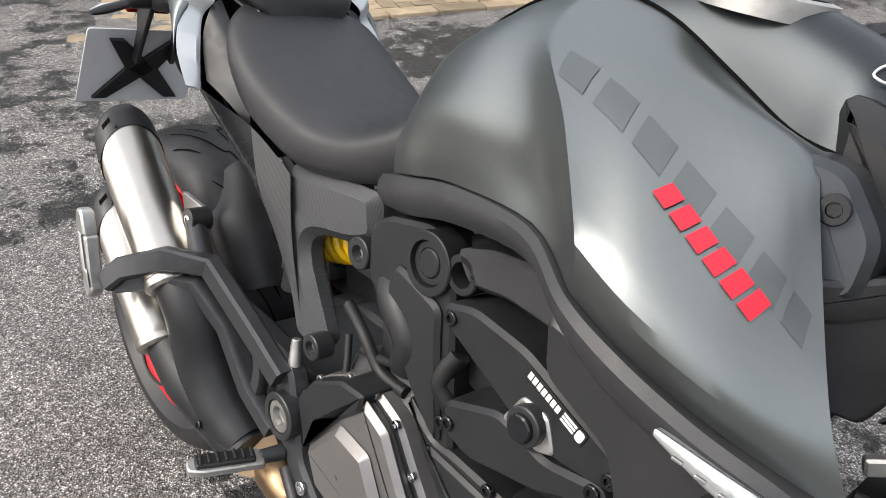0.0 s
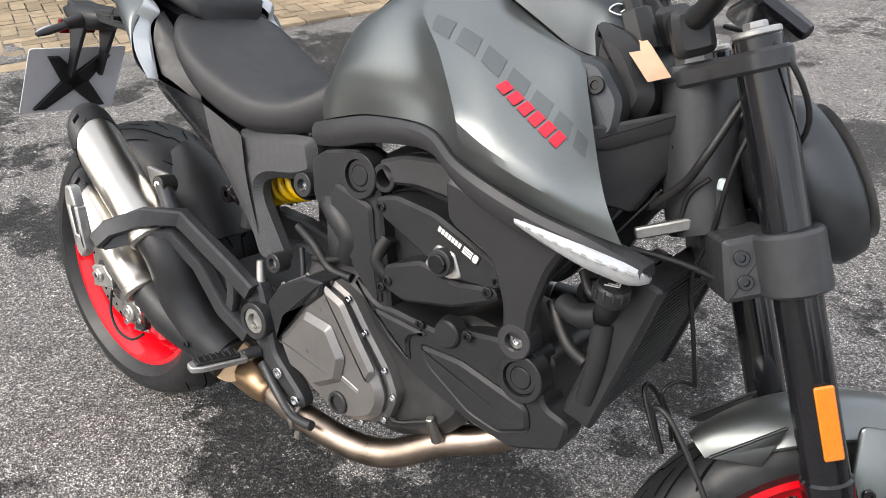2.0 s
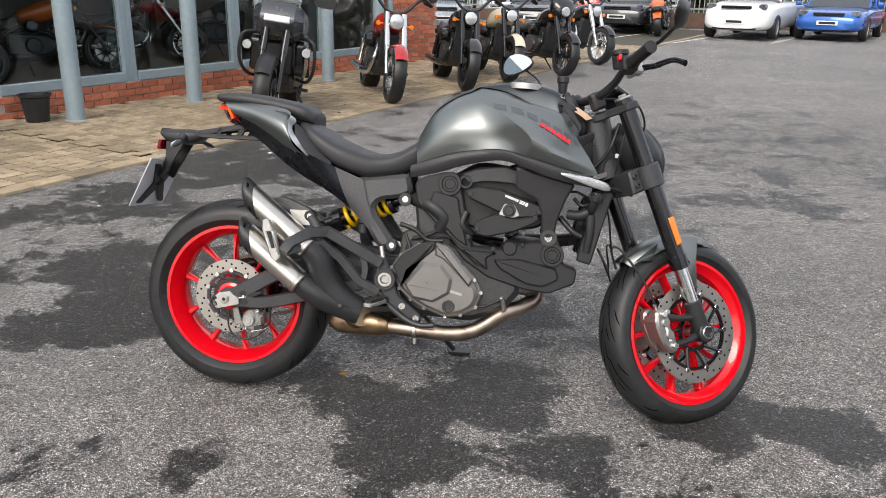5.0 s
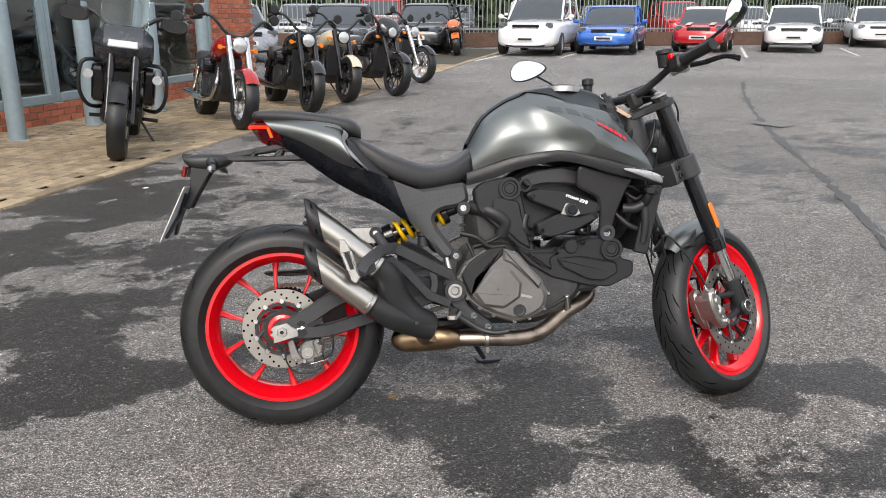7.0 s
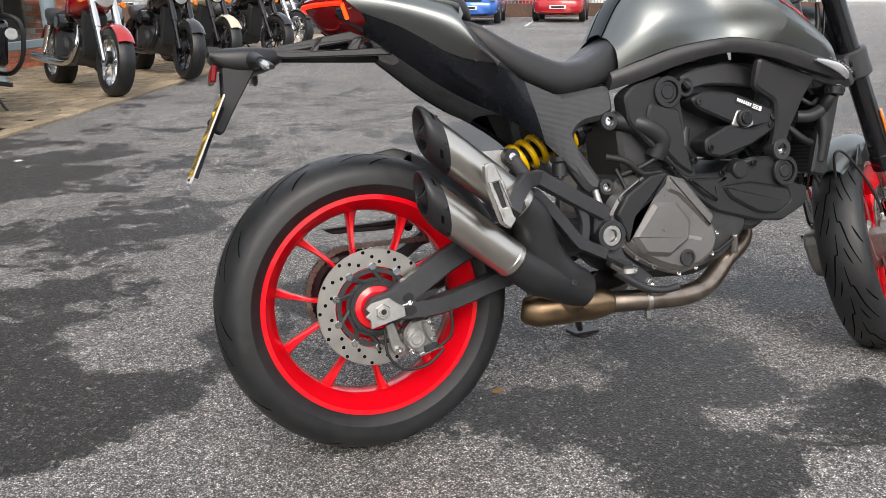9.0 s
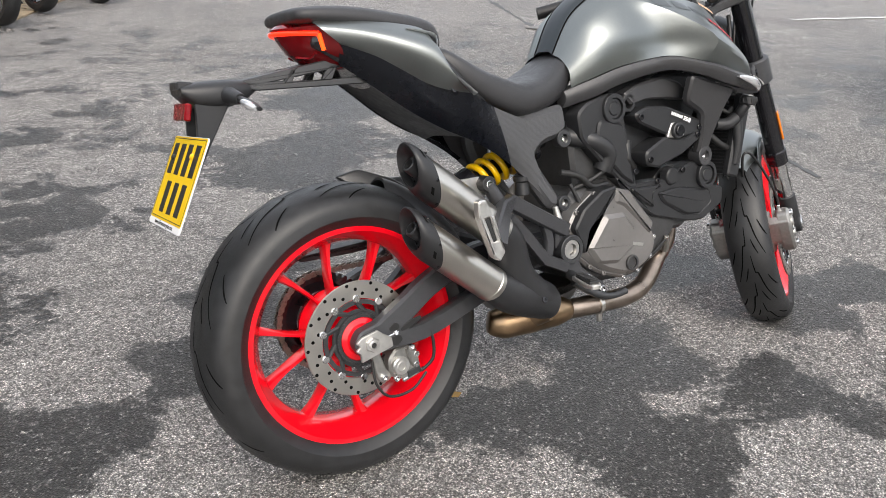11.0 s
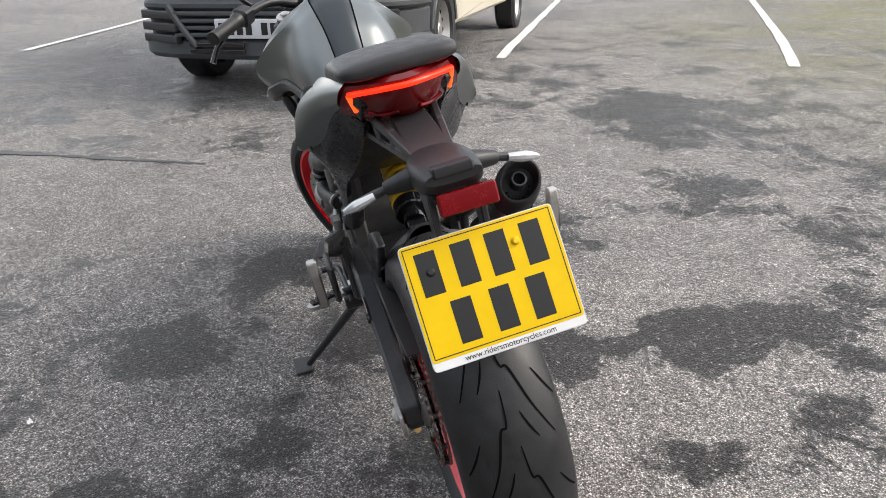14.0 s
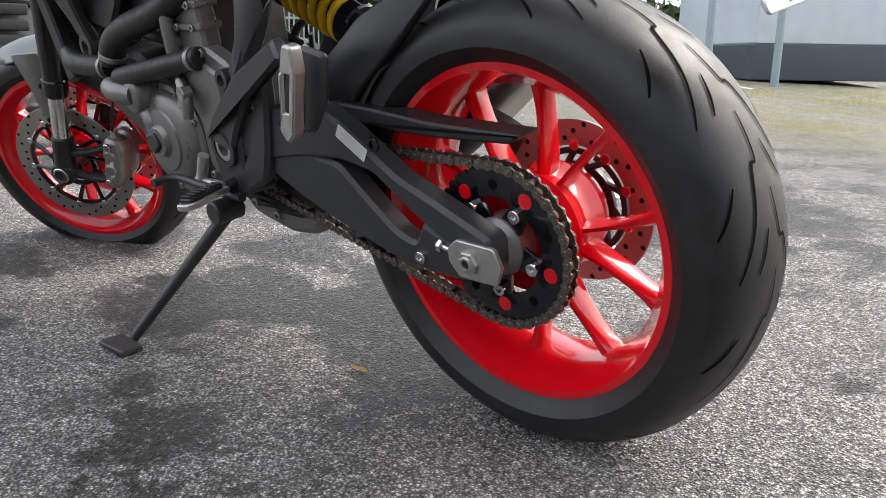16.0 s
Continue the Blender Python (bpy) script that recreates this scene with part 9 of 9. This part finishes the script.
# ---- railings and low walls ----
def railing(name, label, p, q, wall_h, height, gap, paint, brick, group):
    p, q = Vector((*p, gh(*p))), Vector((*q, gh(*q)))
    d = (q - p)
    L = d.length
    d.normalize()
    m = Matrix.Translation(p) @ d.to_track_quat('X', 'Z').to_matrix().to_4x4()
    r = thing(name, label, "fence", m, group)
    if wall_h:
        bm = NB()
        box(bm, (L, 0.25, wall_h), at(L / 2, 0, wall_h / 2), 0.01)
        part("low_wall", bm, brick, r, "low brown brick wall")
    bm = NB()
    for z in (wall_h + 0.12, wall_h + height - 0.12):
        box(bm, (L, 0.04, 0.05), at(L / 2, 0, z), 0.004)
    part("rail", bm, paint, r)
    n = int(L / gap)
    bmp = NB()
    box(bmp, (0.03, 0.012, height), I4, 0.002)
    me = bpy.data.meshes.new("pale")
    bmp.to_mesh(me)
    bmp.free()
    me.materials.append(paint)
    for k in range(n):
        o = new("pale", me)
        o.parent = r
        o.matrix_basis = at(k * gap + 0.05, -0.03, wall_h + height / 2)
    for k in range(int(L / 2.7) + 1):
        bm = NB()
        box(bm, (0.07, 0.07, wall_h + height + 0.05), at(k * 2.7, 0.02, (wall_h + height + 0.05) / 2), 0.006)
        part("post", bm, paint, r)
    return r


M_BROWNWALL = mat("brown_brick_wall", (0.12, 0.07, 0.05), 0.9, 0, 0.35, 12, 0.5, 80)
railing("railing", "grey steel palisade railing on a low brown wall", (-7, 23.7), (30, 27.8), 0.5, 1.9, 0.16, M_GALV, M_BROWNWALL, "railings")
railing("railing", "grey steel railing on a low brown kerb wall", (19.9, -3.6), (9.0, -13.8), 0.20, 1.0, 0.105, M_GALV, M_BROWNWALL, "railings")
railing("railing", "grey steel railing beside the grass", (9.0, -13.8), (-2.4, -25.0), 0.20, 1.0, 0.105, M_GALV, M_BROWNWALL, "railings")

# grass strip and hedge beyond the railing
bm = NB()
faces(bm, [[(21.2, -3.8, 0.235), (8.4, -14.9, 0.235), (-4.7, -28, 0.235)], [(60, -40, 0.235), (40, -60, 0.235), (10, -80, 0.235)]], close=False)
tagged(part("grass", bm, M_GRASS), "rough green grass beyond the railing", "grass", kind="structure")
bm = NB()
rh = random.Random(9)
for k in range(16000):
    f = rh.random()
    base = Vector((29, -11, 0.2)).lerp(Vector((1.4, -34.5, 0.2)), f)
    h = rh.random() ** 0.8 * (3.2 + 1.5 * math.sin(f * 19) + 0.8 * math.sin(f * 53))
    c = base + Vector((rh.gauss(0, 0.8), rh.gauss(0, 0.8), max(0.1, h)))
    s = rh.uniform(0.18, 0.42)
    e = Euler((rh.uniform(0, 6.3), rh.uniform(0, 6.3), rh.uniform(0, 6.3))).to_matrix()
    bm.faces.new([bm.verts.new(c + e @ Vector(v) * s) for v in ((-1, 0, 0), (0, -0.45, 0.1), (1, 0, 0), (0, 0.45, 0.1))])
tagged(part("hedge", bm, M_LEAF), "dark green hedge and shrubs beyond the railing", "hedge", kind="stuff")
bm = NB()
for k in range(16000):
    f = rh.random()
    base = Vector((-14, 40, 0.5)).lerp(Vector((44, 46, 0.5)), f)
    h = rh.random() ** 0.8 * (4.5 + 2.0 * math.sin(f * 17) + 1.0 * math.sin(f * 47))
    c = base + Vector((rh.gauss(0, 1.0), rh.gauss(0, 1.0), max(0.1, h)))
    s = rh.uniform(0.35, 0.8)
    e = Euler((rh.uniform(0, 6.3), rh.uniform(0, 6.3), rh.uniform(0, 6.3))).to_matrix()
    bm.faces.new([bm.verts.new(c + e @ Vector(v) * s) for v in ((-1, 0, 0), (0, -0.45, 0.1), (1, 0, 0), (0, 0.45, 0.1))])
tagged(part("far_hedge", bm, M_LEAF), "dark trees and shrubs beyond the far cars", "hedge", kind="stuff")

# site cabin with posts before it
cab = thing("site_cabin", "pale blue-grey cabin on a dark base", "cabin", pose(5.32, -14.56, gh(5.32, -14.56), 0, 0, -44))
bm = NB()
box(bm, (3.95, 2.4, 0.60), at(0, 0, 0.30), 0.02)
part("base", bm, mat("dark_blue_base", (0.05, 0.065, 0.08), 0.6, 0, 0.1, 4), cab)
bm = NB()
box(bm, (3.91, 2.36, 1.9), at(0, 0, 1.55), 0.02)
part("wall", bm, mat("pale_panel", (0.50, 0.56, 0.62), 0.5, 0, 0.08, 3), cab)
for x, y in ((4.66, -10.45), (4.0, -11.42)):
    bm = NB()
    cyl(bm, (0, 0, 0), (0, 0, 2.3), 0.06, seg=18)
    o = part("steel_post", bm, M_BLUEGREY)
    o.matrix_basis = Matrix.Translation((x, y, gh(x, y)))
    tagged(o, "blue-grey round steel post before the cabin", "post", "posts by the cabin")

# painted bay lines
LINES = [((5.12, -1.78), (12.4, -5.4)), ((4.08, -3.9), (12.0, -8.9)), ((3.1, -6.2), (10.0, -11.4)), ((3.78, -10.06), (8.24, -13.94)), ((8.2, 4.45), (10.7, 4.2)), ((7.3, 2.43), (11.0, 1.6)), ((12.1, 18.5), (15.1, 24.2)), ((15.9, 18.9), (18.6, 23.6)), ((9.6, 18.8), (12.6, 24.0)), ((6.6, 18.6), (9.5, 24.0)), ((4.1, 17.8), (7.0, 23.3)), ((1.6, 16.8), (4.4, 22.6))]
for p, q in LINES:
    p, q = Vector((*p, gh(*p))), Vector((*q, gh(*q)))
    bm = NB()
    d = (q - p).normalized()
    s = Vector((-d.y, d.x, 0)) * 0.05
    rl = random.Random(int(p.x * 100))
    n = max(6, int((q - p).length / 0.25))
    rows = []
    for k in range(n + 1):
        c = p.lerp(q, k / n)
        c.z = gh(c.x, c.y) + 0.008
        rows.append([c + s * rl.uniform(0.75, 1.05), c - s * rl.uniform(0.75, 1.05)])
    faces(bm, rows, close=False)
    tagged(part("bay_line", bm, M_LINE), "worn white parking bay line on the asphalt", "road marking", kind="structure")

# ---- van ----
van = thing("van", "white van with dark grey bumper and steel wheels", "van", facing(4.76, -0.19, -0.884, 0.468))
bm = NB()
slab(bm, [(0.62, 0.95), (0.30, 1.30), (-0.30, 1.75), (-0.85, 2.45), (-4.7, 2.5), (-4.75, 0.55), (0.55, 0.55)], -0.98, 0.98, 0.09, I4, 0.10)
part("body", bm, M_VANWHITE, van)
bm = NB()
slab(bm, [(-0.45, 0.36), (-3.0, 0.36), (-3.0, 0.56), (-0.45, 0.56)], -1.0, 1.0, 0.03, I4, 0.03)
part("side_sill", bm, M_CREAM, van, "dusty cream sill")
bm = NB()
slab(bm, [(0.10, 1.38), (-0.34, 1.74), (-0.83, 2.34), (-0.87, 2.34), (-0.40, 1.72), (0.04, 1.36)], -0.86, 0.86, 0.01, I4, 0.02)
for s in (-1, 1):
    slab(bm, [(-0.10, 1.50), (-0.70, 2.15), (-1.30, 2.15), (-1.30, 1.45), (-0.15, 1.42)], s * 0.975, s * 0.99, 0.004, I4, 0.05)
part("windscreen", bm, M_CARGLASS, van)
BUMP = [(0.96, -0.2), (0.97, 0.2), (0.93, 0.6), (0.82, 0.88), (0.60, 1.0), (0.30, 1.02), (0.30, -1.02), (0.60, -1.0), (0.82, -0.88), (0.93, -0.6)]


def plan(bm, outline, z0, z1, bev, k=1.0):
    o = rounded([(x, y * k) for x, y in outline], 0.12, 4)
    i = shrink(o, bev)
    faces(bm, [[(x, y, z) for x, y in r] for r, z in ((i, z0), (o, z0 + bev), (o, z1 - bev), (i, z1))])


bm = NB()
plan(bm, [(x - 0.05 if x > 0.5 else x, y * 0.985) for x, y in BUMP], 0.38, 0.56, 0.02)
bump = part("bumper", bm, M_DARKPLASTIC, van, "dark grey plastic bumper")
bm = NB()
plan(bm, BUMP, 0.26, 0.40, 0.03)
part("lower_lip", bm, M_DARKPLASTIC, bump)
bm = NB()
plan(bm, [(x - 0.02 if x > 0.5 else x, y) for x, y in BUMP], 0.56, 0.625, 0.02)
part("upper_lip", bm, M_DARKPLASTIC, bump)
bm = NB()
plan(bm, [(x - 0.05 if x > 0.5 else x, y * 0.99) for x, y in BUMP], 0.65, 0.98, 0.05)
part("front_panel", bm, M_VANWHITE, van, "white painted panel above the bumper")
for k in range(4):
    bm = NB()
    box(bm, (0.05, 1.15, 0.026), at(0.935, 0, 0.415 + k * 0.044), 0.006)
    part("grille_bar", bm, M_DARKPLASTIC, bump)
for s in (-1, 1):
    for z in (0.315, 0.355):
        bm = NB()
        box(bm, (0.02, 0.40, 0.026), at(0.972, s * 0.27, z, 0, 0, s * 4), 0.004)
        part("lower_slot", bm, M_BLACK_GLOSS, bump)
    for k in range(3):
        bm = NB()
        box(bm, (0.045, 0.40, 0.055), at(0.865, s * 0.72, 0.385 + k * 0.075, 0, 0, s * 27), 0.008)
        part("fog_recess_bar", bm, M_BLACK, bump)
    bm = NB()
    tube(bm, [(0.955, s * 0.60, 0.60), (0.955, s * 0.52, 0.47), (0.955, s * 0.42, 0.34)], 0.022, 8)
    part("bumper_rib", bm, M_DARKPLASTIC, bump)
    bm = NB()
    box(bm, (0.10, 0.36, 0.26), at(0.66, s * 0.76, 1.0, 0, -14, s * 26), 0.05)
    part("headlamp", bm, M_HEADLAMP, van)
    for x in (0.0, -3.64):
        bm = NB()
        mm = at(x, s * 0.90, 0.345)
        lathe(bm, [(0.20, -0.11), (0.32, -0.11), (0.345, -0.08), (0.345, 0.08), (0.32, 0.11), (0.235, 0.11), (0.215, 0.085)], 40, mm, True)
        w = part("wheel", bm, M_TYRE, van)
        bm = NB()
        lathe(bm, [(0.0, s * 0.075), (0.055, s * 0.07), (0.075, s * 0.045), (0.125, s * 0.055), (0.19, s * 0.04), (0.215, s * 0.09), (0.215, -s * 0.08), (0.0, -s * 0.08)], 40, mm)
        rim = part("rim", bm, M_ALLOY, w, "silver steel wheel with round slots")
        bm = NB()
        ring(bm, mm @ Vector((0, -s * 0.10, 0)), mm @ Vector((0, s * 0.112, 0)), 0.40, 0.352, 40)
        bmesh.ops.delete(bm, geom=[v for v in bm.verts if v.co.z < 0.40], context='VERTS')
        part("arch", bm, M_DARKPLASTIC, van)
        # rim slots as black discs that paint the shade of openings
        for k in range(14):
            a = 2 * math.pi * k / 14
            bm = NB()
            p = mm @ Vector((0.165 * math.cos(a), s * 0.044, 0.165 * math.sin(a)))
            cyl(bm, p, p + Vector((0, s * 0.006, 0)), 0.016, seg=10, bev=0.001)
            part("rim_slot", bm, M_SHADE_BLACK, rim)
bm = NB()
box(bm, (0.02, 0.53, 0.12), at(0.975, 0, 0.458), 0.003)
p = part("number_plate", bm, mat("pale_plate", (0.55, 0.56, 0.58), 0.45, 0, 0.05, 30), van)
for k in range(7):
    bm = NB()
    y = -0.215 + k * 0.062 + (0.045 if k > 3 else 0)
    box(bm, (0.004, 0.042, 0.075), at(0.986, y, 0.458), 0.0005)
    part("character_bar", bm, M_INK_AND_SHADE, p)
bm = NB()
slab(bm, [(0.88, 0.84), (0.86, 0.93), (0.60, 0.97), (0.55, 0.84)], -0.62, 0.62, 0.02, I4, 0.02)
part("upper_grille", bm, M_BLACK, van)
bm = NB()
tube(bm, [(0.2, -0.5, 0.30), (-4.5, -0.5, 0.32), (-4.5, 0.5, 0.32), (0.2, 0.5, 0.30)], 0.09, 8, smooth=False)
part("chassis", bm, M_BLACK, van)

# a fallen leaf and a few scraps on the asphalt
for nm, lb, x, y, c, s in (("fallen_leaf", "small brown leaf on the asphalt", 0.343, 0.036, (0.22, 0.13, 0.03), 0.018), ("paper_scrap", "tiny white scrap on the asphalt", 0.647, 0.98, (0.7, 0.7, 0.7), 0.012), ("paper_scrap", "tiny white scrap on the asphalt", -1.2, 3.6, (0.7, 0.7, 0.7), 0.03)):
    bm = NB()
    faces(bm, [[(x - s, y - s * 0.2, gh(x, y) + 0.006), (x, y - s * 0.6, gh(x, y) + 0.004), (x + s, y, gh(x, y) + 0.007)], [(x - s, y + s * 0.2, gh(x, y) + 0.004), (x, y + s * 0.6, gh(x, y) + 0.009), (x + s, y + 0.002, gh(x, y) + 0.005)]], close=False)
    tagged(part(nm, bm, mat(nm, c, 0.8, 0, 0.3, 200)), lb, "litter")

# a tarred trench seam across the yard, with a flush drain cover
bm = NB()
rs = random.Random(12)
line = curve([(7.2, 10.0, 0), (5.6, 7.1, 0), (4.55, 4.85, 0), (3.85, 3.05, 0), (3.4, 1.9, 0), (2.8, 0.6, 0)], 26)
rows = []
for k, p in enumerate(line):
    d = (line[min(k + 1, len(line) - 1)] - line[max(k - 1, 0)]).normalized()
    n_ = Vector((-d.y, d.x, 0))
    w = 0.026 + 0.04 * noise.noise(p * 3.0) + rs.uniform(-0.014, 0.014)
    rows.append([Vector((q.x, q.y, gh(q.x, q.y) + 0.004)) for q in (p + n_ * max(0.008, w), p - n_ * max(0.008, w * 0.8))])
faces(bm, rows, close=False)
tagged(part("tar_seam", bm, mat("dark_tar", (0.075, 0.075, 0.075), 0.7, 0, 0.5, 30, 0.6, 300)), "dark tarred seam in the asphalt", "road repair", kind="structure")
bm = NB()
box(bm, (0.46, 0.34, 0.010), pose(4.75, 4.9, gh(4.75, 4.9) + 0.001, 0, 0, 25), 0.003)
dr = part("drain_cover", bm, mat("worn_iron", (0.16, 0.155, 0.15), 0.6, 0.3, 0.3, 30, 0.5, 200))
tagged(dr, "flush iron drain cover in the asphalt", "drain cover")
